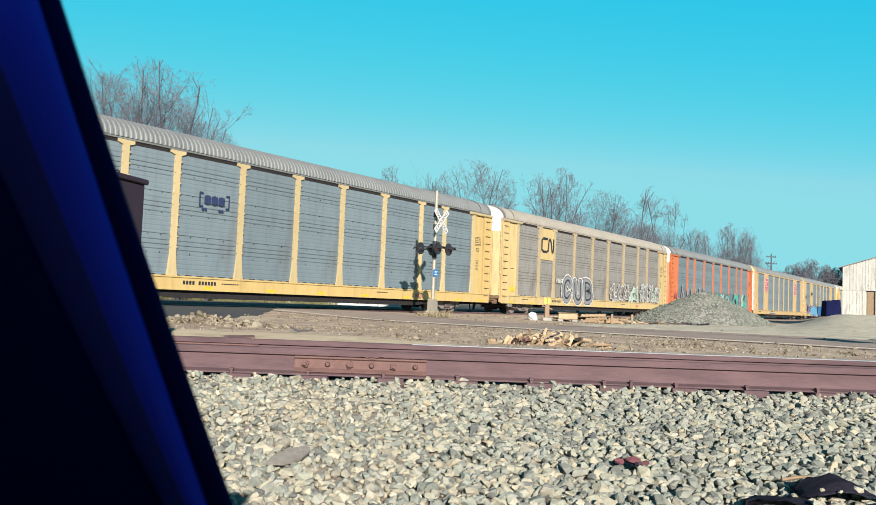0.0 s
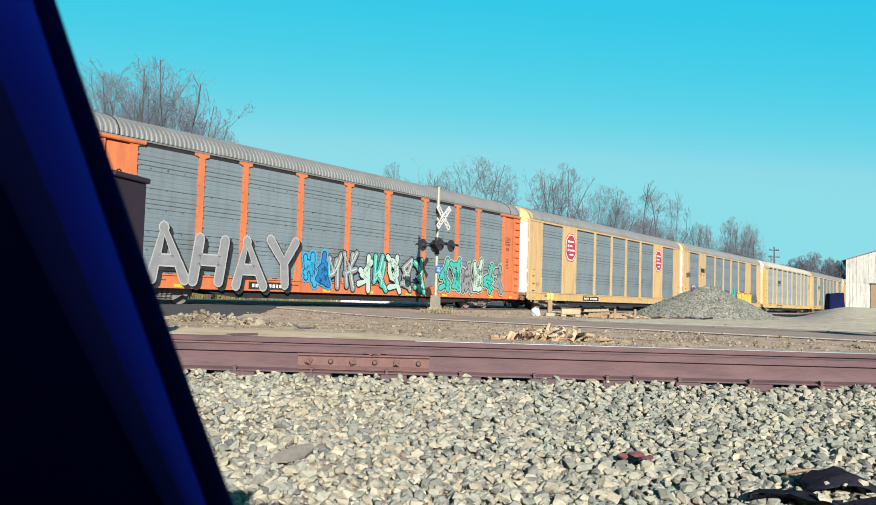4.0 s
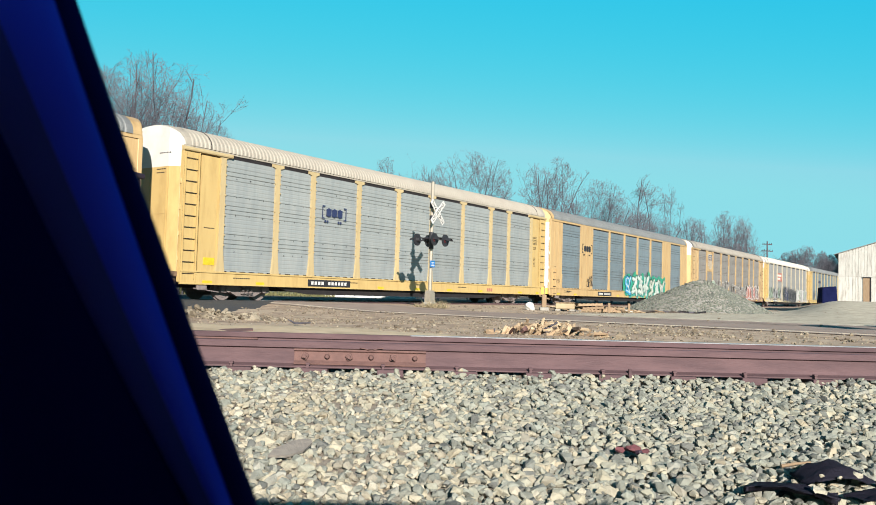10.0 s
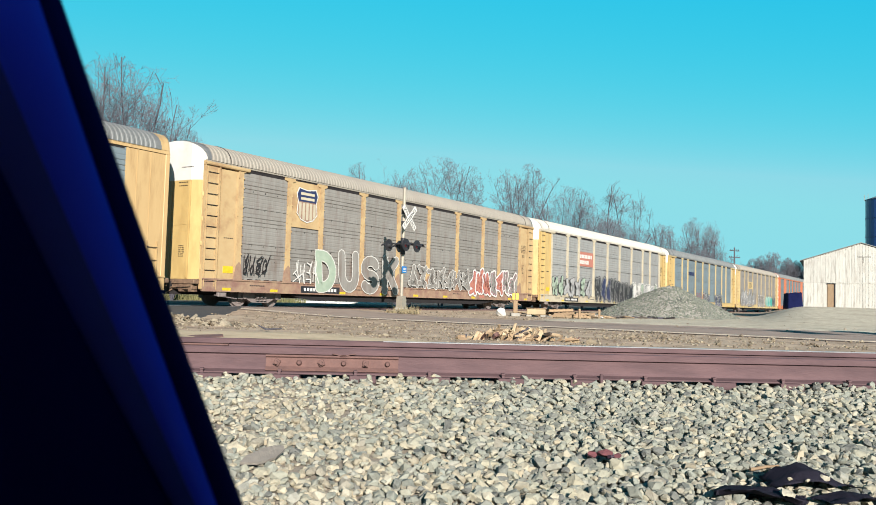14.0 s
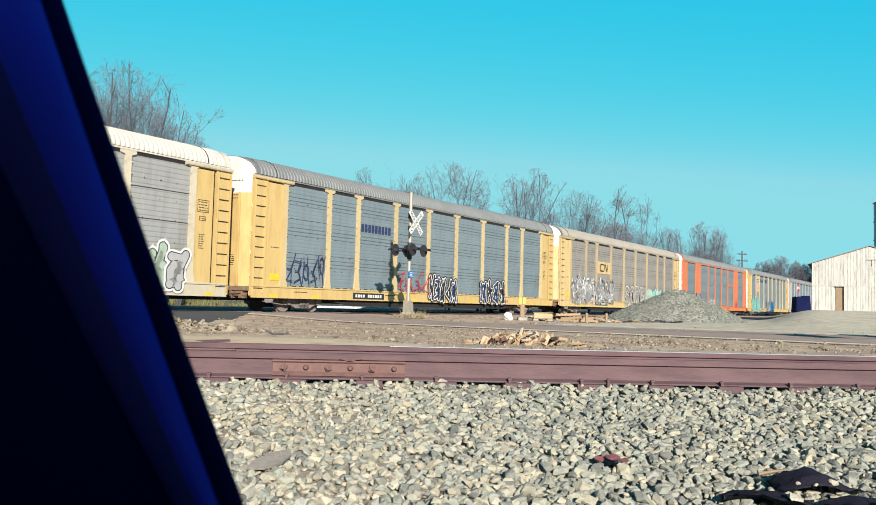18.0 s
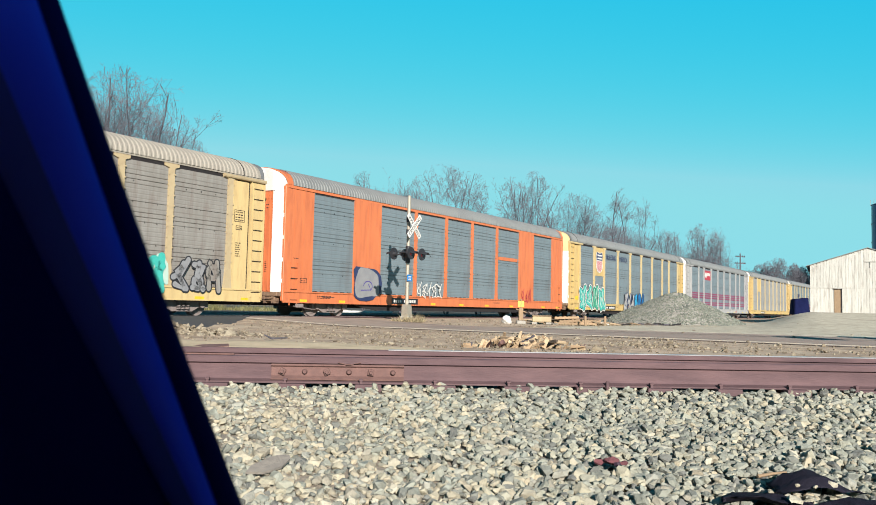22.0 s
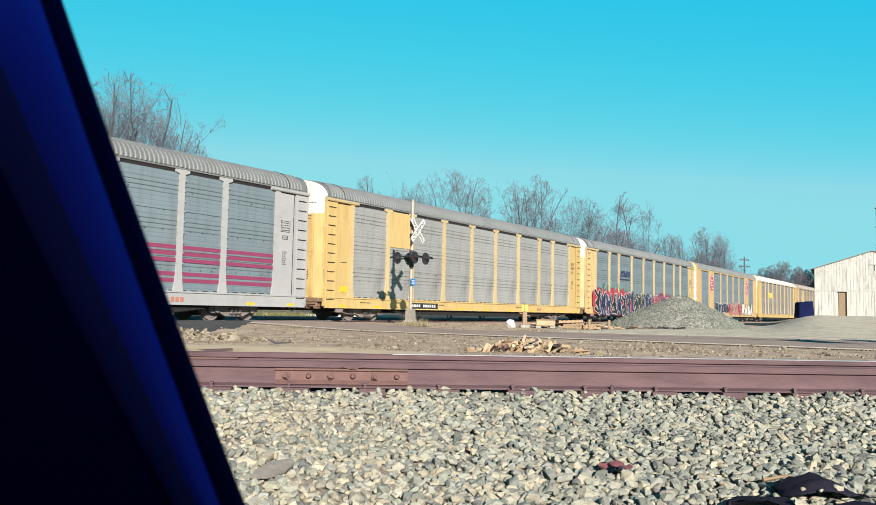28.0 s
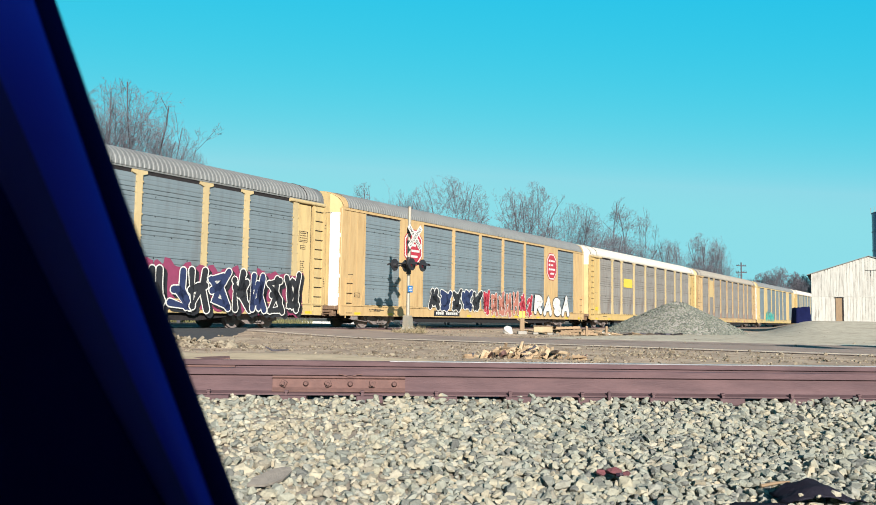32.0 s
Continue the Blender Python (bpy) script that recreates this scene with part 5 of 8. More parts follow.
def scrawl(car, u0, u1, z0, z1, inks, n, seed, label, w=0.05):
    """A tangle of short worn sprayed dashes."""
    rnd = random.Random(seed)
    V, Fc, slots = [], [], []
    for i in range(n):
        x, z = rnd.uniform(u0, u1) - HALF, z0 + (z1 - z0) * rnd.betavariate(1.6, 1.9)
        a, l, c = rnd.uniform(0.5, 2.6), rnd.uniform(0.12, 0.5), rnd.uniform(-1.6, 1.6)
        pts = []
        for k in range(5):
            pts.append((x, z))
            a += c * 0.35
            x, z = x + l / 4 * math.cos(a), z + l / 4 * math.sin(a)
        ribbon(V, Fc, slots, pts, w * rnd.uniform(0.5, 2.0), FRONT - 0.05 - 0.0004 * (i % 40), rnd.randrange(len(inks)))
    me = mesh_np("graffiti", V, Fc, None)
    for m in inks:
        me.materials.append(m)
    me.polygons.foreach_set("material_index", slots)
    return part("graffiti", me, None, car, label)


def emblem_slats(car, u0, u1, z0, z1, ink):
    """A dark emblem: slanted slats beside two blocks, over a thin line of bars."""
    w, h = u1 - u0, z1 - z0
    bm = bmesh.new()
    x = u0 - HALF
    for i in range(5):
        zz = z0 + h * (0.36 + 0.12 * i)
        a = w * (0.03 + 0.03 * i)
        bm_prism(bm, [(x + a, zz), (x + w * (0.30 + 0.03 * i), zz), (x + w * (0.33 + 0.03 * i), zz + h * 0.07), (x + a + w * 0.03, zz + h * 0.07)], 1, YS - 0.024, YS - 0.012)
    bm_prism(bm, [(x + w * 0.34, z0 + h * 0.36), (x + w * 0.62, z0 + h * 0.36), (x + w * 0.48, z0 + h * 0.95)], 1, YS - 0.024, YS - 0.012)
    for a, b in ((0.60, 0.78), (0.82, 0.99)):
        bm_prism(bm, [(x + w * a, z0 + h * 0.36), (x + w * (b - 0.03), z0 + h * 0.36), (x + w * b, z0 + h * 0.92), (x + w * (a + 0.03), z0 + h * 0.92)], 1, YS - 0.024, YS - 0.012)
    for i in range(14):
        slab(bm, x + w * i / 14, x + w * (i + 0.7) / 14, z0 + h * 0.04, z0 + h * 0.18, YS - 0.012)
    part("emblem", bm, ink, car, "dark emblem of slanted slats and blocks")


def emblem_octagon(car, u, z, w, h):
    x = u - HALF

    def octo(s, y0, y1):
        bm = bmesh.new()
        a, b = w / 2 * s, h / 2 * s
        c = 0.28 * w * s
        pts = [(x - a, z - b + c), (x - a + c, z - b), (x + a - c, z - b), (x + a, z - b + c), (x + a, z + b - c), (x + a - c, z + b), (x - a + c, z + b), (x - a, z + b - c)]
        bm_prism(bm, pts, 1, y0, y1)
        return bm
    y = YS - 0.06
    e = part("emblem", octo(1.0, y - 0.01, y), M["red"], car, "red octagonal emblem with a white band")
    part("emblem_band", octo(0.94, y - 0.014, y - 0.004), M["white"], e)
    part("emblem_field", octo(0.85, y - 0.018, y - 0.004), M["red"], e)
    for i, (a, b) in enumerate(((-0.12, 0.30), (-0.10, 0.12), (-0.12, 0.33), (-0.14, 0.22))):
        zz = z + h * (0.21 - 0.155 * i)
        bm = bmesh.new()
        slab(bm, x + a * w, x + b * w, zz - 0.055, zz + 0.055, y - 0.018, 0.006)
        part("emblem_bar", bm, M["white"], e)
        if i < 3:
            bm = bmesh.new()
            slab(bm, x - 0.30 * w, x - 0.16 * w, zz - 0.07, zz + 0.08, y - 0.018, 0.006)
            part("emblem_block", bm, M["white"], e)


def emblem_shield(car, u, z, w, h, faded=False):
    x, y = u - HALF, YS - 0.06

    def shield(s, top=1.0):
        a, b = w / 2 * s, h / 2 * s
        return [(x - a * 0.55, z - b * 0.86), (x, z - b), (x + a * 0.55, z - b * 0.86), (x + a * 0.95, z - b * 0.5), (x + a * 0.86, z + b * 0.2), (x + a, z + b * 0.62), (x + a * 0.8, z + b), (x, z + b * 0.9), (x - a * 0.8, z + b), (x - a, z + b * 0.62), (x - a * 0.86, z + b * 0.2), (x - a * 0.95, z - b * 0.5)]
    bm = bmesh.new()
    bm_prism(bm, shield(1.0), 1, y - 0.008, y)
    e = part("emblem", bm, M["white"], car, "shield emblem with faded stripes under a dark field" if faded else "shield emblem with red stripes under a blue field")
    if faded:
        bm = bmesh.new()
        bm_prism(bm, shield(0.94), 1, y - 0.0095, y - 0.004)
        part("emblem_ground", bm, M["rustfoot"], e, "rust-coloured emblem ground")
    bm = bmesh.new()
    a, b = w / 2, h / 2
    bm_prism(bm, [(x - a * 0.8, z + b * 0.2), (x + a * 0.8, z + b * 0.2), (x + a * 0.92, z + b * 0.62), (x + a * 0.74, z + b * 0.94), (x, z + b * 0.84), (x - a * 0.74, z + b * 0.94), (x - a * 0.92, z + b * 0.62)], 1, y - 0.014, y - 0.004)
    part("emblem_field", bm, M["navy"], e)
    bm = bmesh.new()
    for zz in (0.66, 0.38):
        slab(bm, x - a * 0.62, x + a * 0.62, z + b * zz - 0.055, z + b * zz + 0.055, y - 0.014, 0.006)
    part("emblem_bars", bm, M["white"] if not faded else M["dull"], e)
    bm = bmesh.new()
    for i in range(5):
        xx = x + a * (-0.66 + 0.33 * i)
        slab(bm, xx - (0.075 if faded else 0.045), xx + (0.075 if faded else 0.045), z - b * (0.68 if abs(i - 2) == 2 else 0.84), z + b * 0.14, y - 0.010, 0.006)
    part("emblem_stripes", bm, M["red"] if not faded else M["dull"], e)


def emblem_bracket(car, u0, u1, z, h, ink):
    """Square brackets round a short line of blocks, with two pairs of dots below."""
    x0, x1, y = u0 - HALF, u1 - HALF, YS - 0.06
    bm = bmesh.new()
    t = 0.045
    for x, s in ((x0, 1), (x1, -1)):
        slab(bm, min(x, x + s * t), max(x, x + s * t), z - h / 2, z + h / 2, y)
        for zz in (z - h / 2, z + h / 2 - t):
            slab(bm, min(x, x + s * 0.16), max(x, x + s * 0.16), zz, zz + t, y, 0.016)
    w = x1 - x0
    for i in range(3):
        a = x0 + w * (0.17 + 0.23 * i)
        slab(bm, a, a + w * 0.20, z - h * 0.27, z + h * 0.27, y)
        slab(bm, a + w * 0.07, a + w * 0.13, z - h * 0.33, z + h * 0.33, y, 0.009)
    for xx in (0.13, 0.22, 0.68, 0.77):
        bm_rod(bm, (x0 + w * xx, y, z - h * 0.68), (x0 + w * xx, y - 0.012, z - h * 0.68), 0.055, seg=10)
    part("emblem", bm, ink, car, "dark bracketed emblem")


def emblem_loop(car, u0, u1, z, h, ink):
    """A bold continuous loop emblem."""
    x0, x1 = u0 - HALF, u1 - HALF
    w = x1 - x0
    V, Fc, sl = [], [], []
    pts = [(0.46, 1.0), (0.12, 1.0), (0.0, 0.85), (0.0, 0.15), (0.12, 0.0), (0.42, 0.0), (0.55, 0.12), (0.60, 0.9), (0.68, 1.0), (0.78, 0.8), (0.88, 0.1), (0.95, 0.02), (1.0, 0.2), (1.0, 1.0)]
    ribbon(V, Fc, sl, [(x0 + w * a, z - h / 2 + h * b) for a, b in pts], h * 0.16, YS - 0.075, 0)
    part("emblem", mesh_np("emblem", V, Fc, ink), None, car, "bold dark loop emblem")


def tag_bars(car, u0, u1, z, h, ink, y=None, n=9, label="dark painted lettering bars"):
    """A painted line of writing, as plain bars."""
    bm = bmesh.new()
    w = (u1 - u0) / n
    for i in range(n):
        slab(bm, u0 - HALF + i * w, u0 - HALF + (i + 0.72) * w, z - h / 2, z + h / 2, (y if y is not None else YS - 0.012), 0.01)
    part("lettering_bars", bm, ink, car, label)


def autorack(n, frame_m, panel_m, roof_m, style, end_m, hood_m, label, rib="ribbed", solid=(), post_m=None, sill_m=None):
    """An enclosed railway car for motor cars; style 'posts' or 'wide'."""
    fm, pm, rm = M[frame_m], M[panel_m], M[roof_m]
    pf = M["post"] if frame_m in ("bright", "cream", "yellow") and style == "posts" else fm
    pf = M[post_m] if post_m else pf
    car = thing("autorack_car", car_pose(n, 0.0), label, "railway car", "cars of the passing train")
    end = 1.0 if style == "wide" else 0.85
    shared("roof", get(("roof", style), roof_mesh, end), rm, car)
    for s in (-1, 1):
        shared("roof_end", get(("roof_end", s, style), roof_end_mesh, s, end), fm if style == "wide" else rm if roof_m in ("whiteroof", "creamroof") else M["cap"], car, "smooth end of the roof")
    for x in (-HALF + 1.75, HALF - 1.75) if style == "posts" else ():
        shared("roof_seam", get(("seam", x), seam_mesh, x), M["dark"], car, "dark joint across the roof")
    shared("side_sill", get("sill", sill_mesh), M[sill_m or frame_m], car)
    shared("top_rail", get(("toprail", style), rail_top_mesh, style == "posts"), fm if style == "wide" else rm, car)
    if style == "posts":
        shared("eave_gap", get("eave_gap", eave_strip_mesh), M["dark"], car, "dark strip under the eave")
    shared("underframe", get("under", underframe_mesh), M["dark"], car)
    shared("far_side", get("far", far_side_mesh), pm, car)
    for i in range(len(EDGES) - 1):
        a, b = EDGES[i], EDGES[i + 1]
        wide = (style == "wide" and i in (1, 7))
        h = Z_PAN1 - Z_SILL1
        if wide:
            bm_key = ("plate", round(b - a, 2))

            def make():
                bm = bmesh.new()
                bm_box(bm, -(b - a) / 2, (b - a) / 2, -0.055, 0.02, 0, h + 0.05)
                bm_box(bm, -0.012, 0.012, -0.066, -0.05, 0.9, h)
                bm_prism(bm, [((b - a) / 2 * -0.98, 0.02), ((b - a) / 2 * 0.98, 0.02), ((b - a) / 2 * 0.8, 0.75), ((b - a) / 2 * -0.8, 0.75)], 1, -0.085, -0.05)
                for k in range(7):
                    for s in (-1, 1):
                        bm_box(bm, s * (b - a) / 2 * 0.93 - 0.03, s * (b - a) / 2 * 0.93 + 0.03, -0.07, -0.05, 0.9 + k * 0.45, 0.96 + k * 0.45)
                return finish(bm, "door_plate", None)
            shared("door_plate", get(bm_key, make), fm, car, "solid painted plate", at=pose((a + b) / 2 - HALF, YS, Z_SILL1))
        else:
            shared("side_panel", get(("panel", round(b - a, 2), rib), panel_mesh, b - a, rib), pm, car, at=pose((a + b) / 2 - HALF, YS, Z_SILL1))
        if i in solid:
            bm = bmesh.new()
            bm_box(bm, a - HALF + 0.08, b - HALF - 0.08, YS - 0.03, YS + 0.01, solid[i], Z_PAN1)
            part("solid_panel", bm, fm, car, "plain painted upper panel")
    for i, e in enumerate(EDGES):
        if style == "wide" and i in (0, 1, 2, 7, 8, 9):
            continue
        shared("post", get(("post", style), post_mesh, style == "posts"), pf, car, at=pose(e - HALF, YS, 0))
        if frame_m == "worn":
            shared("post_foot", get("post_foot", post_foot_mesh), M["rustfoot"], car, "rusted foot of the post", at=pose(e - HALF, YS, 0))
    # end plates of the sides, with ladders
    posts = style == "posts"
    for s in (-1, 1):
        def make_end():
            bm = bmesh.new()
            lo, hi = (1.40 if posts else 0.76), EDGES[0] - (0.1 if posts else 0.0)
            x0, x1 = sorted((s * (HALF - lo), s * (HALF - hi)))
            top = Z_PAN1 - 0.1 if posts else Z_PAN1
            bm_box(bm, x0, x1, YS - 0.02, YS + 0.05, Z_SILL1, top)
            if posts:
                xx = s * (HALF - hi)
                bm_box(bm, xx - 0.07, xx + 0.07, YS - 0.06, YS, Z_SILL1 - 0.05, top)
            else:
                for k in (0.28, 0.62):
                    x = x0 + (x1 - x0) * k
                    bm_box(bm, x - 0.012, x + 0.012, YS - 0.034, YS, Z_SILL1 + 0.1, top)
                bm_prism(bm, [(s * (HALF - hi), Z_SILL1), (s * (HALF - hi + 0.32), Z_SILL1), (s * (HALF - hi + 0.06), Z_SILL1 + 0.9), (s * (HALF - hi), Z_SILL1 + 0.9)], 1, YS - 0.05, YS)
            return finish(bm, "end_plate", None)
        shared("end_plate", get(("end_plate", style, s), make_end), fm, car)

        def make_corner():
            bm = bmesh.new()
            x0, x1 = sorted((s * (HALF - 0.60), s * (HALF - (1.28 if posts else 0.78))))
            bm_box(bm, x0, x1, YS - 0.045, YS + 0.10, Z_SILL0 + 0.05, Z_EAVE - 0.05, 0.015)
            if posts:
                for x in (x0, x1):
                    bm_box(bm, x - 0.02, x + 0.02, YS - 0.075, YS - 0.04, Z_SILL0 + 0.05, Z_EAVE - 0.1)
            return finish(bm, "corner_post", None)
        shared("corner_post", get(("corner", s, style), make_corner), fm, car)
        if posts:
            def make_slot():
                bm = bmesh.new()
                x0, x1 = sorted((s * (HALF - 1.27), s * (HALF - 1.41)))
                bm_box(bm, x0, x1, YS + 0.06, YS + 0.10, Z_SILL1, Z_PAN1)
                return finish(bm, "recess", None)
            shared("recess", get(("slot", s), make_slot), M["dark"], car, "dark recess beside the ladder post")
            shared("ladder", get("ladder_long", ladder_mesh, Z_SILL0 + 0.15, Z_PAN1 - 0.1, 0.50, 11), fm, car, at=pose(s * (HALF - 0.94), YS - 0.065, 0))
            shared("eave_ledge", get(("ledge", s), ledge_mesh, s), pf, car, "pale ledge over the end plate")
        else:
            shared("ladder", get("ladder_short", ladder_mesh, 0.45, 2.2, 0.42, 4), fm, car, at=pose(s * (HALF - 1.2), YS - 0.05, 0))
        top = 4.6 if posts else 5.1
        shared("end_hood", get(("hood", s, top), end_wall_mesh, s, top), M["cream"] if not posts and frame_m != "orange" else M["white"] if not posts else M[hood_m], car, "painted end hood above the doors")
        flat = M[end_m] if posts else M["orange"] if frame_m == "orange" else M["cream"]
        for f in (1, -1):
            for ob in (shared("end_door", get(("door", s, top), end_door_mesh, s, top), flat, car), shared("outer_leaf", get(("leaf", s, top), outer_leaf_mesh, s, top), M[end_m], car, "bent outer leaf of the end door")):
                if f < 0:
                    ob.matrix_basis = pose(0, 0, 0) @ Matrix.Diagonal((1, -1, 1, 1))
        shared("end_sill", get(("end_sill", s), end_sill_mesh, s), M["endrust"], car, "grimy rusty end beam")
        shared("coupler", get("coupler", coupler_mesh), M["dark"], car, at=pose(s * HALF, 0, 0, 0, 0, 0 if s > 0 else 180))
        truck(car, s * 10.1)
    for u in (1.6, 4.1, 8.4, 11.4, 14.2, 17.0, 20.0, 24.4, 26.6):
        shared("reflector", get("reflector", reflector_mesh), M["reflect"], car, "yellow reflective strip", at=pose(u - HALF, YS - 0.06, 0.65))
    # unreadable stencils on the leading end and on the end plates
    turn = pose(0, 0, 0, 0, 0, -90)
    for y, z, w, h, n in ((-0.30, 4.30, 0.62, 0.32, 2), (-0.42, 1.75, 0.42, 0.5, 6), (-0.42, 5.02, 0.75, 0.12, 1)):
        shared("stencil", get(("stencil", w, n), placard_mesh, w, h, n, False), M["dark"], car, "dark unreadable stencil lines", at=pose(-HALF + 0.418, y, z) @ turn)
    if posts:
        for x, z, w, h, n, fr in ((HALF - 2.1, 3.55, 0.52, 0.45, 4, True), (HALF - 2.05, 2.2, 0.36, 0.62, 7, False), (-HALF + 1.55, 2.5, 0.62, 0.12, 1, False), (HALF - 2.0, 3.25, 0.3, 0.16, 1, True)):
            shared("stencil", get(("stencil", w, n, fr), placard_mesh, w, h, n, fr), M["dark"], car, "dark unreadable stencil lines", at=pose(x, YS - 0.021, z))
        shared("yellow_plate", get("yellow_plate", plate_mesh), M["reflect"], car, "small bright yellow plate", at=pose(-HALF + 1.62, YS - 0.022, 1.25))
    else:
        for x, z, w, h, n, fr in ((-HALF + 1.62, 1.38, 0.4, 0.2, 1, True), (-HALF + 1.1, 2.3, 0.42, 0.16, 1, False), (-HALF + 2.6, 0.72, 1.0, 0.2, 2, False)):
            shared("stencil", get(("stencil", w, n, fr), placard_mesh, w, h, n, fr), M["dark"], car, "dark unreadable stencil lines", at=pose(x, YS - (0.064 if z < 1 else 0.021), z))
    bm = bmesh.new()
    bm_box(bm, 1.35 - HALF, 1.75 - HALF, YS - 0.15, YS - 0.02, 0.36, 0.52, 0.02)
    bm_rod(bm, (1.2 - HALF, YS - 0.1, 0.42), (2.3 - HALF, YS - 0.1, 0.3), 0.02, seg=6)
    part("hand_brake_rod", bm, M["truck"], car)
    # small sill lettering
    if posts and n % 2:
        tag_bars(car, 20.9, 21.5, 0.74, 0.17, M["fadedred"], YS - 0.061, 3, "small red stencil blocks")
    for u in (3.0, 9.2, 18.0):
        tag_bars(car, u, u + 0.8, 0.82, 0.035, M["black"], YS - 0.061, 8, "small dark stencil bars")
    return car


def train():
    """All cars of the passing train, in order from its head."""
    cars = {}

    def car(n, *a, **k):
        cars[n] = autorack(n, *a, **k)
        return cars[n]
    tall = "tall enclosed autorack car, "
    c = car(0, "bright", "grey", "galv", "posts", "cream", "white", tall + "grey ribbed panels between yellow posts")
    emblem_bracket(c, 8.0, 9.35, 3.75, 0.5, M["navy"])
    number_bars(c, 7.4 - HALF, 1.7, 0.8, False)
    c = car(1, "cream", "brown", "tanroof", "posts", "cream", "white", tall + "dusty brown panels, pale yellow posts and graffiti", solid={1: 3.3}, post_m="tanpost")
    emblem_loop(c, 5.3, 6.85, 4.2, 0.8, M["black"])
    graffiti(c, 8.05, 12.85, 0.62, 2.5, [M["greypaint"]], M["black"], 11, "block", 3, M["white"], "silver and black graffiti edged in white, reading CUB", word="CUB", fat=1.35, inner=M["black"])
    graffiti(c, 7.3, 8.2, 1.95, 2.25, [M["white"]], M["white"], 14, "tag", 5, label="thin white graffiti tag")
    graffiti(c, 15.8, 21.2, 1.0, 2.36, [M["palegreen"], M["brown"], M["mint"]], M["white"], 12, "block", 6, label="faded green and white graffiti")
    graffiti(c, 21.6, 26.0, 1.1, 2.5, [M["palegreen"], M["dustgrey"]], M["white"], 13, "block", 5, label="pale green graffiti outlined in white")
    number_bars(c, 5.7 - HALF, 2.6, 0.8, False)
    c = car(2, "orange", "grey", "galv", "posts", "orange", "white", tall + "grey panels between orange posts, with graffiti")
    graffiti(c, 2.8, 10.0, 0.62, 2.76, [M["greypaint"]], M["ltgrey"], 25, "block", 4, label="large silver and black graffiti reading AHAY", word="AHAY", shadow=M["black"], fat=0.72)
    graffiti(c, 1.4, 2.3, 1.2, 2.2, [M["maroonp"]], M["maroonp"], 26, "tag", 2, label="thin dark red graffiti tag")
    graffiti(c, 10.1, 11.6, 0.8, 2.3, [M["sky"], M["blue"]], M["navy"], 22, "block", 2, M["sky"], label="light blue graffiti")
    graffiti(c, 11.5, 18.4, 0.62, 2.5, [M["teal"], M["sky"], M["greypaint"], M["mint"]], M["black"], 23, "block", 7, label="teal, blue and black wild graffiti", inner=M["mint"])
    graffiti(c, 19.5, 25.7, 0.8, 2.65, [M["greypaint"], M["mint"], M["teal"]], M["black"], 24, "block", 6, M["palegreen"], label="silver and teal graffiti outlined in black")
    number_bars(c, 7.4 - HALF, 2.2)
    c = car(3, "yellow", "grey", "galv", "wide", "white", "yellow", tall + "grey panels, yellow plates and red emblems", rib="fine")
    emblem_octagon(c, 6.13, 3.98, 1.55, 1.78)
    emblem_octagon(c, 22.2, 4.0, 1.55, 1.78)
    number_bars(c, 8.1 - HALF, 2.5)
    c = car(4, "yellow", "grey", "galv", "wide", "white", "yellow", tall + "grey panels, yellow plates and bright graffiti", rib="fine")
    emblem_bracket(c, 5.2, 6.85, 3.75, 0.62, M["black"])
    graffiti(c, 2.9, 5.3, 0.9, 2.2, [M["black"], M["purple"]], M["black"], 41, "block", 4, M["white"], "black graffiti edged in white")
    graffiti(c, 1.4, 2.35, 3.0, 3.5, [M["black"]], M["black"], 48, "tag", 4, label="thin black graffiti tag")
    graffiti(c, 5.3, 9.8, 0.55, 2.2, [M["sky"]], M["sky"], 42, "block", 3, M["red"], "light blue graffiti edged in red, reading CON", word="CON", fat=1.7, inner=M["ltgrey"])
    graffiti(c, 9.5, 10.3, 1.4, 2.5, [M["black"]], M["black"], 43, "tag", 2, label="thin black graffiti tag")
    graffiti(c, 10.6, 14.4, 0.6, 2.1, [M["blue"]], M["navy"], 44, "bubble", 5, label="blue bubble graffiti", inner=M["navy"])
    graffiti(c, 15.6, 16.75, 1.2, 2.5, [M["teal"]], M["teal"], 45, "block", 2, label="teal smeared graffiti", fat=1.8)
    graffiti(c, 17.9, 23.2, 0.75, 2.1, [M["lemon"]], M["red"], 46, "bubble", 4, label="yellow bubble graffiti edged in red", cloud=M["lemon"], inner=M["cream"])
    graffiti(c, 23.4, 25.9, 1.0, 2.2, [M["navy"]], M["navy"], 47, "tag", 4, label="dark blue graffiti tag")
    number_bars(c, 9.1 - HALF, 1.9, 0.62)
    c = car(5, "bright", "pale", "creamroof", "posts", "bright", "white", tall + "pale panels, yellow posts and cream roof")
    emblem_bracket(c, 7.6, 9.1, 3.7, 0.55, M["navy"])
    number_bars(c, 6.9 - HALF, 2.6)
    c = car(6, "yellow", "grey", "galv", "wide", "white", "yellow", tall + "grey panels, yellow plates and green graffiti", rib="fine")
    emblem_bracket(c, 5.3, 6.9, 3.75, 0.62, M["black"])
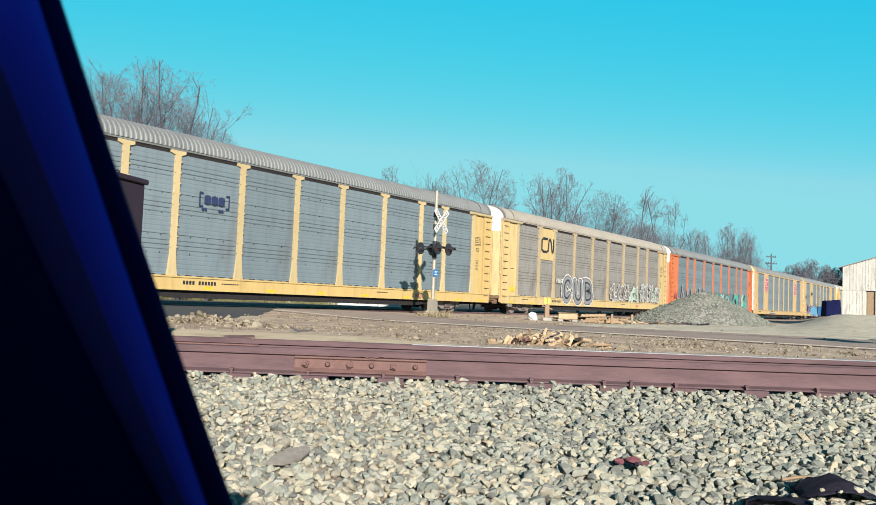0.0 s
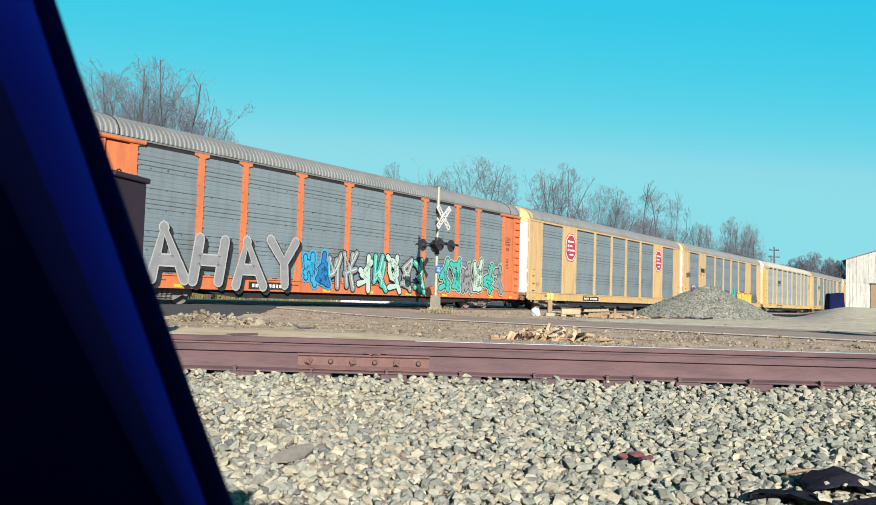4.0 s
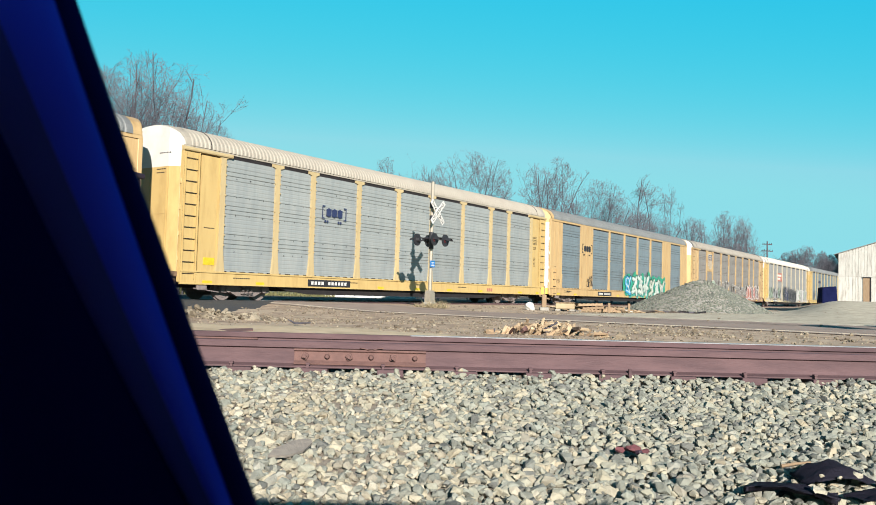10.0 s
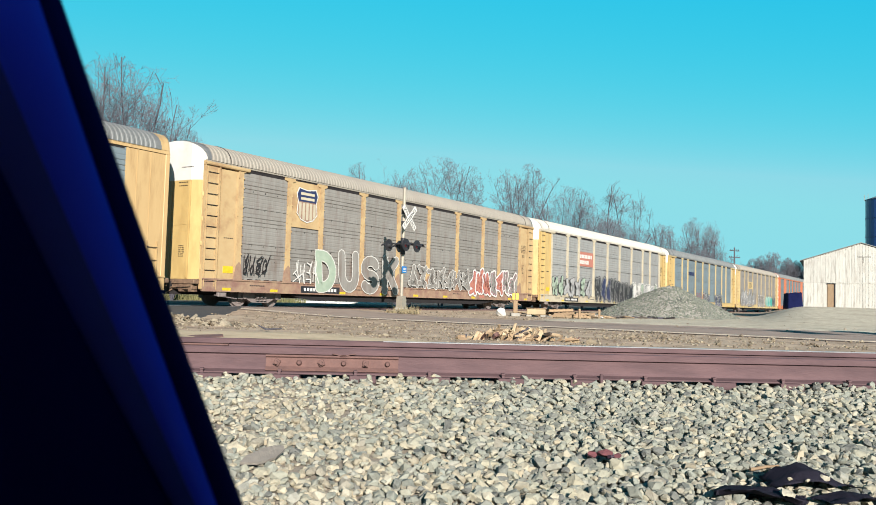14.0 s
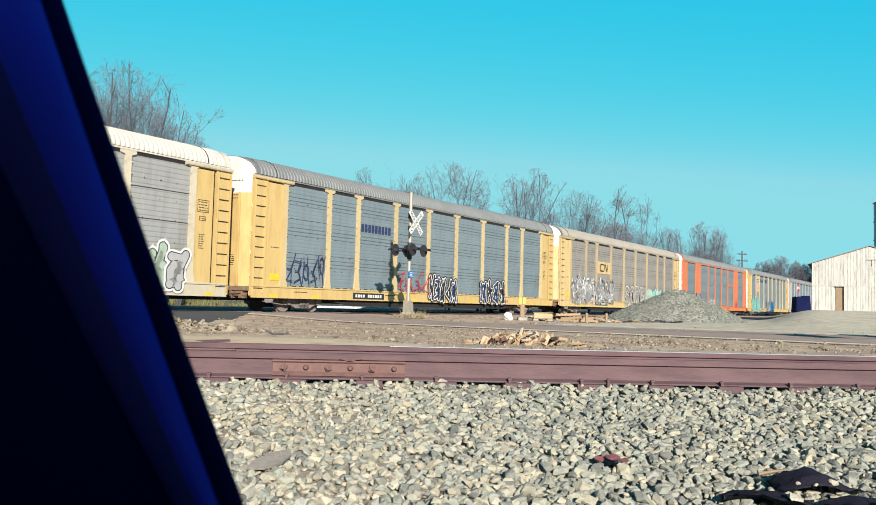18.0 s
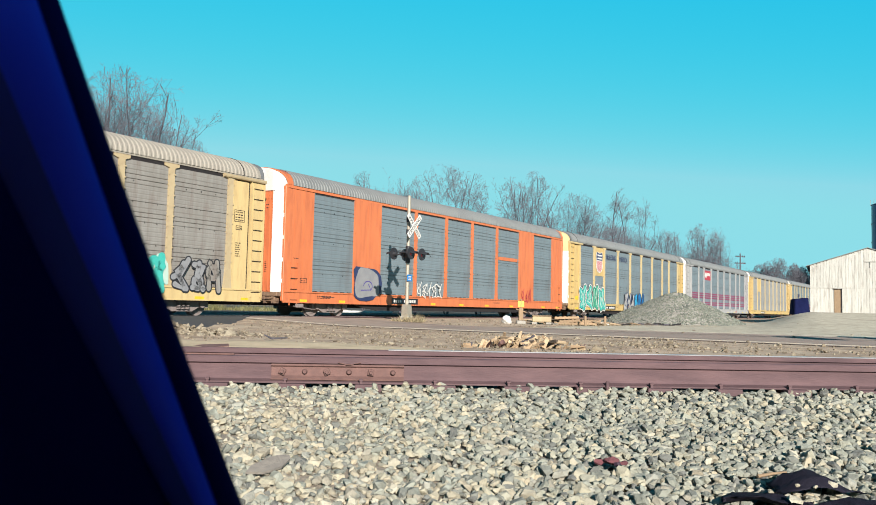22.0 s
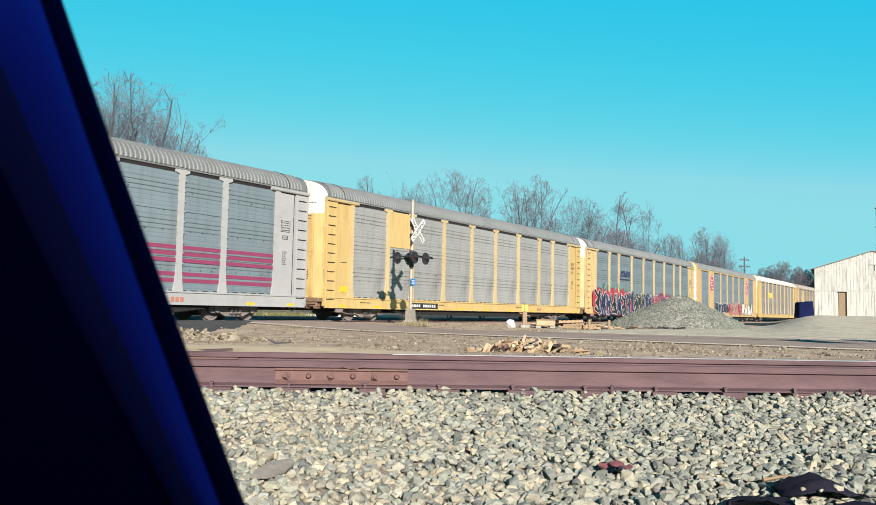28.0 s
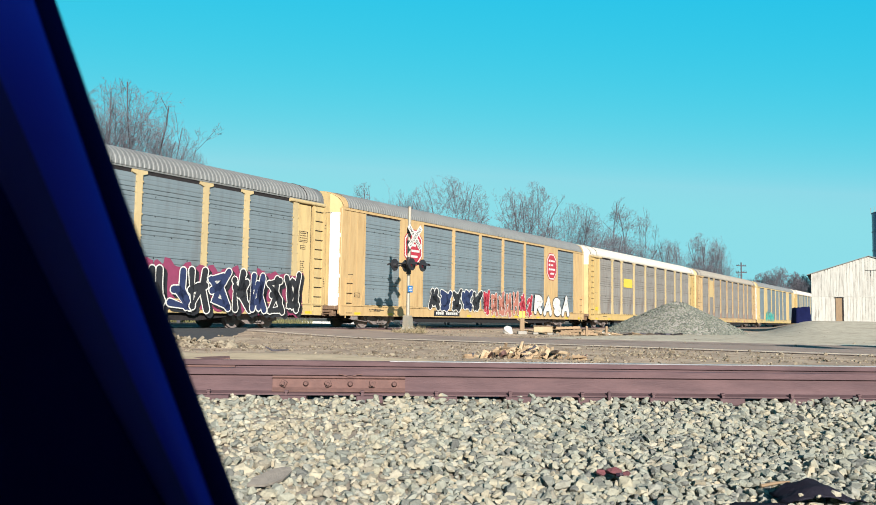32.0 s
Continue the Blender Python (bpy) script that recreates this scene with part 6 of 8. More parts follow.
    graffiti(c, 12.9, 21.5, 0.62, 2.4, [M["mint"], M["palegreen"], M["mint"], M["sky"]], M["black"], 61, "block", 7, label="mint wild-style graffiti outlined in black on green", cloud=M["green"], inner=M["white"], shadow=M["teal"])
    graffiti(c, 6.0, 6.9, 1.2, 2.0, [M["black"]], M["black"], 62, "tag", 2, label="thin black graffiti tag")
    number_bars(c, 8.0 - HALF, 2.4)
    c = car(7, "worn", "brown", "tanroof", "posts", "bright", "white", tall + "dusty brown panels, rusty yellow posts and graffiti", solid={1: 3.3}, sill_m="rustfoot")
    emblem_shield(c, 6.1, 4.25, 1.35, 1.45, True)
    graffiti(c, 6.6, 12.9, 0.62, 2.54, [M["brown"], M["palegreen"], M["brown"]], M["white"], 71, "block", 4, label="large pale graffiti outlined in white reading DUSK", word="DUSK", fat=1.05, edge=0.07)
    graffiti(c, 2.5, 3.9, 1.2, 2.1, [M["dark"]], M["dark"], 75, "tag", 4, label="thin dark graffiti tag")
    graffiti(c, 13.6, 19.6, 1.0, 2.25, [M["brown"]], M["white"], 72, "block", 7, label="hollow graffiti outlined in white", fat=1.0, edge=0.06)
    graffiti(c, 19.6, 25.2, 0.85, 2.3, [M["brown"], M["fadedred"]], M["maroonp"], 73, "block", 7, M["white"], "maroon and white graffiti", edge=0.06)
    graffiti(c, 5.3, 6.9, 1.0, 2.0, [M["white"]], M["white"], 74, "tag", 4, label="thin white graffiti tag")
    number_bars(c, 5.9 - HALF, 2.5)
    c = car(8, "bright", "dustgrey", "whiteroof", "posts", "bright", "white", tall + "grey panels, white roof and graffiti", rib="tiered", post_m="dull", sill_m="dull")
    bm = bmesh.new()
    slab(bm, 7.2 - HALF, 9.85 - HALF, 3.2, 4.25, YS - 0.01)
    s = part("sign_panel", bm, M["fadedred"], c, "faded red sign panel")
    bm = bmesh.new()
    for z, a, b in ((3.92, 7.35, 9.6), (3.5, 7.35, 9.0)):
        for i in range(8):
            w = (b - a) / 8
            slab(bm, a - HALF + i * w, a - HALF + (i + 0.7) * w, z - 0.13, z + 0.13, YS - 0.022, 0.008)
    part("sign_bars", bm, M["white"], s)
    graffiti(c, 2.4, 9.1, 0.9, 2.4, [M["dustgrey"], M["ltgrey"], M["palegreen"]], M["black"], 81, "block", 7, label="hollow grey graffiti outlined in black", fat=1.15, edge=0.07)
    graffiti(c, 10.3, 18.4, 0.66, 2.5, [M["black"], M["navy"], M["black"]], M["white"], 82, "block", 8, M["black"], "black and white wild-style graffiti", fat=1.15, edge=0.06)
    graffiti(c, 17.9, 25.7, 0.75, 2.4, [M["ltgrey"], M["palegreen"], M["white"]], M["black"], 83, "block", 9, M["white"], label="pale graffiti outlined in black and white", fat=1.3, edge=0.08)
    number_bars(c, 4.6 - HALF, 2.4)
    c = car(9, "bright", "grey", "galv", "posts", "bright", "white", tall + "grey panels, yellow posts and scattered graffiti")
    tag_bars(c, 7.3, 9.6, 3.85, 0.36, M["navy"], n=9)
    graffiti(c, 2.4, 4.8, 1.1, 2.4, [M["navy"]], M["navy"], 91, "tag", 5, label="thin dark graffiti drawing")
    graffiti(c, 10.0, 12.9, 0.95, 2.1, [M["red"]], M["red"], 92, "tag", 4, label="thin red graffiti")
    graffiti(c, 12.8, 15.5, 0.6, 2.0, [M["navy"], M["black"]], M["white"], 93, "block", 5, M["black"], "dark blue and white graffiti")
    graffiti(c, 18.0, 20.9, 0.6, 2.0, [M["navy"], M["black"]], M["white"], 94, "block", 4, M["black"], "dark blue and white graffiti")
    number_bars(c, 6.8 - HALF, 2.3)
    c = car(10, "cream", "brown", "tanroof", "posts", "cream", "white", tall + "dusty brown-grey panels, tan-yellow posts and graffiti", post_m="tanpost")
    bm = bmesh.new()
    slab(bm, 7.1 - HALF, 9.85 - HALF, 3.05, 3.95, YS - 0.02)
    part("sign_panel", bm, M["cream"], c, "pale yellow sign panel")
    emblem_loop(c, 7.7, 9.1, 3.5, 0.5, M["black"])
    scrawl(c, 2.4, 10.4, 0.7, 2.6, [M["ltgrey"], M["greypaint"], M["brown"], M["greypaint"], M["white"], M["dustgrey"], M["ltgrey"]], 640, 101, "worn tangle of grey and white graffiti", 0.07)
    graffiti(c, 12.8, 17.6, 0.62, 2.42, [M["brown"]], M["white"], 102, "block", 4, label="white outlined graffiti reading SORE", word="SORE", fat=1.0)
    graffiti(c, 18.4, 23.0, 0.8, 2.2, [M["mint"], M["teal"]], M["teal"], 103, "block", 6, cloud=M["mint"], label="teal and mint graffiti")
    graffiti(c, 23.3, 25.6, 0.8, 2.1, [M["greypaint"], M["brown"]], M["black"], 104, "block", 3, label="grey graffiti outlined in black")
    number_bars(c, 6.8 - HALF, 2.4, 0.8)
    c = car(11, "orange", "grey", "galv", "wide", "white", "orange", tall + "grey panels and orange-red plates", rib="fine")
    graffiti(c, 5.1, 6.9, 0.75, 2.3, [M["greypaint"]], M["navy"], 111, "bubble", 1, label="grey sprayed patch outlined in dark blue", inner=M["purple"])
    graffiti(c, 10.0, 12.3, 0.95, 1.8, [M["white"]], M["white"], 112, "tag", 5, label="thin white graffiti tag")
    graffiti(c, 21.4, 22.8, 0.9, 1.8, [M["red"]], M["red"], 113, "tag", 3, label="thin dark red graffiti tag")
    bm = bmesh.new()
    slab(bm, 18.6 - HALF, 21.0 - HALF, 3.35, 3.55, YS - 0.01)
    part("stripe", bm, M["orange"], c, "orange stripe")
    number_bars(c, 8.0 - HALF, 2.2)
    c = car(12, "bright", "grey", "galv", "posts", "white", "cream", tall + "grey panels, shield emblem and teal graffiti", solid={1: 3.1})
    emblem_shield(c, 6.0, 4.1, 1.35, 1.6)
    text_part("BUILDING", 1.95, 0.40, M["navy"], c, 8.55 - HALF, YS - 0.012, 4.62)
    text_part("AMERICA", 1.95, 0.40, M["navy"], c, 11.1 - HALF, YS - 0.012, 4.62)
    graffiti(c, 2.2, 6.95, 0.5, 2.45, [M["teal"], M["green"], M["teal"]], M["black"], 121, "block", 4, M["white"], "teal bubble graffiti edged in white", inner=M["mint"], fat=1.45)
    graffiti(c, 11.2, 16.0, 0.6, 2.05, [M["sky"], M["blue"], M["ltgrey"]], M["navy"], 122, "block", 6, label="blue graffiti", shadow=M["navy"])
    number_bars(c, 6.9 - HALF, 2.5)
    c = car(13, "ltgrey", "grey", "galv", "posts", "white", "white", tall + "grey panels, light grey frame and maroon stripes")
    for z in (2.55, 2.33, 2.1, 1.62, 1.4):
        for i in range(len(EDGES) - 1):
            bm = bmesh.new()
            slab(bm, EDGES[i] - HALF + 0.12, EDGES[i + 1] - HALF - 0.12, z - 0.07, z + 0.07, YS - 0.002, 0.01)
            part("stripe", bm, M["maroonp"], c, "maroon stripe")
    bm = bmesh.new()
    slab(bm, 7.3 - HALF, 9.7 - HALF, 4.0, 5.0, YS - 0.01)
    s = part("sign_panel", bm, M["red"], c, "red sign panel")
    bm = bmesh.new()
    bm_rod(bm, (7.8 - HALF, YS - 0.02, 4.5), (7.8 - HALF, YS - 0.04, 4.5), 0.3, seg=16)
    for i in range(7):
        slab(bm, 8.25 - HALF + i * 0.19, 8.25 - HALF + i * 0.19 + 0.14, 4.45, 4.75, YS - 0.022, 0.008)
    part("sign_bars", bm, M["white"], s)
    number_bars(c, 6.8 - HALF, 2.3)
    c = car(14, "bright", "dustgrey", "galv", "posts", "bright", "white", tall + "grey panels and bright yellow frame", rib="fine", solid={1: 3.5})
    number_bars(c, 6.9 - HALF, 2.5)
    c = car(15, "cream", "grey", "galv", "posts", "cream", "white", tall + "grey panels, black and red graffiti")
    emblem_slats(c, 7.25, 9.6, 3.2, 4.05, M["navy"])
    graffiti(c, 1.9, 9.5, 0.5, 2.4, [M["black"], M["black"], M["navy"]], M["white"], 151, "block", 7, label="black graffiti edged in white on red and purple", cloud=M["red"], shadow=M["black"], fat=1.05, edge=0.09, lift=0.04)
    graffiti(c, 2.4, 9.3, 0.5, 1.05, [M["purple"]], M["purple"], 154, "block", 9, label="purple sprayed base of the graffiti", fat=1.6)
    graffiti(c, 9.4, 14.7, 0.55, 2.45, [M["black"], M["navy"]], M["white"], 155, "block", 6, label="black graffiti edged in white", shadow=M["black"], fat=1.05, edge=0.09)
    graffiti(c, 14.8, 16.9, 1.2, 2.3, [M["red"], M["maroonp"]], M["white"], 152, "block", 3, label="small red graffiti", edge=0.05)
    graffiti(c, 16.7, 26.2, 0.55, 2.3, [M["black"], M["navy"], M["black"]], M["white"], 153, "block", 10, shadow=M["black"], cloud=M["maroonp"], label="black, white and red graffiti", fat=1.05, edge=0.09)
    scrawl(c, 2.4, 9.6, 2.1, 2.9, [M["green"], M["teal"], M["palegreen"]], 34, 156, "thin green sprayed drips above the graffiti", 0.045)
    c = car(16, "yellow", "grey", "galv", "wide", "white", "yellow", tall + "grey panels, yellow plates, red emblems and graffiti", rib="fine")
    emblem_octagon(c, 6.13, 3.98, 1.55, 1.78)
    emblem_octagon(c, 22.2, 4.0, 1.55, 1.78)
    graffiti(c, 7.5, 12.9, 0.85, 2.2, [M["black"], M["navy"]], M["white"], 161, "block", 5, label="dark block graffiti edged in white", fat=1.1)
    graffiti(c, 13.0, 19.3, 0.65, 2.25, [M["red"], M["fadedred"]], M["white"], 162, "block", 7, label="red wild-style graffiti edged in white", fat=1.1, edge=0.06)
    graffiti(c, 19.5, 25.1, 0.75, 2.25, [M["white"]], M["black"], 163, "block", 4, label="white graffiti outlined in black, reading RASA", word="RASA", fat=1.2)
    number_bars(c, 8.1 - HALF, 2.5)
    c = car(17, "bright", "brown", "whiteroof", "posts", "bright", "white", tall + "brown panels and a white roof")
    bm = bmesh.new()
    slab(bm, 7.6 - HALF, 9.6 - HALF, 3.2, 3.9, YS - 0.01)
    part("sign_panel", bm, M["lemon"], c, "small yellow sign panel")
    c = car(18, "worn", "brown", "tanroof", "posts", "bright", "cream", tall + "rusty brown panels and rusty frame", rib="fine")
    bm = bmesh.new()
    slab(bm, 5.2 - HALF, 6.9 - HALF, 3.2, 5.0, YS - 0.01)
    part("sign_panel", bm, M["cream"], c, "pale sign panel")
    c = car(19, "cream", "grey", "galv", "wide", "white", "cream", tall + "grey panels and faded yellow plates", rib="fine")
    graffiti(c, 5.5, 11.0, 0.8, 2.2, [M["teal"]], M["palegreen"], 191, "block", 5, label="pale teal graffiti")
    car(20, "bright", "grey", "whiteroof", "posts", "bright", "white", tall + "grey panels, yellow posts and a white roof")
    car(21, "cream", "brown", "tanroof", "posts", "cream", "white", tall + "brown panels and pale yellow posts")
    car(22, "yellow", "grey", "galv", "wide", "white", "yellow", tall + "grey panels and yellow plates", rib="fine")
    return cars


def train_track():
    a = CENTRE - ALONG * 90
    b = CENTRE + ALONG * 640
    for s in (-1, 1):
        p, q = a + FACE * s * 0.753, b + FACE * s * 0.753
        p.z = q.z = RAIL_Z - 0.18
        rail("rail", p, q, "steel rail under the passing train", 0.0)
    # bed of gravel; the train's shade is put into its colour
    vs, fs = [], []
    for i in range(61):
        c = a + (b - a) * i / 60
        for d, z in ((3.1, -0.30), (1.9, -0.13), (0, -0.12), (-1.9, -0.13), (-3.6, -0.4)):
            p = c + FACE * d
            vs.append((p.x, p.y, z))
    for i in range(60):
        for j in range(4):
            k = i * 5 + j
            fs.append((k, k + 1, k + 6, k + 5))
    tagged(new("track_bed", mesh_np("track_bed", vs, fs, M["bed"])), "gravel bed under the passing train, darkened in colour for its shade", "track bed", kind="structure")


# ---------------------------------------------------------------- crossing signal
def crossing_signal():
    base = Vector((-0.14, 34.0, 0.0))
    ang = math.degrees(math.atan2(ROAD_DIR.y, ROAD_DIR.x)) + 90
    t = thing("crossing_signal", pose(base.x, base.y, 0.0, 0, 0, ang), "railway crossing signal with crossbuck and unlit lamps on a mast", "crossing signal")
    # own space: -y faces the traffic on the road
    bm = bmesh.new()
    bm_box(bm, -0.19, 0.19, -0.19, 0.19, -0.2, 0.14, 0.02)
    part("foundation", bm, M["concrete"], t)
    bm = bmesh.new()
    bm_prism(bm, [(-0.17, 0.12), (0.17, 0.12), (0.15, 0.5), (0.09, 0.62), (-0.09, 0.62), (-0.15, 0.5)], 1, -0.15, 0.15)
    part("junction_base", bm, M["alu"], t)
    bm = bmesh.new()
    bm_rod(bm, (0, 0, 0.5), (0, 0, 5.15), 0.075, 0.07, 14)
    bm_rod(bm, (0, 0, 5.15), (0, 0, 5.19), 0.08, 0.03, 14)
    mast = part("mast", bm, M["alu"], t, "tall pale metal mast")
    for z0, z1 in ((2.35, 3.05), (3.55, 3.75), (4.05, 4.3)):
        bm = bmesh.new()
        bm_rod(bm, (0, 0, z0), (0, 0, z1), 0.10, seg=12)
        part("mast_clamp", bm, M["black"], mast, "dark clamp on the mast")
    for k, a in enumerate((45, -45)):
        bm = bmesh.new()
        bm_box(bm, -0.115, 0.115, -0.02 - 0.022 * (1 - k), -0.001 - 0.022 * (1 - k), -0.63, 0.63)
        blade = part("crossbuck_blade", bm, M["white"], t, "white crossbuck blade with black letters", at=pose(0, -0.27, 3.88, 0, a, 0))
        if k == 0:
            words = (("CROSSING", 0.0, 1.05),)
        else:
            words = (("RAIL", -0.36, 0.42), ("ROAD", 0.36, 0.42))
        for w, off, width in words:
            cu = bpy.data.curves.new("lettering", "FONT")
            cu.body, cu.size, cu.align_x, cu.align_y, cu.extrude = w, 0.2, "CENTER", "CENTER", 0.002
            tmp = new("tmp", cu)
            bpy.context.view_layer.update()
            me = bpy.data.meshes.new_from_object(tmp.evaluated_get(bpy.context.evaluated_depsgraph_get()))
            bpy.data.objects.remove(tmp)
            me.name = "lettering"
            xs = [v.co.x for v in me.vertices]
            sc = width / (max(xs) - min(xs))
            turn = Matrix.Rotation(radians(90), 4, "X")
            rot = Matrix.Rotation(radians(-90), 4, "Y")
            me.transform(Matrix.Translation((0, -0.024 - 0.022 * (1 - k), -off if k else off)) @ rot @ turn @ Matrix.Diagonal((sc, 1.0, 1.0, 1.0)))
            me.materials.clear()
            me.materials.append(M["black"])
            part("lettering", me, None, blade)
    # cross arm with two lamps each way
    bm = bmesh.new()
    for y in (-0.36, 0.36):
        bm_rod(bm, (-0.5, y, 2.80), (0.5, y, 2.80), 0.03, seg=8)
    bm_rod(bm, (0, -0.36, 2.80), (0, 0.36, 2.80), 0.04, seg=8)
    part("cross_arm", bm, M["black"], t, "black bracket that carries the lamps")
    for sy in (-1, 1):
        for sx in (-1, 1):
            x = sx * 0.40
            bm = bmesh.new()
            y0 = sy * 0.42
            bm_rod(bm, (x, y0, 2.72), (x, y0 + sy * 0.03, 2.72), 0.255, seg=24)
            bm_rod(bm, (x, y0, 2.72), (x, y0 - sy * 0.12, 2.72), 0.12, 0.08, 14)
            lamp = part("lamp_disc", bm, M["black"], t, "black round lamp background")
            bm = bmesh.new()
            bm_rod(bm, (x, y0 + sy * 0.03, 2.72), (x, y0 + sy * 0.05, 2.72), 0.105, 0.09, 18)
            part("lens", bm, M["lamp"], lamp, "unlit dark red lens")
            bm = bmesh.new()
            n = 14
            vs = []
            for i in range(n + 1):
                a = math.pi * (0.05 + 0.9 * i / n)
                for r in (0.115, 0.125):
                    for yy, k in ((0.03, 1.0), (0.33, 0.95)):
                        vs.append(bm.verts.new((x + r * k * math.cos(a), y0 + sy * yy, 2.72 + r * k * math.sin(a) - (0.05 if yy > 0.1 else 0))))
            for i in range(n):
                q = 4 * i
                for a, b in ((0, 1), (3, 2), (2, 0), (1, 3)):
                    bm.faces.new((vs[q + a], vs[q + b], vs[q + 4 + b], vs[q + 4 + a]))
            part("visor", bm, M["black"], lamp, "black lamp visor")
    bm = bmesh.new()
    bm_box(bm, -0.16, 0.16, -0.11, -0.09, 1.58, 1.86, 0.004)
    sign = part("blue_notice", bm, M["bluesign"], t, "small blue notice plate with white bars")
    bm = bmesh.new()
    for z, w in ((1.78, 0.2), (1.72, 0.16), (1.65, 0.22)):
        bm_box(bm, -w / 2, w / 2, -0.114, -0.111, z - 0.015, z + 0.015)
    part("notice_bars", bm, M["white"], sign)
    return t


# ---------------------------------------------------------------- trees
def tree_mesh(seed, lean, stems, bare=0.25, reach=0.42, fine=1.0, wide=0.36, mid=0.6):
    """A bare tree, one metre tall: ascending stems and limbs in one mesh, the fine twigs in another, within a rounded uneven outline."""
    rnd = random.Random(seed)
    wood, twig = [], []
    counts = (11, 7, 6, 3)

    def outside(p):
        e = (p.x * p.x + p.y * p.y) / wide ** 2 + ((p.z - mid) / (1 - mid)) ** 2
        return p.z > 0.3 and e > 0.92 + 0.55 * noise.noise(p * 5 + Vector((seed, 0, 0)))

    def grow(p, d, length, r, lev, turn):
        n = (13, 7, 4, 2, 1)[lev]
        q = p.copy()
        kids = sorted(rnd.uniform(bare if lev == 0 else 0.15, 0.98) for _ in range(counts[lev])) if lev < 4 else []
        wig, lift = (0.06, 0.10, 0.15, 0.2, 0.2)[lev], (0.005, 0.05, 0.04, 0.02, 0.0)[lev]
        for i in range(n):
            d = (d + Vector((rnd.gauss(0, wig), rnd.gauss(0, wig), lift + rnd.gauss(0, wig * 0.5)))).normalized()
            e = q + d * length / n
            if outside(e):
                # a limb that reaches the outline ends in a spray of twigs
                for _ in range(4 if lev < 2 else 0):
                    nd = (d + Vector((rnd.gauss(0, 0.5), rnd.gauss(0, 0.5), rnd.gauss(0.1, 0.3)))).normalized()
                    grow(q, nd, 0.10 * rnd.uniform(0.6, 1.3), r * 0.5, 3, turn)
                return
            r2 = r * (1 - 0.9 / n)
            (wood if lev <= 1 else twig).append((q.copy(), e.copy(), r, r2))
            while kids and kids[0] <= (i + 1) / n:
                f = kids.pop(0)
                turn += 2.4 + rnd.uniform(-0.5, 0.5)
                u = d.orthogonal().normalized()
                side = u * math.cos(turn) + d.cross(u) * math.sin(turn)
                ang = rnd.uniform(0.45, 0.8) if lev < 2 else rnd.uniform(0.5, 1.0)
                nd = (d * math.cos(ang) + side * math.sin(ang)).normalized()
                k = (reach, 0.55, 0.5, 0.55)[lev] * (1 - 0.5 * f) * rnd.uniform(0.7, 1.25)
                grow(q.lerp(e, rnd.random()), nd, length * k, r2 * (0.5 if lev < 1 else 0.42), lev + 1, turn)
            q, r = e, r2
    for k in range(stems):
        az = 2 * math.pi * k / stems + rnd.uniform(-0.5, 0.5)
        le = lean * rnd.uniform(0.5, 1.2) * (1 if stems > 1 else 0.15)
        d = Vector((math.cos(az) * le, math.sin(az) * le, 1)).normalized()
        grow(Vector((0.012 * k, 0.008 * k, -0.02)), d, rnd.uniform(0.95, 1.2), 0.0062 if stems < 4 else 0.005, 0, rnd.uniform(0, 6))
    top = max(b.z for _, b, _, _ in twig + wood)

    def mesh(name, segs, material, sides, rmin):
        V, Fc = [], []
        for a, b, r0, r1 in segs:
            a, b = a / top, b / top
            d = b - a
            if d.length < 1e-5:
                continue
            d = d.normalized()
            u = d.orthogonal().normalized()
            v = d.cross(u)
            k = len(V)
            for c, r in ((a, max(r0, rmin)), (b, max(r1, rmin * 0.8))):
                for j in range(sides):
                    an = 2 * math.pi * j / sides
                    V.append((c + (u * math.cos(an) + v * math.sin(an)) * r)[:])
            for j in range(sides):
                Fc.append((k + j, k + (j + 1) % sides, k + sides + (j + 1) % sides, k + sides + j))
        return mesh_np(name, V, Fc, material, True)
    return mesh("trunk", wood, M["bark"], 5, 0.0009), mesh("crown", twig, M["twig"], 3, 0.00055 * fine)


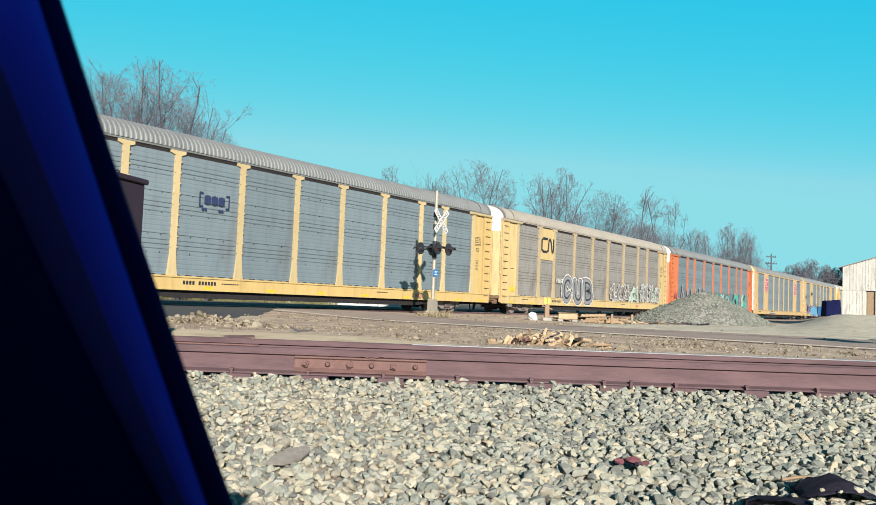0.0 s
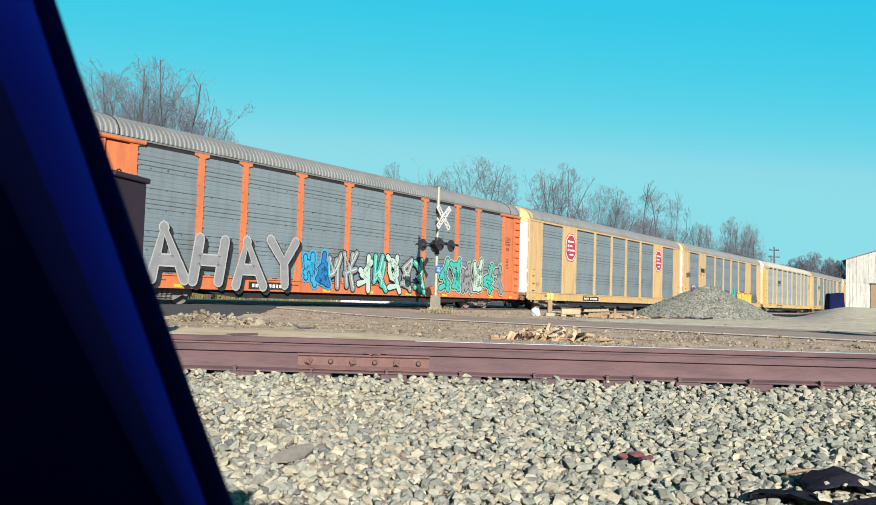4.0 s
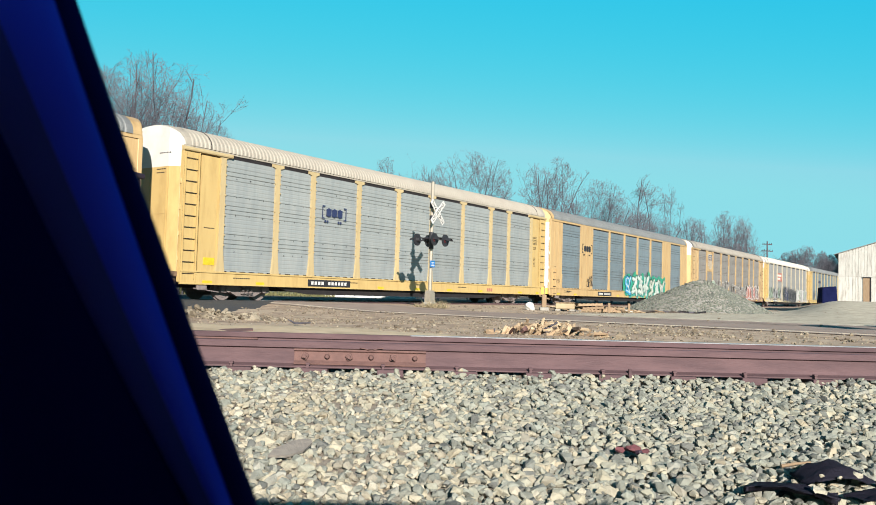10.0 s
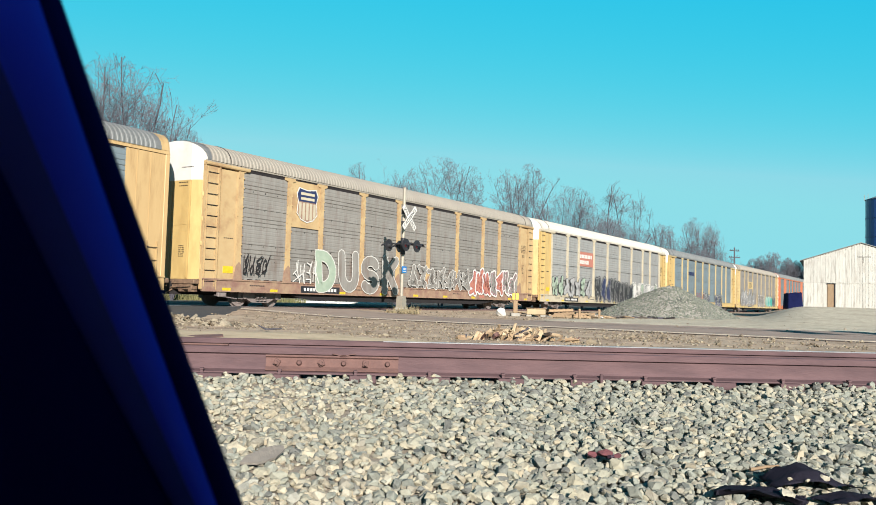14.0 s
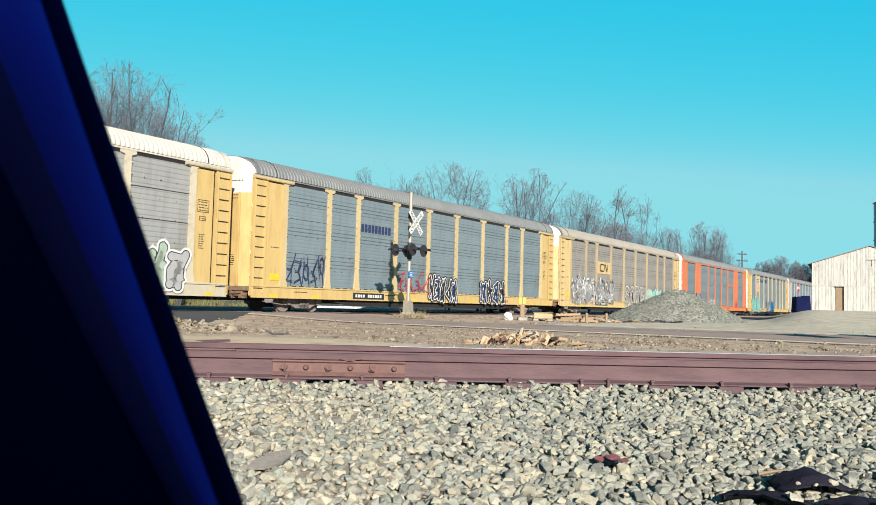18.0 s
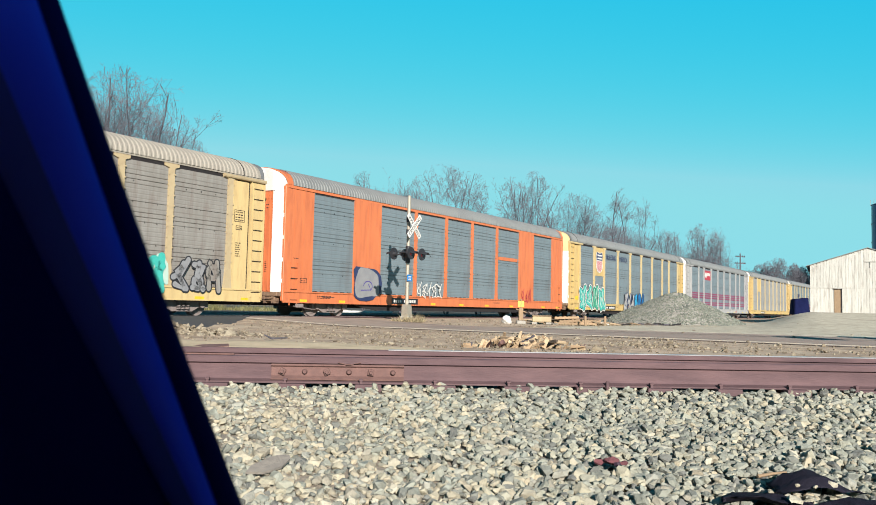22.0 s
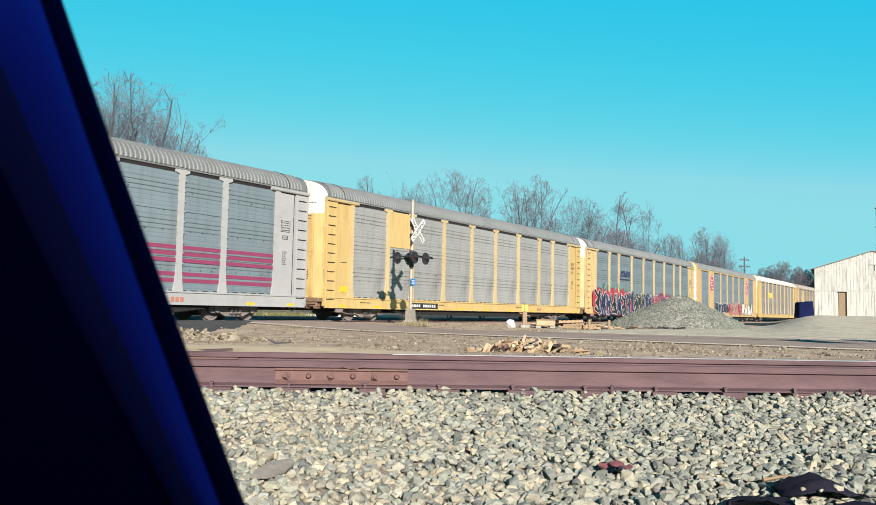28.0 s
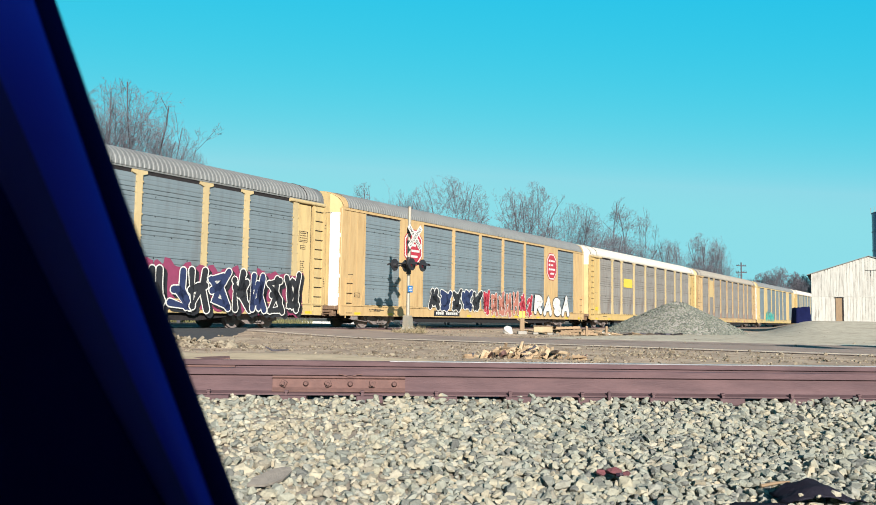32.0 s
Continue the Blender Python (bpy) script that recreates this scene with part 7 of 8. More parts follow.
def trees():
    # broad open crown, tall narrow crown, many-stemmed bush, vase of close stems, slender leaning tree, airy broad crown
    kinds = [tree_mesh(1, 0.36, 5, 0.3, 0.50, 1.0, 0.38), tree_mesh(2, 0.08, 4, 0.25, 0.32, 1.0, 0.21, 0.55), tree_mesh(3, 0.42, 7, 0.1, 0.48, 1.2, 0.42, 0.45), tree_mesh(4, 0.20, 7, 0.3, 0.40, 1.0, 0.34, 0.62),
             tree_mesh(5, 0.24, 3, 0.3, 0.46, 1.0, 0.34, 0.6), tree_mesh(6, 0.40, 5, 0.3, 0.50, 1.0, 0.40, 0.62), tree_mesh(7, 0.30, 7, 0.2, 0.48, 2.2, 0.44, 0.55)]
    lab = ("bare winter tree with a broad open crown of fine twigs", "tall narrow bare winter tree", "low bare many-stemmed bush behind the railway", "bare winter tree with close upright stems like a vase",
           "slender leaning bare winter tree", "bare winter tree with long airy branches", "distant bare winter tree with a dense rounded crown")
    spots = [(5, -20.3, 52.0, 15.6, 1.0, 20), (5, -17.6, 53.0, 15.4, 0.95, 150), (0, -22.8, 54.0, 15.0, 1.0, 260), (2, -16.2, 50.0, 12.2, 0.8, 0), (2, -14.2, 50.5, 10.7, 0.75, 70), (2, -18.5, 51.5, 11.8, 0.8, 200), (0, -26.5, 53.0, 15.0, 1.0, 90),
             (4, -3.8, 64.0, 10.4, 0.8, 0), (4, -2.5, 66.0, 11.8, 0.8, 80), (2, -0.8, 65.0, 10.9, 0.7, 40), (2, 0.6, 66.0, 10.9, 0.7, 140), (0, 2.9, 67.0, 12.4, 0.9, 260), (2, 5.4, 68.0, 9.5, 0.8, 10), (2, -5.6, 64.5, 9.4, 0.7, 50),
             (3, 11.4, 82.0, 14.7, 0.95, 20), (4, 14.6, 84.0, 12.3, 0.9, 30), (0, 16.9, 84.0, 12.9, 0.75, 210), (2, 18.7, 85.0, 11.4, 0.75, 60), (2, 20.9, 88.0, 10.9, 0.8, 300), (2, 13.4, 85.0, 9.6, 0.8, 15),
             (1, 24.4, 92.0, 14.7, 1.25, 75), (1, 26.6, 93.0, 13.9, 0.55, 190), (2, 23.2, 94.0, 11.6, 0.8, 33), (2, 29.6, 96.0, 10.5, 0.8, 270), (4, 32.0, 98.0, 10.6, 0.9, 120), (4, 34.6, 100.0, 10.9, 1.0, 65),
             (3, 38.0, 104.0, 12.2, 0.85, 150), (0, 39.8, 105.0, 11.2, 0.7, 310), (2, 42.0, 106.0, 8.6, 0.9, 100), (2, 36.2, 103.0, 9.4, 0.9, 10),
             (6, 70.3, 160.0, 10.7, 0.9, 10), (6, 72.3, 158.0, 11.8, 0.8, 130), (6, 75.8, 160.0, 11.0, 0.85, 220), (6, 78.0, 162.0, 10.0, 1.0, 10), (6, 80.8, 164.0, 10.7, 0.9, 60), (6, 68.2, 161.0, 9.4, 0.9, 130), (6, 85.0, 168.0, 11.0, 1.0, 95)]
    for k, x, y, h, w, rz in spots:
        t = thing("tree", pose(x, y, -0.1, 0, 0, rz), lab[k], "tree", "bare trees along the railway")
        for nm, me in zip(("trunk", "crown"), kinds[k]):
            part(nm, me, None, t)
        t.scale = (h * w, h * w, h + 0.1)


# ---------------------------------------------------------------- barn, silo, tarp, pole
def barn():
    t = thing("barn", pose(29.88, 60.0, 0.634, 0, 0, -28) @ Matrix.Scale(0.8, 4), "old white board barn with a gable front and a bare-wood doorway", "barn")
    W, H, R, D = 9.6, 4.55, 6.12, 16.0
    bm = bmesh.new()
    pts = [(0, -0.6), (W, -0.6), (W, H), (W / 2, R), (0, H)]
    bm_prism(bm, pts, 1, 0.06, 0.2)
    # hollow shell: back and sides
    bm_prism(bm, pts, 1, D - 0.14, D)
    bm_box(bm, 0, 0.14, 0.2, D - 0.14, -0.6, H)
    bm_box(bm, W - 0.14, W, 0.2, D - 0.14, -0.6, H)
    part("wall", bm, M["barn"], t)
    rnd = random.Random(5)
    x = 0.0
    widths = {}
    while x < W - 0.05:
        w = rnd.choice((0.22, 0.26, 0.30))
        w = min(w, W - x)
        top = H + (R - H) * (1 - abs((x + w / 2) - W / 2) / (W / 2)) - 0.06
        for z0, z1 in ((-0.25 + rnd.uniform(-0.05, 0.1), 2.42), (2.50, top)):
            if z0 < 1 and 1.95 < x + w / 2 < 2.7:
                continue
            bm = bmesh.new()
            bm_box(bm, x + 0.008, x + w - 0.008, 0.0, 0.06, z0, z1)
            part("board", bm, M["barn"], t)
        x += w
    bm = bmesh.new()
    bm_box(bm, -0.02, W + 0.02, -0.03, 0.06, 2.40, 2.50)
    part("belt_board", bm, M["barn"], t)
    bm = bmesh.new()
    bm_box(bm, 2.02, 2.60, -0.005, 0.055, -0.2, 2.3)
    part("door", bm, M["wood"], t, "bare tan wooden door")
    bm = bmesh.new()
    bm_box(bm, 2.56, 2.68, -0.03, 0.0, -0.2, 2.36)
    bm_box(bm, 1.96, 2.68, -0.03, 0.0, 2.3, 2.38)
    part("door_frame", bm, M["dark"], t, "dark door frame")
    bm = bmesh.new()
    bm_box(bm, 4.5, 5.6, -0.03, 0.0, 4.82, 4.86)
    bm_box(bm, 4.95, 4.98, -0.03, 0.0, 4.3, 4.82)
    part("hay_door_track", bm, M["dark"], t)
    for s in (0, 1):
        bm = bmesh.new()
        e = 0.35
        sl = (R - H) / (W / 2)
        if s == 0:
            pts = [(-e, H - sl * e), (W / 2, R), (W / 2, R + 0.06), (-e, H - sl * e + 0.06)]
        else:
            pts = [(W + e, H - sl * e), (W / 2 + 0.002, R), (W / 2 + 0.002, R + 0.06), (W + e, H - sl * e + 0.06)]
        bm_prism(bm, pts, 1, -0.12, D + 0.4)
        part("roof", bm, M["galv"], t, "grey metal roof slope")
    return t


def silo():
    t = thing("silo", pose(85.56, 140, 0.49) @ Matrix.Scale(1.25, 4), "tall dark blue steel silo behind the barn", "silo")
    r = 3.3
    for i in range(6):
        bm = bmesh.new()
        bm_rod(bm, (0, 0, i * 2.65), (0, 0, i * 2.65 + 2.63), r, seg=40)
        part("ring_section", bm, M["silo"], t, smooth=False)
        bm = bmesh.new()
        bm_rod(bm, (0, 0, i * 2.65 + 2.58), (0, 0, i * 2.65 + 2.68), r + 0.07, seg=40)
        part("band", bm, M["silo"], t)
    bm = bmesh.new()
    bm_rod(bm, (0, 0, 15.9), (0, 0, 17.0), r + 0.1, 0.4, 40)
    bm_rod(bm, (0, 0, 17.0), (0, 0, 17.6), 0.25, seg=10)
    part("dome", bm, M["galv"], t)
    bm = bmesh.new()
    for k in range(12):
        a = k * math.pi / 6
        bm_rod(bm, (r * 1.03 * math.cos(a), r * 1.03 * math.sin(a), 15.9), (r * 1.03 * math.cos(a), r * 1.03 * math.sin(a), 16.7), 0.03, seg=5)
    part("top_rail", bm, M["alu"], t)


def tarp_heap():
    t = thing("covered_heap", pose(28.08, 58.0, 0.60, 0, 0, -12) @ Matrix.Scale(0.8, 4), "dark blue tarpaulin draped over a boxy heap beside the barn", "tarpaulin")
    bm = bmesh.new()
    n = 14
    g = {}
    for i in range(n + 1):
        for j in range(n + 1):
            u, v = i / n * 2 - 1, j / n * 2 - 1
            e = max(abs(u), abs(v))
            z = 1.45 * (1 - sstep(0.86, 1.0, e)) + 0.12 * noise.noise(Vector((u * 3, v * 3, 1))) - 0.25 * (1 - u) * 0.3
            g[i, j] = bm.verts.new((u * 0.66 + 0.05 * noise.noise(Vector((v * 5, u * 4, 9))), v * 0.9, max(z, -0.05)))
    for i in range(n):
        for j in range(n):
            bm.faces.new((g[i, j], g[i + 1, j], g[i + 1, j + 1], g[i, j + 1]))
    part("tarpaulin", bm, M["tarp"], t, smooth=True)


def utility_pole():
    t = thing("utility_pole", pose(69.7, 170, -0.1, 0, 0, 20), "wooden utility pole with two crossarms", "utility pole")
    bm = bmesh.new()
    bm_rod(bm, (0, 0, -0.5), (0, 0, 13.4), 0.19, 0.13, 10)
    part("pole", bm, M["bark"], t)
    for z, w in ((12.7, 1.25), (11.3, 1.45)):
        bm = bmesh.new()
        bm_box(bm, -w, w, -0.1, 0.06, z - 0.09, z + 0.09)
        arm = part("crossarm", bm, M["bark"], t)
        for x in (-0.9, -0.5, 0.5, 0.9):
            bm = bmesh.new()
            bm_rod(bm, (x * w, 0, z + 0.09), (x * w, 0, z + 0.3), 0.06, 0.04, 8)
            part("insulator", bm, M["dark"], arm)
    return t


# ---------------------------------------------------------------- heaps and clutter
def gravel_pile():
    cx, cy = 15.1, 46.0
    bm = bmesh.new()
    n, m = 40, 12

    def height(a, r):
        rad = 3.9 + 0.5 * math.sin(2 * a + 0.6) + 0.35 * math.sin(3 * a)
        q = r / rad
        h = min(1.95 * max(0.0, 1 - q) ** 0.92, 1.72 + 0.12 * math.sin(a))
        return h, rad
    vs, fs = [], []
    for k in range(m + 1):
        for i in range(n):
            a = 2 * math.pi * i / n
            rad = height(a, 0)[1] * 1.06 * k / m
            h = height(a, rad)[0]
            x, y = cx + rad * math.cos(a), cy + rad * math.sin(a)
            h += 0.07 * noise.noise(Vector((x, y, 0)) * 1.4) * (1 if k < m else 0)
            vs.append((x - cx, y - cy, h - 0.12 * (k == m)))
    for k in range(m):
        for i in range(n):
            a, b = k * n + i, k * n + (i + 1) % n
            fs.append((a, a + n, b + n, b))
    t = thing("gravel_pile", pose(cx, cy, ground_z(cx, cy) - 0.02), "broad heap of grey crushed gravel beside the road", "gravel pile")
    part("mound", mesh_np("mound", vs, fs, M["concrete"], True), None, t)
    rs = np.random.RandomState(9)
    items = []
    for _ in range(13000):
        a = rs.uniform(0, 2 * math.pi)
        rad = height(a, 0)[1] * math.sqrt(rs.rand()) * 1.1
        h = height(a, rad)[0]
        x, y = rad * math.cos(a), rad * math.sin(a)
        h += 0.07 * noise.noise(Vector((x + cx, y + cy, 0)) * 1.4)
        items.append((x, y, max(h, 0.0) + 0.005, 0.034 * math.exp(rs.normal(0, 0.35))))
    part("gravel", scatter("gravel", items, stone_variants(6, 8), M["pile"]), None, t)["kind"] = "stuff"


def wood_heap():
    """Torn roots and split wood on the dirt."""
    t = thing("wood_heap", pose(1.95, 14.3, -0.16), "low heap of torn roots and pale split wood on the dirt", "wood heap")
    rnd = random.Random(12)
    for i in range(170):
        x = rnd.gauss(0.0, 0.5)
        x = max(-0.95, min(1.05, x))
        y = rnd.uniform(-0.3, 0.4)
        hgt = max(0.04, 0.22 * (1 - (abs(x - 0.1) / 1.05) ** 1.4)) * rnd.uniform(0.15, 1.0)
        bm = bmesh.new()
        l = rnd.uniform(0.08, 0.28)
        r = rnd.uniform(0.014, 0.055)
        vs = bm_rod(bm, (0, 0, -l / 2), (0.03 * rnd.uniform(-1, 1), 0, l / 2), r, r * rnd.uniform(0.3, 0.9), 5)
        for v in bm.verts:
            v.co += Vector((rnd.uniform(-1, 1), rnd.uniform(-1, 1), rnd.uniform(-1, 1))) * r * 0.5
        part("split_piece", bm, rnd.choice((M["pale_wood"], M["pale_wood"], M["pale_wood"], M["pale_wood"], M["wood"], M["wood"], M["bark"], M["rust2"], M["tie"])), t, at=pose(x, y, hgt, rnd.uniform(20, 100), rnd.uniform(-50, 50), rnd.uniform(0, 180)))


def clutter():
    gz = -0.13
    # torn white sack
    t = thing("white_sack", pose(4.2, 35.2, gz), "crumpled white plastic sack on the ground", "sack")
    bm = bmesh.new()
    bmesh.ops.create_icosphere(bm, subdivisions=3, radius=0.22)
    for v in bm.verts:
        v.co *= 1 + 0.35 * noise.noise(v.co * 6)
        v.co.z = max(v.co.z * 0.95, -0.16) + 0.16
    part("sack", bm, M["white"], t)
    # switch stand with yellow target
    t = thing("switch_stand", pose(4.85, 35.6, gz), "low switch stand with a yellow target on pale blocks", "switch stand")
    bm = bmesh.new()
    bm_box(bm, -0.2, 0.2, -0.2, 0.2, 0, 0.16, 0.03)
    part("base", bm, M["concrete"], t)
    bm = bmesh.new()
    bm_box(bm, -0.1, 0.1, -0.08, 0.08, 0.16, 0.7, 0.02)
    bm_rod(bm, (0, 0, 0.7), (0, 0, 1.1), 0.03, seg=8)
    bm_rod(bm, (-0.22, 0, 0.66), (0.24, 0, 0.52), 0.025, seg=8)
    part("stand", bm, M["wood"], t)
    bm = bmesh.new()
    bm_box(bm, -0.14, 0.14, -0.02, 0.02, 0.74, 1.02, 0.01)
    part("target", bm, M["lemon"], t, "yellow target plate")
    # tan box
    t = thing("equipment_box", pose(5.9, 36.4, gz, 0, 0, -8), "dusty tan metal equipment box", "box")
    bm = bmesh.new()
    bm_box(bm, -0.42, 0.42, -0.3, 0.3, 0.1, 0.36, 0.03)
    part("body", bm, M["tanpost"], t)
    bm = bmesh.new()
    bm_box(bm, -0.44, 0.44, -0.32, 0.32, 0.36, 0.40, 0.01)
    part("lid", bm, M["wood"], t)
    for x in (-0.32, 0.3):
        bm = bmesh.new()
        bm_box(bm, x - 0.12, x + 0.12, -0.28, 0.2, 0.0, 0.1, 0.02)
        part("block", bm, M["concrete"], t, "pale block under the box")
    # pallets
    rnd = random.Random(3)
    for k, (x, y, rz, z) in enumerate(((6.9, 36.8, 10, 0), (8.0, 37.4, -6, 0), (7.1, 36.9, 14, 0.13), (9.0, 38.4, 20, 0), (7.0, 36.85, 4, 0.26), (8.1, 37.45, 8, 0.13))):
        t = thing("pallet", pose(x, y, gz + z, rnd.uniform(-2, 2), rnd.uniform(-5, 5), rz), "weathered wooden pallet in a scrap heap", "pallet", "pallets by the road")
        for yy in (-0.45, 0, 0.45):
            bm = bmesh.new()
            bm_box(bm, -0.55, 0.55, yy - 0.045, yy + 0.045, 0, 0.10)
            part("runner", bm, M["wood"], t)
        for i in range(6):
            bm = bmesh.new()
            xx = -0.5 + i * 0.2
            bm_box(bm, xx - 0.05, xx + 0.05, -0.5, 0.5, 0.10, 0.12)
            part("slat", bm, M["wood"], t)
    for k in range(16):
        bm = bmesh.new()
        l = rnd.uniform(0.3, 1.3)
        bm_box(bm, -l / 2, l / 2, -0.06, 0.06, 0, 0.035)
        ob = part("plank", bm, rnd.choice((M["wood"], M["dark"], M["pale_wood"], M["white"])), None, at=pose(rnd.uniform(5.6, 10.4), rnd.uniform(36.0, 39.0), gz + rnd.uniform(0.0, 0.22), rnd.uniform(-15, 15), rnd.uniform(-12, 12), rnd.uniform(-40, 40)))
        tagged(ob, "loose weathered plank in a scrap heap", "plank", "loose planks by the road")
    for k in range(26):
        bm = bmesh.new()
        l, w = rnd.uniform(0.3, 0.9), rnd.uniform(0.1, 0.4)
        bm_prism(bm, [(-l / 2, -w / 2), (l * 0.4, -w * 0.6), (l / 2, w * 0.3), (0.0, w / 2), (-l * 0.4, w * 0.35)], 2, 0.0, rnd.uniform(0.03, 0.12))
        x = rnd.uniform(6.2, 13.6)
        y = 36.4 + 0.52 * (x - 6.2) + rnd.uniform(-0.7, 0.5)
        ob = part("scrap_piece", bm, rnd.choice((M["dark"], M["bark"], M["tie"], M["slate"])), None, at=pose(x, y, ground_z(x, y) + 0.03, rnd.uniform(-14, 14), rnd.uniform(-10, 10), rnd.uniform(-50, 50)))
        tagged(ob, "dark broken scrap lying beside the gravel heap", "scrap", "scrap by the road")
    for x, y in ((7.8, 36.1), (8.9, 37.0)):
        t = thing("fence_post", pose(x, y, gz), "short wooden stake standing among scrap", "post")
        bm = bmesh.new()
        bm_box(bm, -0.05, 0.05, -0.05, 0.05, -0.1, 0.42, 0.01)
        part("stake", bm, M["wood"], t)
    # black rubber sheets among the stones
    for k, (x, y, rz, wx, wy, dome, curl) in enumerate(((1.70, 3.47, 8, 0.17, 0.12, 0.085, 0.0), (1.44, 3.27, -28, 0.16, 0.12, 0.035, 0.03), (1.80, 3.24, 14, 0.15, 0.085, 0.03, 0.015))):
        t = thing("rubber_scrap", pose(x, y, near_height(x, y) + 0.028, 0, 0, rz), ("humped torn piece of black rubber on crushed stone", "flat curled flap of black rubber on crushed stone", "torn strip of black rubber on crushed stone")[k], "rubber scrap")
        bm = bmesh.new()
        n = 16
        g = {}
        for i in range(n + 1):
            for j in range(n + 1):
                u, v = i / n * 2 - 1, j / n * 2 - 1
                q = 1 - 0.28 * noise.noise(Vector((u * 1.6, v * 1.6, k * 7 + 1)))
                e = max(abs(u), abs(v))
                z = dome * max(0.0, 1 - abs(u + 0.1) ** 1.3) * (1 - 0.6 * abs(v) ** 2) + 0.014 * noise.noise(Vector((u * 2.6, v * 2.6, 3 + k))) + curl * sstep(0.6, 1.0, -v) + 0.006 * noise.noise(Vector((u * 7, v * 7, k)))
                g[i, j] = bm.verts.new((u * wx * q * (1 - 0.25 * v * (k == 0)), v * wy * q, z))
        for i in range(n):
            for j in range(n):
                bm.faces.new((g[i, j], g[i + 1, j], g[i + 1, j + 1], g[i, j + 1]))
        bmesh.ops.solidify(bm, geom=list(bm.faces), thickness=0.014)
        part("sheet", bm, M["rubber"], t, smooth=True)
    # pale stones lying on the rubber
    for k, (x, y, s, dz) in enumerate(((1.515, 3.20, 0.032, 0.06), (1.475, 3.33, 0.013, 0.06), (1.755, 3.385, 0.022, 0.07), (1.60, 3.36, 0.010, 0.08), (1.66, 3.33, 0.011, 0.08))):
        v, f = stone_variants(1, 60 + k)[0]
        ob = part("loose_stone", mesh_np("loose_stone", v * s, f, M["tan_stone"]), None, None, at=pose(x, y, near_height(x, y) + dz))
        tagged(ob, "pale cream stone lying on black rubber", "stone", "stones on the rubber")
    # flat slab of stone and a red stone
    t = thing("flat_stone", pose(-0.61, 3.62, near_height(-0.61, 3.62) + 0.035, 24, -4, 28), "large flat grey-brown slate slab lying on the ballast", "stone slab")
    bm = bmesh.new()
    bm_prism(bm, [(-0.12, -0.03), (-0.05, -0.05), (-0.01, -0.045), (0.04, -0.03), (0.095, 0.015), (0.10, 0.045), (0.065, 0.055), (0.01, 0.05), (-0.03, 0.03), (-0.08, 0.012)], 2, 0, 0.012)
    part("slab", bm, M["slate"], t)
    t = thing("red_stone", pose(0.92, 3.74, near_height(0.92, 3.74) + 0.03), "dark red broken brick on crushed stone", "brick")
    rnd2 = random.Random(8)
    for dx, dy, sz, key in ((0.0, 0.0, 1.0, "redbrick"), (-0.055, 0.01, 0.6, "redbrick"), (0.05, -0.02, 0.5, "redbrick"), (0.015, -0.045, 0.45, "cabinet")):
        bm = bmesh.new()
        for _ in range(14):
            v = Vector((rnd2.gauss(0, 1), rnd2.gauss(0, 1), rnd2.gauss(0, 1))).normalized() * sz
            bm.verts.new((v.x * 0.042, v.y * 0.034, v.z * 0.028))
        bmesh.ops.convex_hull(bm, input=bm.verts)
        part("brick_piece", bm, M[key], t, at=pose(dx, dy, 0.012))
    # steel cabinet by the near track
    t = thing("signal_cabinet", pose(-3.86, 9.0, -0.12, 0, 0, -14), "dark brown steel signal cabinet with a lifting eye on its lid", "cabinet")
    bm = bmesh.new()
    bm_box(bm, -0.46, 0.46, -0.3, 0.3, 0.1, 1.84, 0.015)
    part("body", bm, M["cabinet"], t)
    bm = bmesh.new()
    bm_box(bm, -0.49, 0.49, -0.33, 0.33, 1.84, 1.90, 0.012)
    part("lid", bm, M["cabinet"], t)
    bm = bmesh.new()
    pts = [(0.03 * math.cos(a), 0.03 * math.sin(a)) for a in [i * math.pi / 5 for i in range(11)]]
    for p, q in zip(pts, pts[1:]):
        bm_rod(bm, (0.30 + p[0], 0, 1.93 + p[1]), (0.30 + q[0], 0, 1.93 + q[1]), 0.009, seg=6)
    part("lifting_eye", bm, M["dark"], t)
    bm = bmesh.new()
    bm_box(bm, 0.24, 0.27, -0.315, -0.30, 1.55, 1.64)
    bm_box(bm, -0.40, 0.40, -0.308, -0.30, 0.2, 1.78)
    d = part("door", bm, M["cabinet"], t)
    bm = bmesh.new()
    bm_box(bm, -0.5, 0.5, -0.34, 0.34, -0.1, 0.1)
    part("footing", bm, M["concrete"], t)
    # pale sandy strip and small heaps beyond the near track
    vs, fs = [], []
    for i in range(31):
        x = -7.5 + i * 0.32
        for j in range(9):
            y = 9.4 + j * 0.62 + 0.2 * noise.noise(Vector((x, j, 4)))
            e = sstep(0, 0.35, i / 30) * (1 - sstep(0.6, 1.0, i / 30)) * sstep(0, 0.25, j / 8) * (1 - sstep(0.7, 1, j / 8))
            vs.append((x, y, ground_z(x, y) - 0.05 + 0.15 * e + 0.03 * noise.noise(Vector((x * 1.7, y * 1.7, 8)))))
    for i in range(30):
        for j in range(8):
            a = i * 9 + j
            fs.append((a, a + 9, a + 10, a + 1))
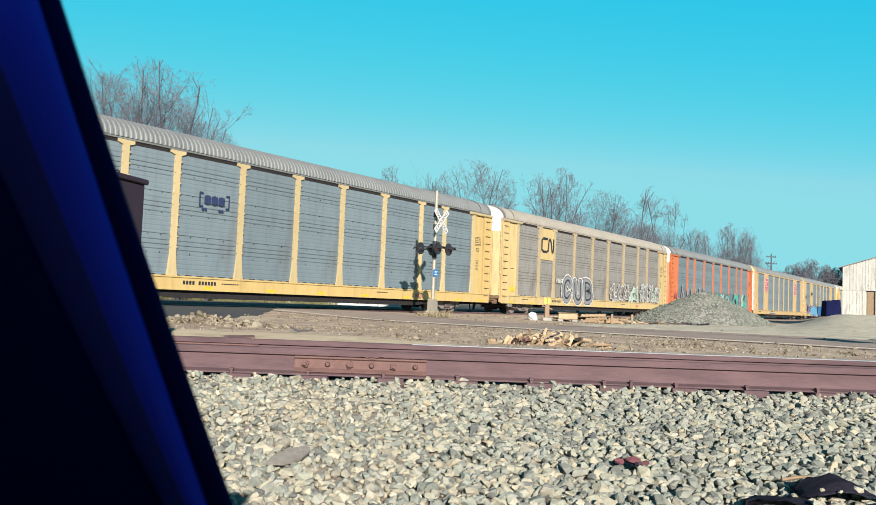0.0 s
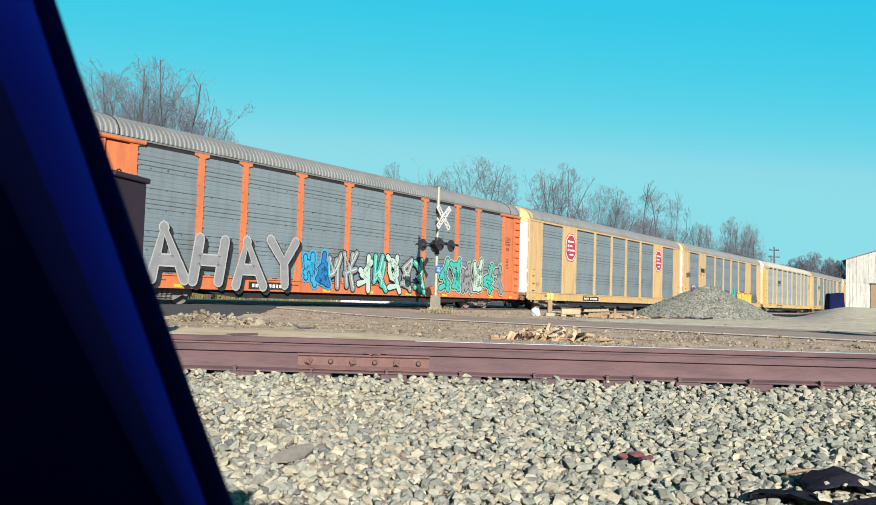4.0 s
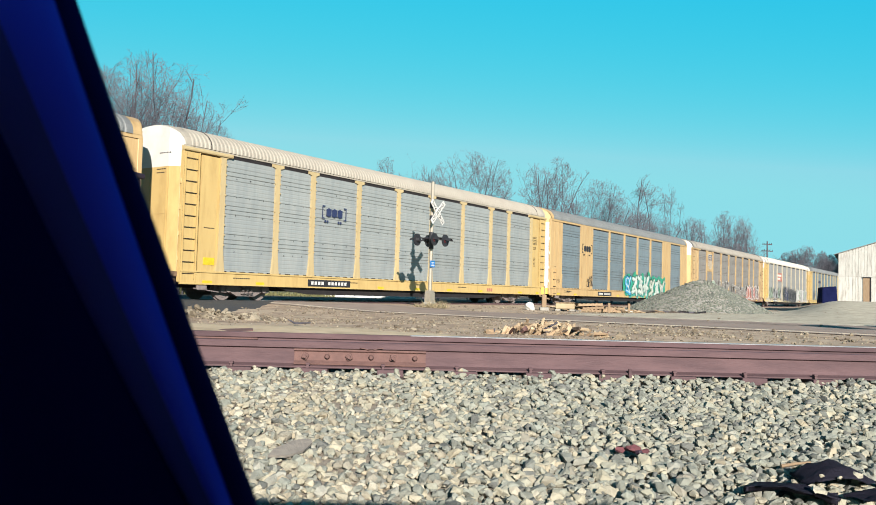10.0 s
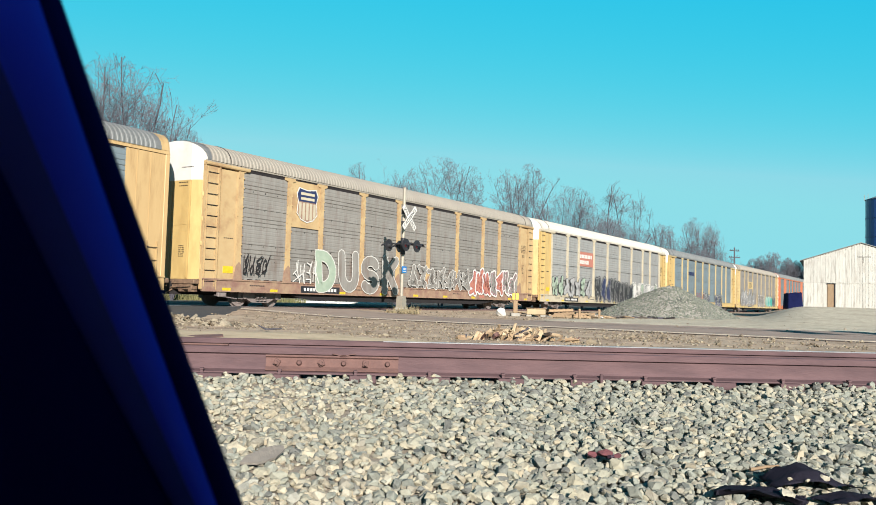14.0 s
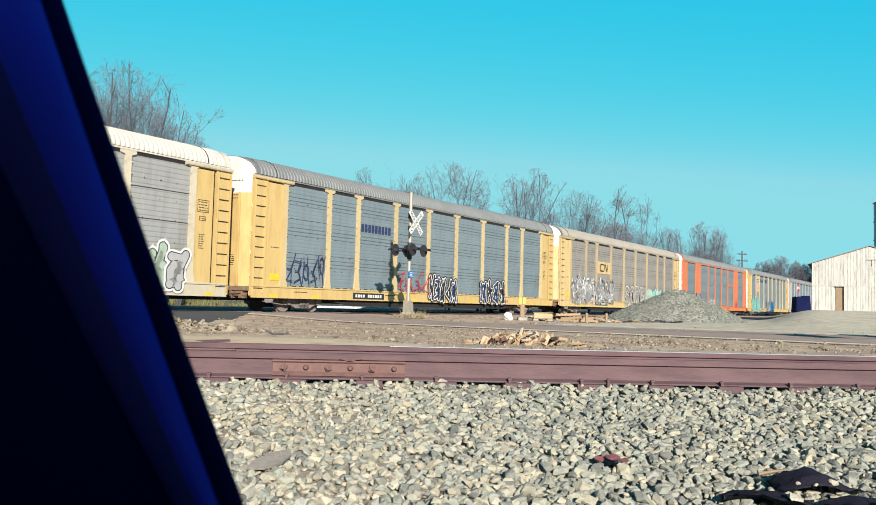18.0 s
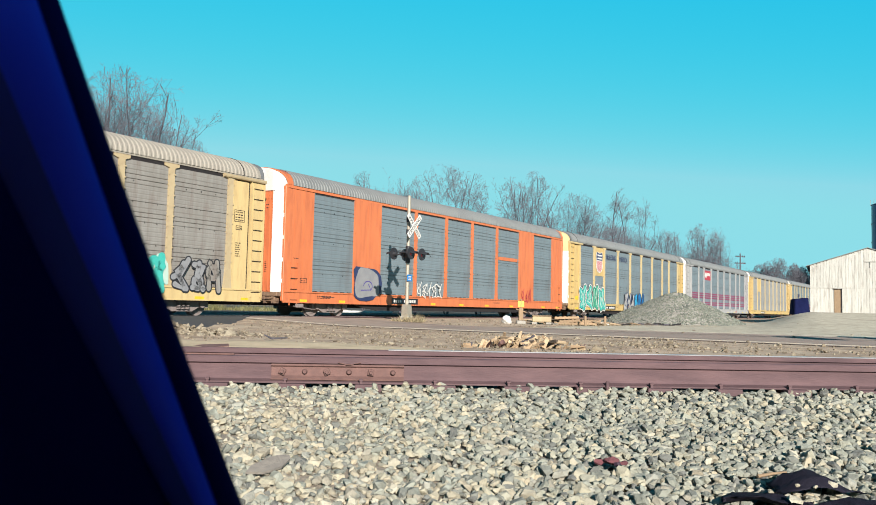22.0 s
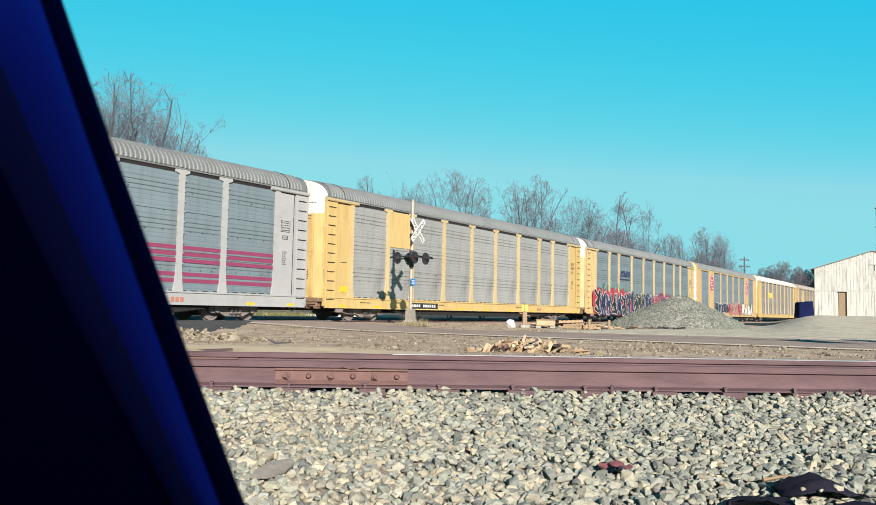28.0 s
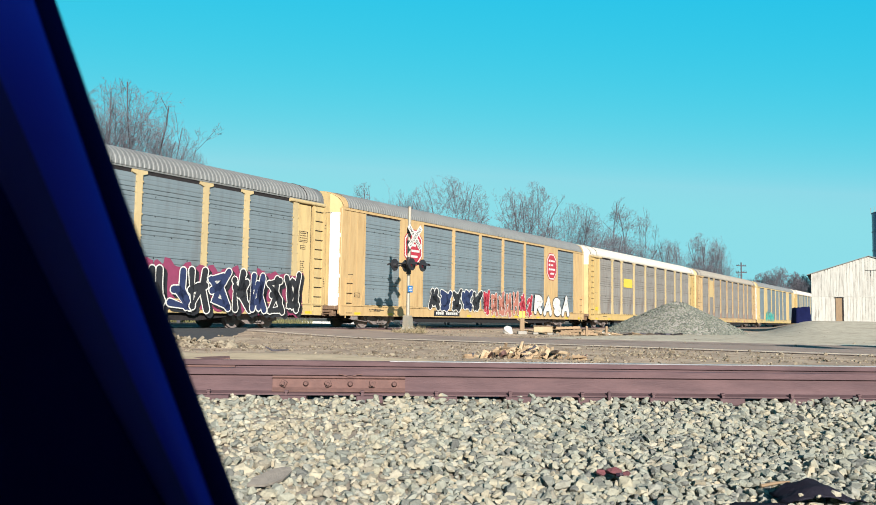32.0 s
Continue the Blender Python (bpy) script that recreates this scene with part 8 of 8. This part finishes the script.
    tagged(new("sandy_strip", mesh_np("sandy_strip", vs, fs, M["sand"], True)), "pale sandy dirt beside the near track", "sand", kind="structure")
    rs = np.random.RandomState(17)
    for x, y, r, h, lab in ((-5.3, 18.6, 1.3, 0.20, "low heap of pale rubble before the crossing"), (-4.0, 17.4, 0.9, 0.12, "small heap of clods on the dirt")):
        items = []
        for _ in range(420):
            a, q = rs.uniform(0, 6.28), rs.rand() ** 0.7
            items.append((r * q * math.cos(a), 0.7 * r * q * math.sin(a), h * (1 - q) * rs.uniform(0.3, 1.0), 0.038 * math.exp(rs.normal(0, 0.4))))
        t = thing("rubble_heap", pose(x, y, ground_z(x, y)), lab, "rubble heap")
        part("rubble", scatter("rubble", items, stone_variants(6, 40), M["clod"]), None, t)["kind"] = "stuff"
    t = thing("rusty_plate", pose(-2.75, 11.2, ground_z(-2.75, 11.2) + 0.05, 5, -3, 20), "flat rusty steel plate lying on the sand", "steel plate")
    bm = bmesh.new()
    bm_prism(bm, [(-0.3, -0.12), (0.05, -0.16), (0.28, -0.1), (0.3, 0.1), (-0.05, 0.15), (-0.26, 0.1)], 2, 0, 0.05)
    part("plate", bm, M["rust2"], t)
    # small stick by the rubber
    t = thing("stick", pose(1.60, 3.62, near_height(1.60, 3.62) + 0.045, 0, -3, 8), "short tan stick lying on crushed stone", "stick")
    bm = bmesh.new()
    bm_rod(bm, (-0.06, 0, 0), (0.02, 0.012, 0.004), 0.008, 0.007, 7)
    bm_rod(bm, (0.02, 0.012, 0.004), (0.08, -0.004, 0.010), 0.007, 0.004, 7)
    part("wood", bm, M["wood"], t)
    # fallen branch
    t = thing("fallen_branch", pose(-2.2, 15.2, -0.13, 0, 0, 0), "dark broken branch lying on the dirt", "branch")
    bm = bmesh.new()
    bm_rod(bm, (-0.5, 0.1, 0.08), (-0.35, 0, 0.02), 0.012, 0.02, 6)
    bm_rod(bm, (-0.35, 0, 0.02), (-0.05, -0.05, 0.04), 0.02, 0.01, 6)
    part("stick", bm, M["bark"], t)


def grass_tufts():
    """Dry grass: by the signal's foot and beyond the railway."""
    rs = np.random.RandomState(2)
    for name, key, spots, lab in (
            ("dry_grass", "straw", [(0.15, 33.0, 0.5, 260, 0.30), (-0.35, 32.9, 0.4, 160, 0.2), (8.5, 36.0, 2.2, 300, 0.12), (13, 40, 2.5, 300, 0.1)], "dry straw-coloured grass at the signal's foot"),
            ("far_grass", "grass", [(-17, 55, 4.5, 3000, 0.6), (-23, 54, 5.0, 2200, 0.6), (-10, 58, 3.0, 1200, 0.4)], "green and dry grass beyond the railway")):
        V, Fc = [], []
        for cx, cy, rad, n, h in spots:
            for _ in range(n):
                a, r = rs.uniform(0, 6.28), rad * math.sqrt(rs.rand())
                x, y = cx + r * math.cos(a), cy + r * math.sin(a)
                hh, w, b = h * rs.uniform(0.4, 1.2), 0.012 + 0.02 * (key == "grass"), rs.uniform(0, 6.28)
                z = max(ground_z(x, y), -0.15)
                lx, ly = rs.normal(0, 0.12), rs.normal(0, 0.12)
                k = len(V)
                V += [(x - w * math.cos(b), y - w * math.sin(b), z), (x + w * math.cos(b), y + w * math.sin(b), z), (x + lx, y + ly, z + hh)]
                Fc.append((k, k + 1, k + 2))
        tagged(new(name, mesh_np(name, V, Fc, M[key])), lab, "grass", kind="stuff")


def field():
    """Rough ground beyond the railway, its colour darkened for the train's shadow."""
    vs, fs = [], []
    for i in range(41):
        c = CENTRE + ALONG * (-120 + i * 22)
        for d in (-3.7, -9, -18, -40, -120):
            p = c + FACE * d
            vs.append((p.x, p.y, ground_z(p.x, p.y) + 0.06))
    for i in range(40):
        for j in range(4):
            k = i * 5 + j
            fs.append((k, k + 1, k + 6, k + 5))
    tagged(new("field", mesh_np("field", vs, fs, M["field"], True)), "rough grassy ground beyond the railway, darkened in colour for the train shadow", "field", kind="structure")


def pebbles():
    """Loose stones and clods on the dirt."""
    rs = np.random.RandomState(21)
    items = []
    while len(items) < 9000:
        y = 9.0 + 33 * rs.rand() ** 1.3
        x = y * rs.uniform(-0.36, 0.58)
        rd = (Vector((x, y, 0)) - ROAD0).dot(ROAD_N)
        tr = (Vector((x, y, 0)) - SIDE).dot(FACE)
        if -0.5 < rd < 5.4 or tr < 2:
            continue
        if noise.noise(Vector((x * 0.5, y * 0.35, 2))) < rs.uniform(-0.5, 0.35):
            continue
        s = 0.016 * math.exp(rs.normal(0, 0.45))
        items.append((x, y, ground_z(x, y) + 0.035 * noise.noise(Vector((x, y, 0)) * 0.55) + 0.02 * noise.noise(Vector((x, y, 0)) * 1.9) + s * 0.3, s))
    tagged(new("loose_stones", scatter("loose_stones", items, stone_variants(6, 31), M["clod"])), "loose stones and clods scattered on the dirt", "stones", kind="stuff")


def shadow_casters():
    """Two made-up plates on posts beside the road, out of sight, added to cast shadows across the asphalt."""
    for x, y, w, z0, z1, lab in ((12.8, 17.7, 1.1, 1.6, 2.45, "unseen plain plate on a slender post, added to cast a shadow"), (15.1, 17.9, 1.1, 1.05, 2.6, "unseen tall plain plate on a slender post, added to cast a shadow")):
        t = thing("shadow_caster", pose(x, y, -0.15, 0, 0, 10), lab, "road sign", "signs beside the road")
        bm = bmesh.new()
        bm_rod(bm, (0, 0, -0.2), (0, 0, z1 + 0.1), 0.028, seg=8)
        part("post", bm, M["alu"], t)
        bm = bmesh.new()
        bm_box(bm, -w / 2, w / 2, -0.05, -0.03, z0 + 0.15, z1 + 0.15, 0.006)
        part("plate", bm, M["alu"], t, "plain metal plate")


def far_barrier():
    """Low white rail seen under the cars."""
    t = thing("low_white_barrier", pose(-10.6, 60.0, -0.12, 0, 0, 2), "long low white barrier beyond the railway", "barrier")
    for i in range(13):
        if i in (2, 3):
            continue
        bm = bmesh.new()
        bm_box(bm, i * 0.75 - 0.4, i * 0.75 + 0.345, -0.12, 0.12, 0.0, 0.27, 0.04)
        part("section", bm, M["white"], t)


# ---------------------------------------------------------------- the viewer's own car
def car_pillar():
    """The dark blue window pillar of the parked car, close to the viewer."""
    a = Vector((-0.2476, 0.5, 0.7151))
    b = Vector((-0.1203, 0.5, 0.4083))
    d = (b - a).normalized()
    out = Vector((-d.z, 0, d.x))
    if out.x > 0:
        out = -out
    t = thing("car_pillar", pose(0, 0, 0), "dark blue window pillar of the parked car", "car pillar")

    def sheet(top, foot, y0, y1, material, name, label):
        """A rounded strip down the pillar; top and foot give its two edges there."""
        vs, fs = [], []
        N, K = 24, 14
        for i in range(N + 1):
            s = -0.10 + 1.35 * i / N
            bow = 0.0015 * (1 - (2 * s - 1) ** 2)
            w0, w1 = top[0] + (foot[0] - top[0]) * s, top[1] + (foot[1] - top[1]) * s
            for j in range(K):
                an = 2 * math.pi * j / K
                w = (w0 + w1) / 2 + (w1 - w0) / 2 * math.cos(an)
                y = (y0 + y1) / 2 + (y1 - y0) / 2 * math.sin(an)
                p = a + (b - a) * s + out * (w + bow)
                vs.append((p.x, p.y + y, p.z))
        for i in range(N):
            for j in range(K):
                fs.append((i * K + j, i * K + (j + 1) % K, (i + 1) * K + (j + 1) % K, (i + 1) * K + j))
        part(name, mesh_np(name, vs, fs, material, True), None, t, label)
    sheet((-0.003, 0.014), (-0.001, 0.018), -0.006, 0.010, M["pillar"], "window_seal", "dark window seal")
    # two lighter strips beside the dark trim carry the pillar's highlight in their colour
    sheet((0.004, 0.080), (0.008, 0.036), -0.008, 0.006, M["flange"], "pillar_flange", "dull blue pillar strip, edge of the painted highlight")
    sheet((0.006, 0.050), (0.011, 0.024), -0.010, 0.004, M["band"], "painted_flange", "bright blue pillar strip, highlight put into its colour")
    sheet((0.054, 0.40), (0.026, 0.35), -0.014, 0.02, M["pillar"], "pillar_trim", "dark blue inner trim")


def car_cabin():
    """The plain dark cabin that closes the place round and behind the viewer."""
    t = thing("parked_car", pose(0, 0, 0), "dark blue cabin of the parked car with an open side window", "car")
    # the unseen door header is cut short: it only keeps sun off the pillar's top
    for name, box, key in (("roof", (-1.3, 1.1, -1.15, 0.20, 0.76, 0.79), "pillar"), ("door_header", (-1.3, -0.18, 0.20, 0.38, 0.76, 0.79), "pillar"), ("far_door", (-1.3, 1.1, -1.2, -1.15, -0.35, 0.36), "pillar"),
                           ("near_door", (-1.3, 1.1, 0.20, 0.28, -0.38, 0.30), "pillar"), ("front_bulkhead", (-1.35, -1.3, -1.2, 0.28, -0.38, 0.79), "pillar"),
                           ("seat_back", (1.1, 1.2, -1.2, 0.28, -0.38, 0.79), "rubber"), ("cabin_floor", (-1.3, 1.1, -1.15, 0.20, -0.42, -0.38), "rubber")):
        bm = bmesh.new()
        bm_box(bm, *box, 0.01)
        part(name, bm, M[key], t)
    for x in (-0.9, 0.8):
        for y in (-1.0, 0.12):
            bm = bmesh.new()
            bm_rod(bm, (x, y - 0.09, -0.36), (x, y + 0.09, -0.36), 0.27, seg=24)
            part("wheel", bm, M["rubber"], t)


ground()
road()
near_track()
ballast()
train_track()
CARS = train()
crossing_signal()
trees()
barn()
silo()
tarp_heap()
utility_pole()
gravel_pile()
wood_heap()
clutter()
grass_tufts()
field()
pebbles()
far_barrier()
shadow_casters()
car_pillar()
car_cabin()


def motions():
    """The train rolls past; its wheels turn with it."""
    for n, car in CARS.items():
        walk(car, [(0.8 * k, car_pose(n, 0.8 * k)) for k in range(41)])
    for kind in (0, 1):
        same = [w for k, w in WHEELS if k == kind]
        first = same[0]
        rows = []
        for i in range(961):
            t = i / FPS
            run = V0 * t + A0 * t * (t - 32.0)
            rows.append((t, Matrix.Translation((-0.88 if kind == 0 else 0.88, 0, 0.42)) @ Matrix.Rotation(-run / 0.42, 4, "Y")))
        walk(first, rows)
        for w in same[1:]:
            w.rotation_mode = "QUATERNION"
            w.animation_data_create()
            w.animation_data.action = first.animation_data.action
            w.animation_data.action_slot = first.animation_data.action_slot


motions()
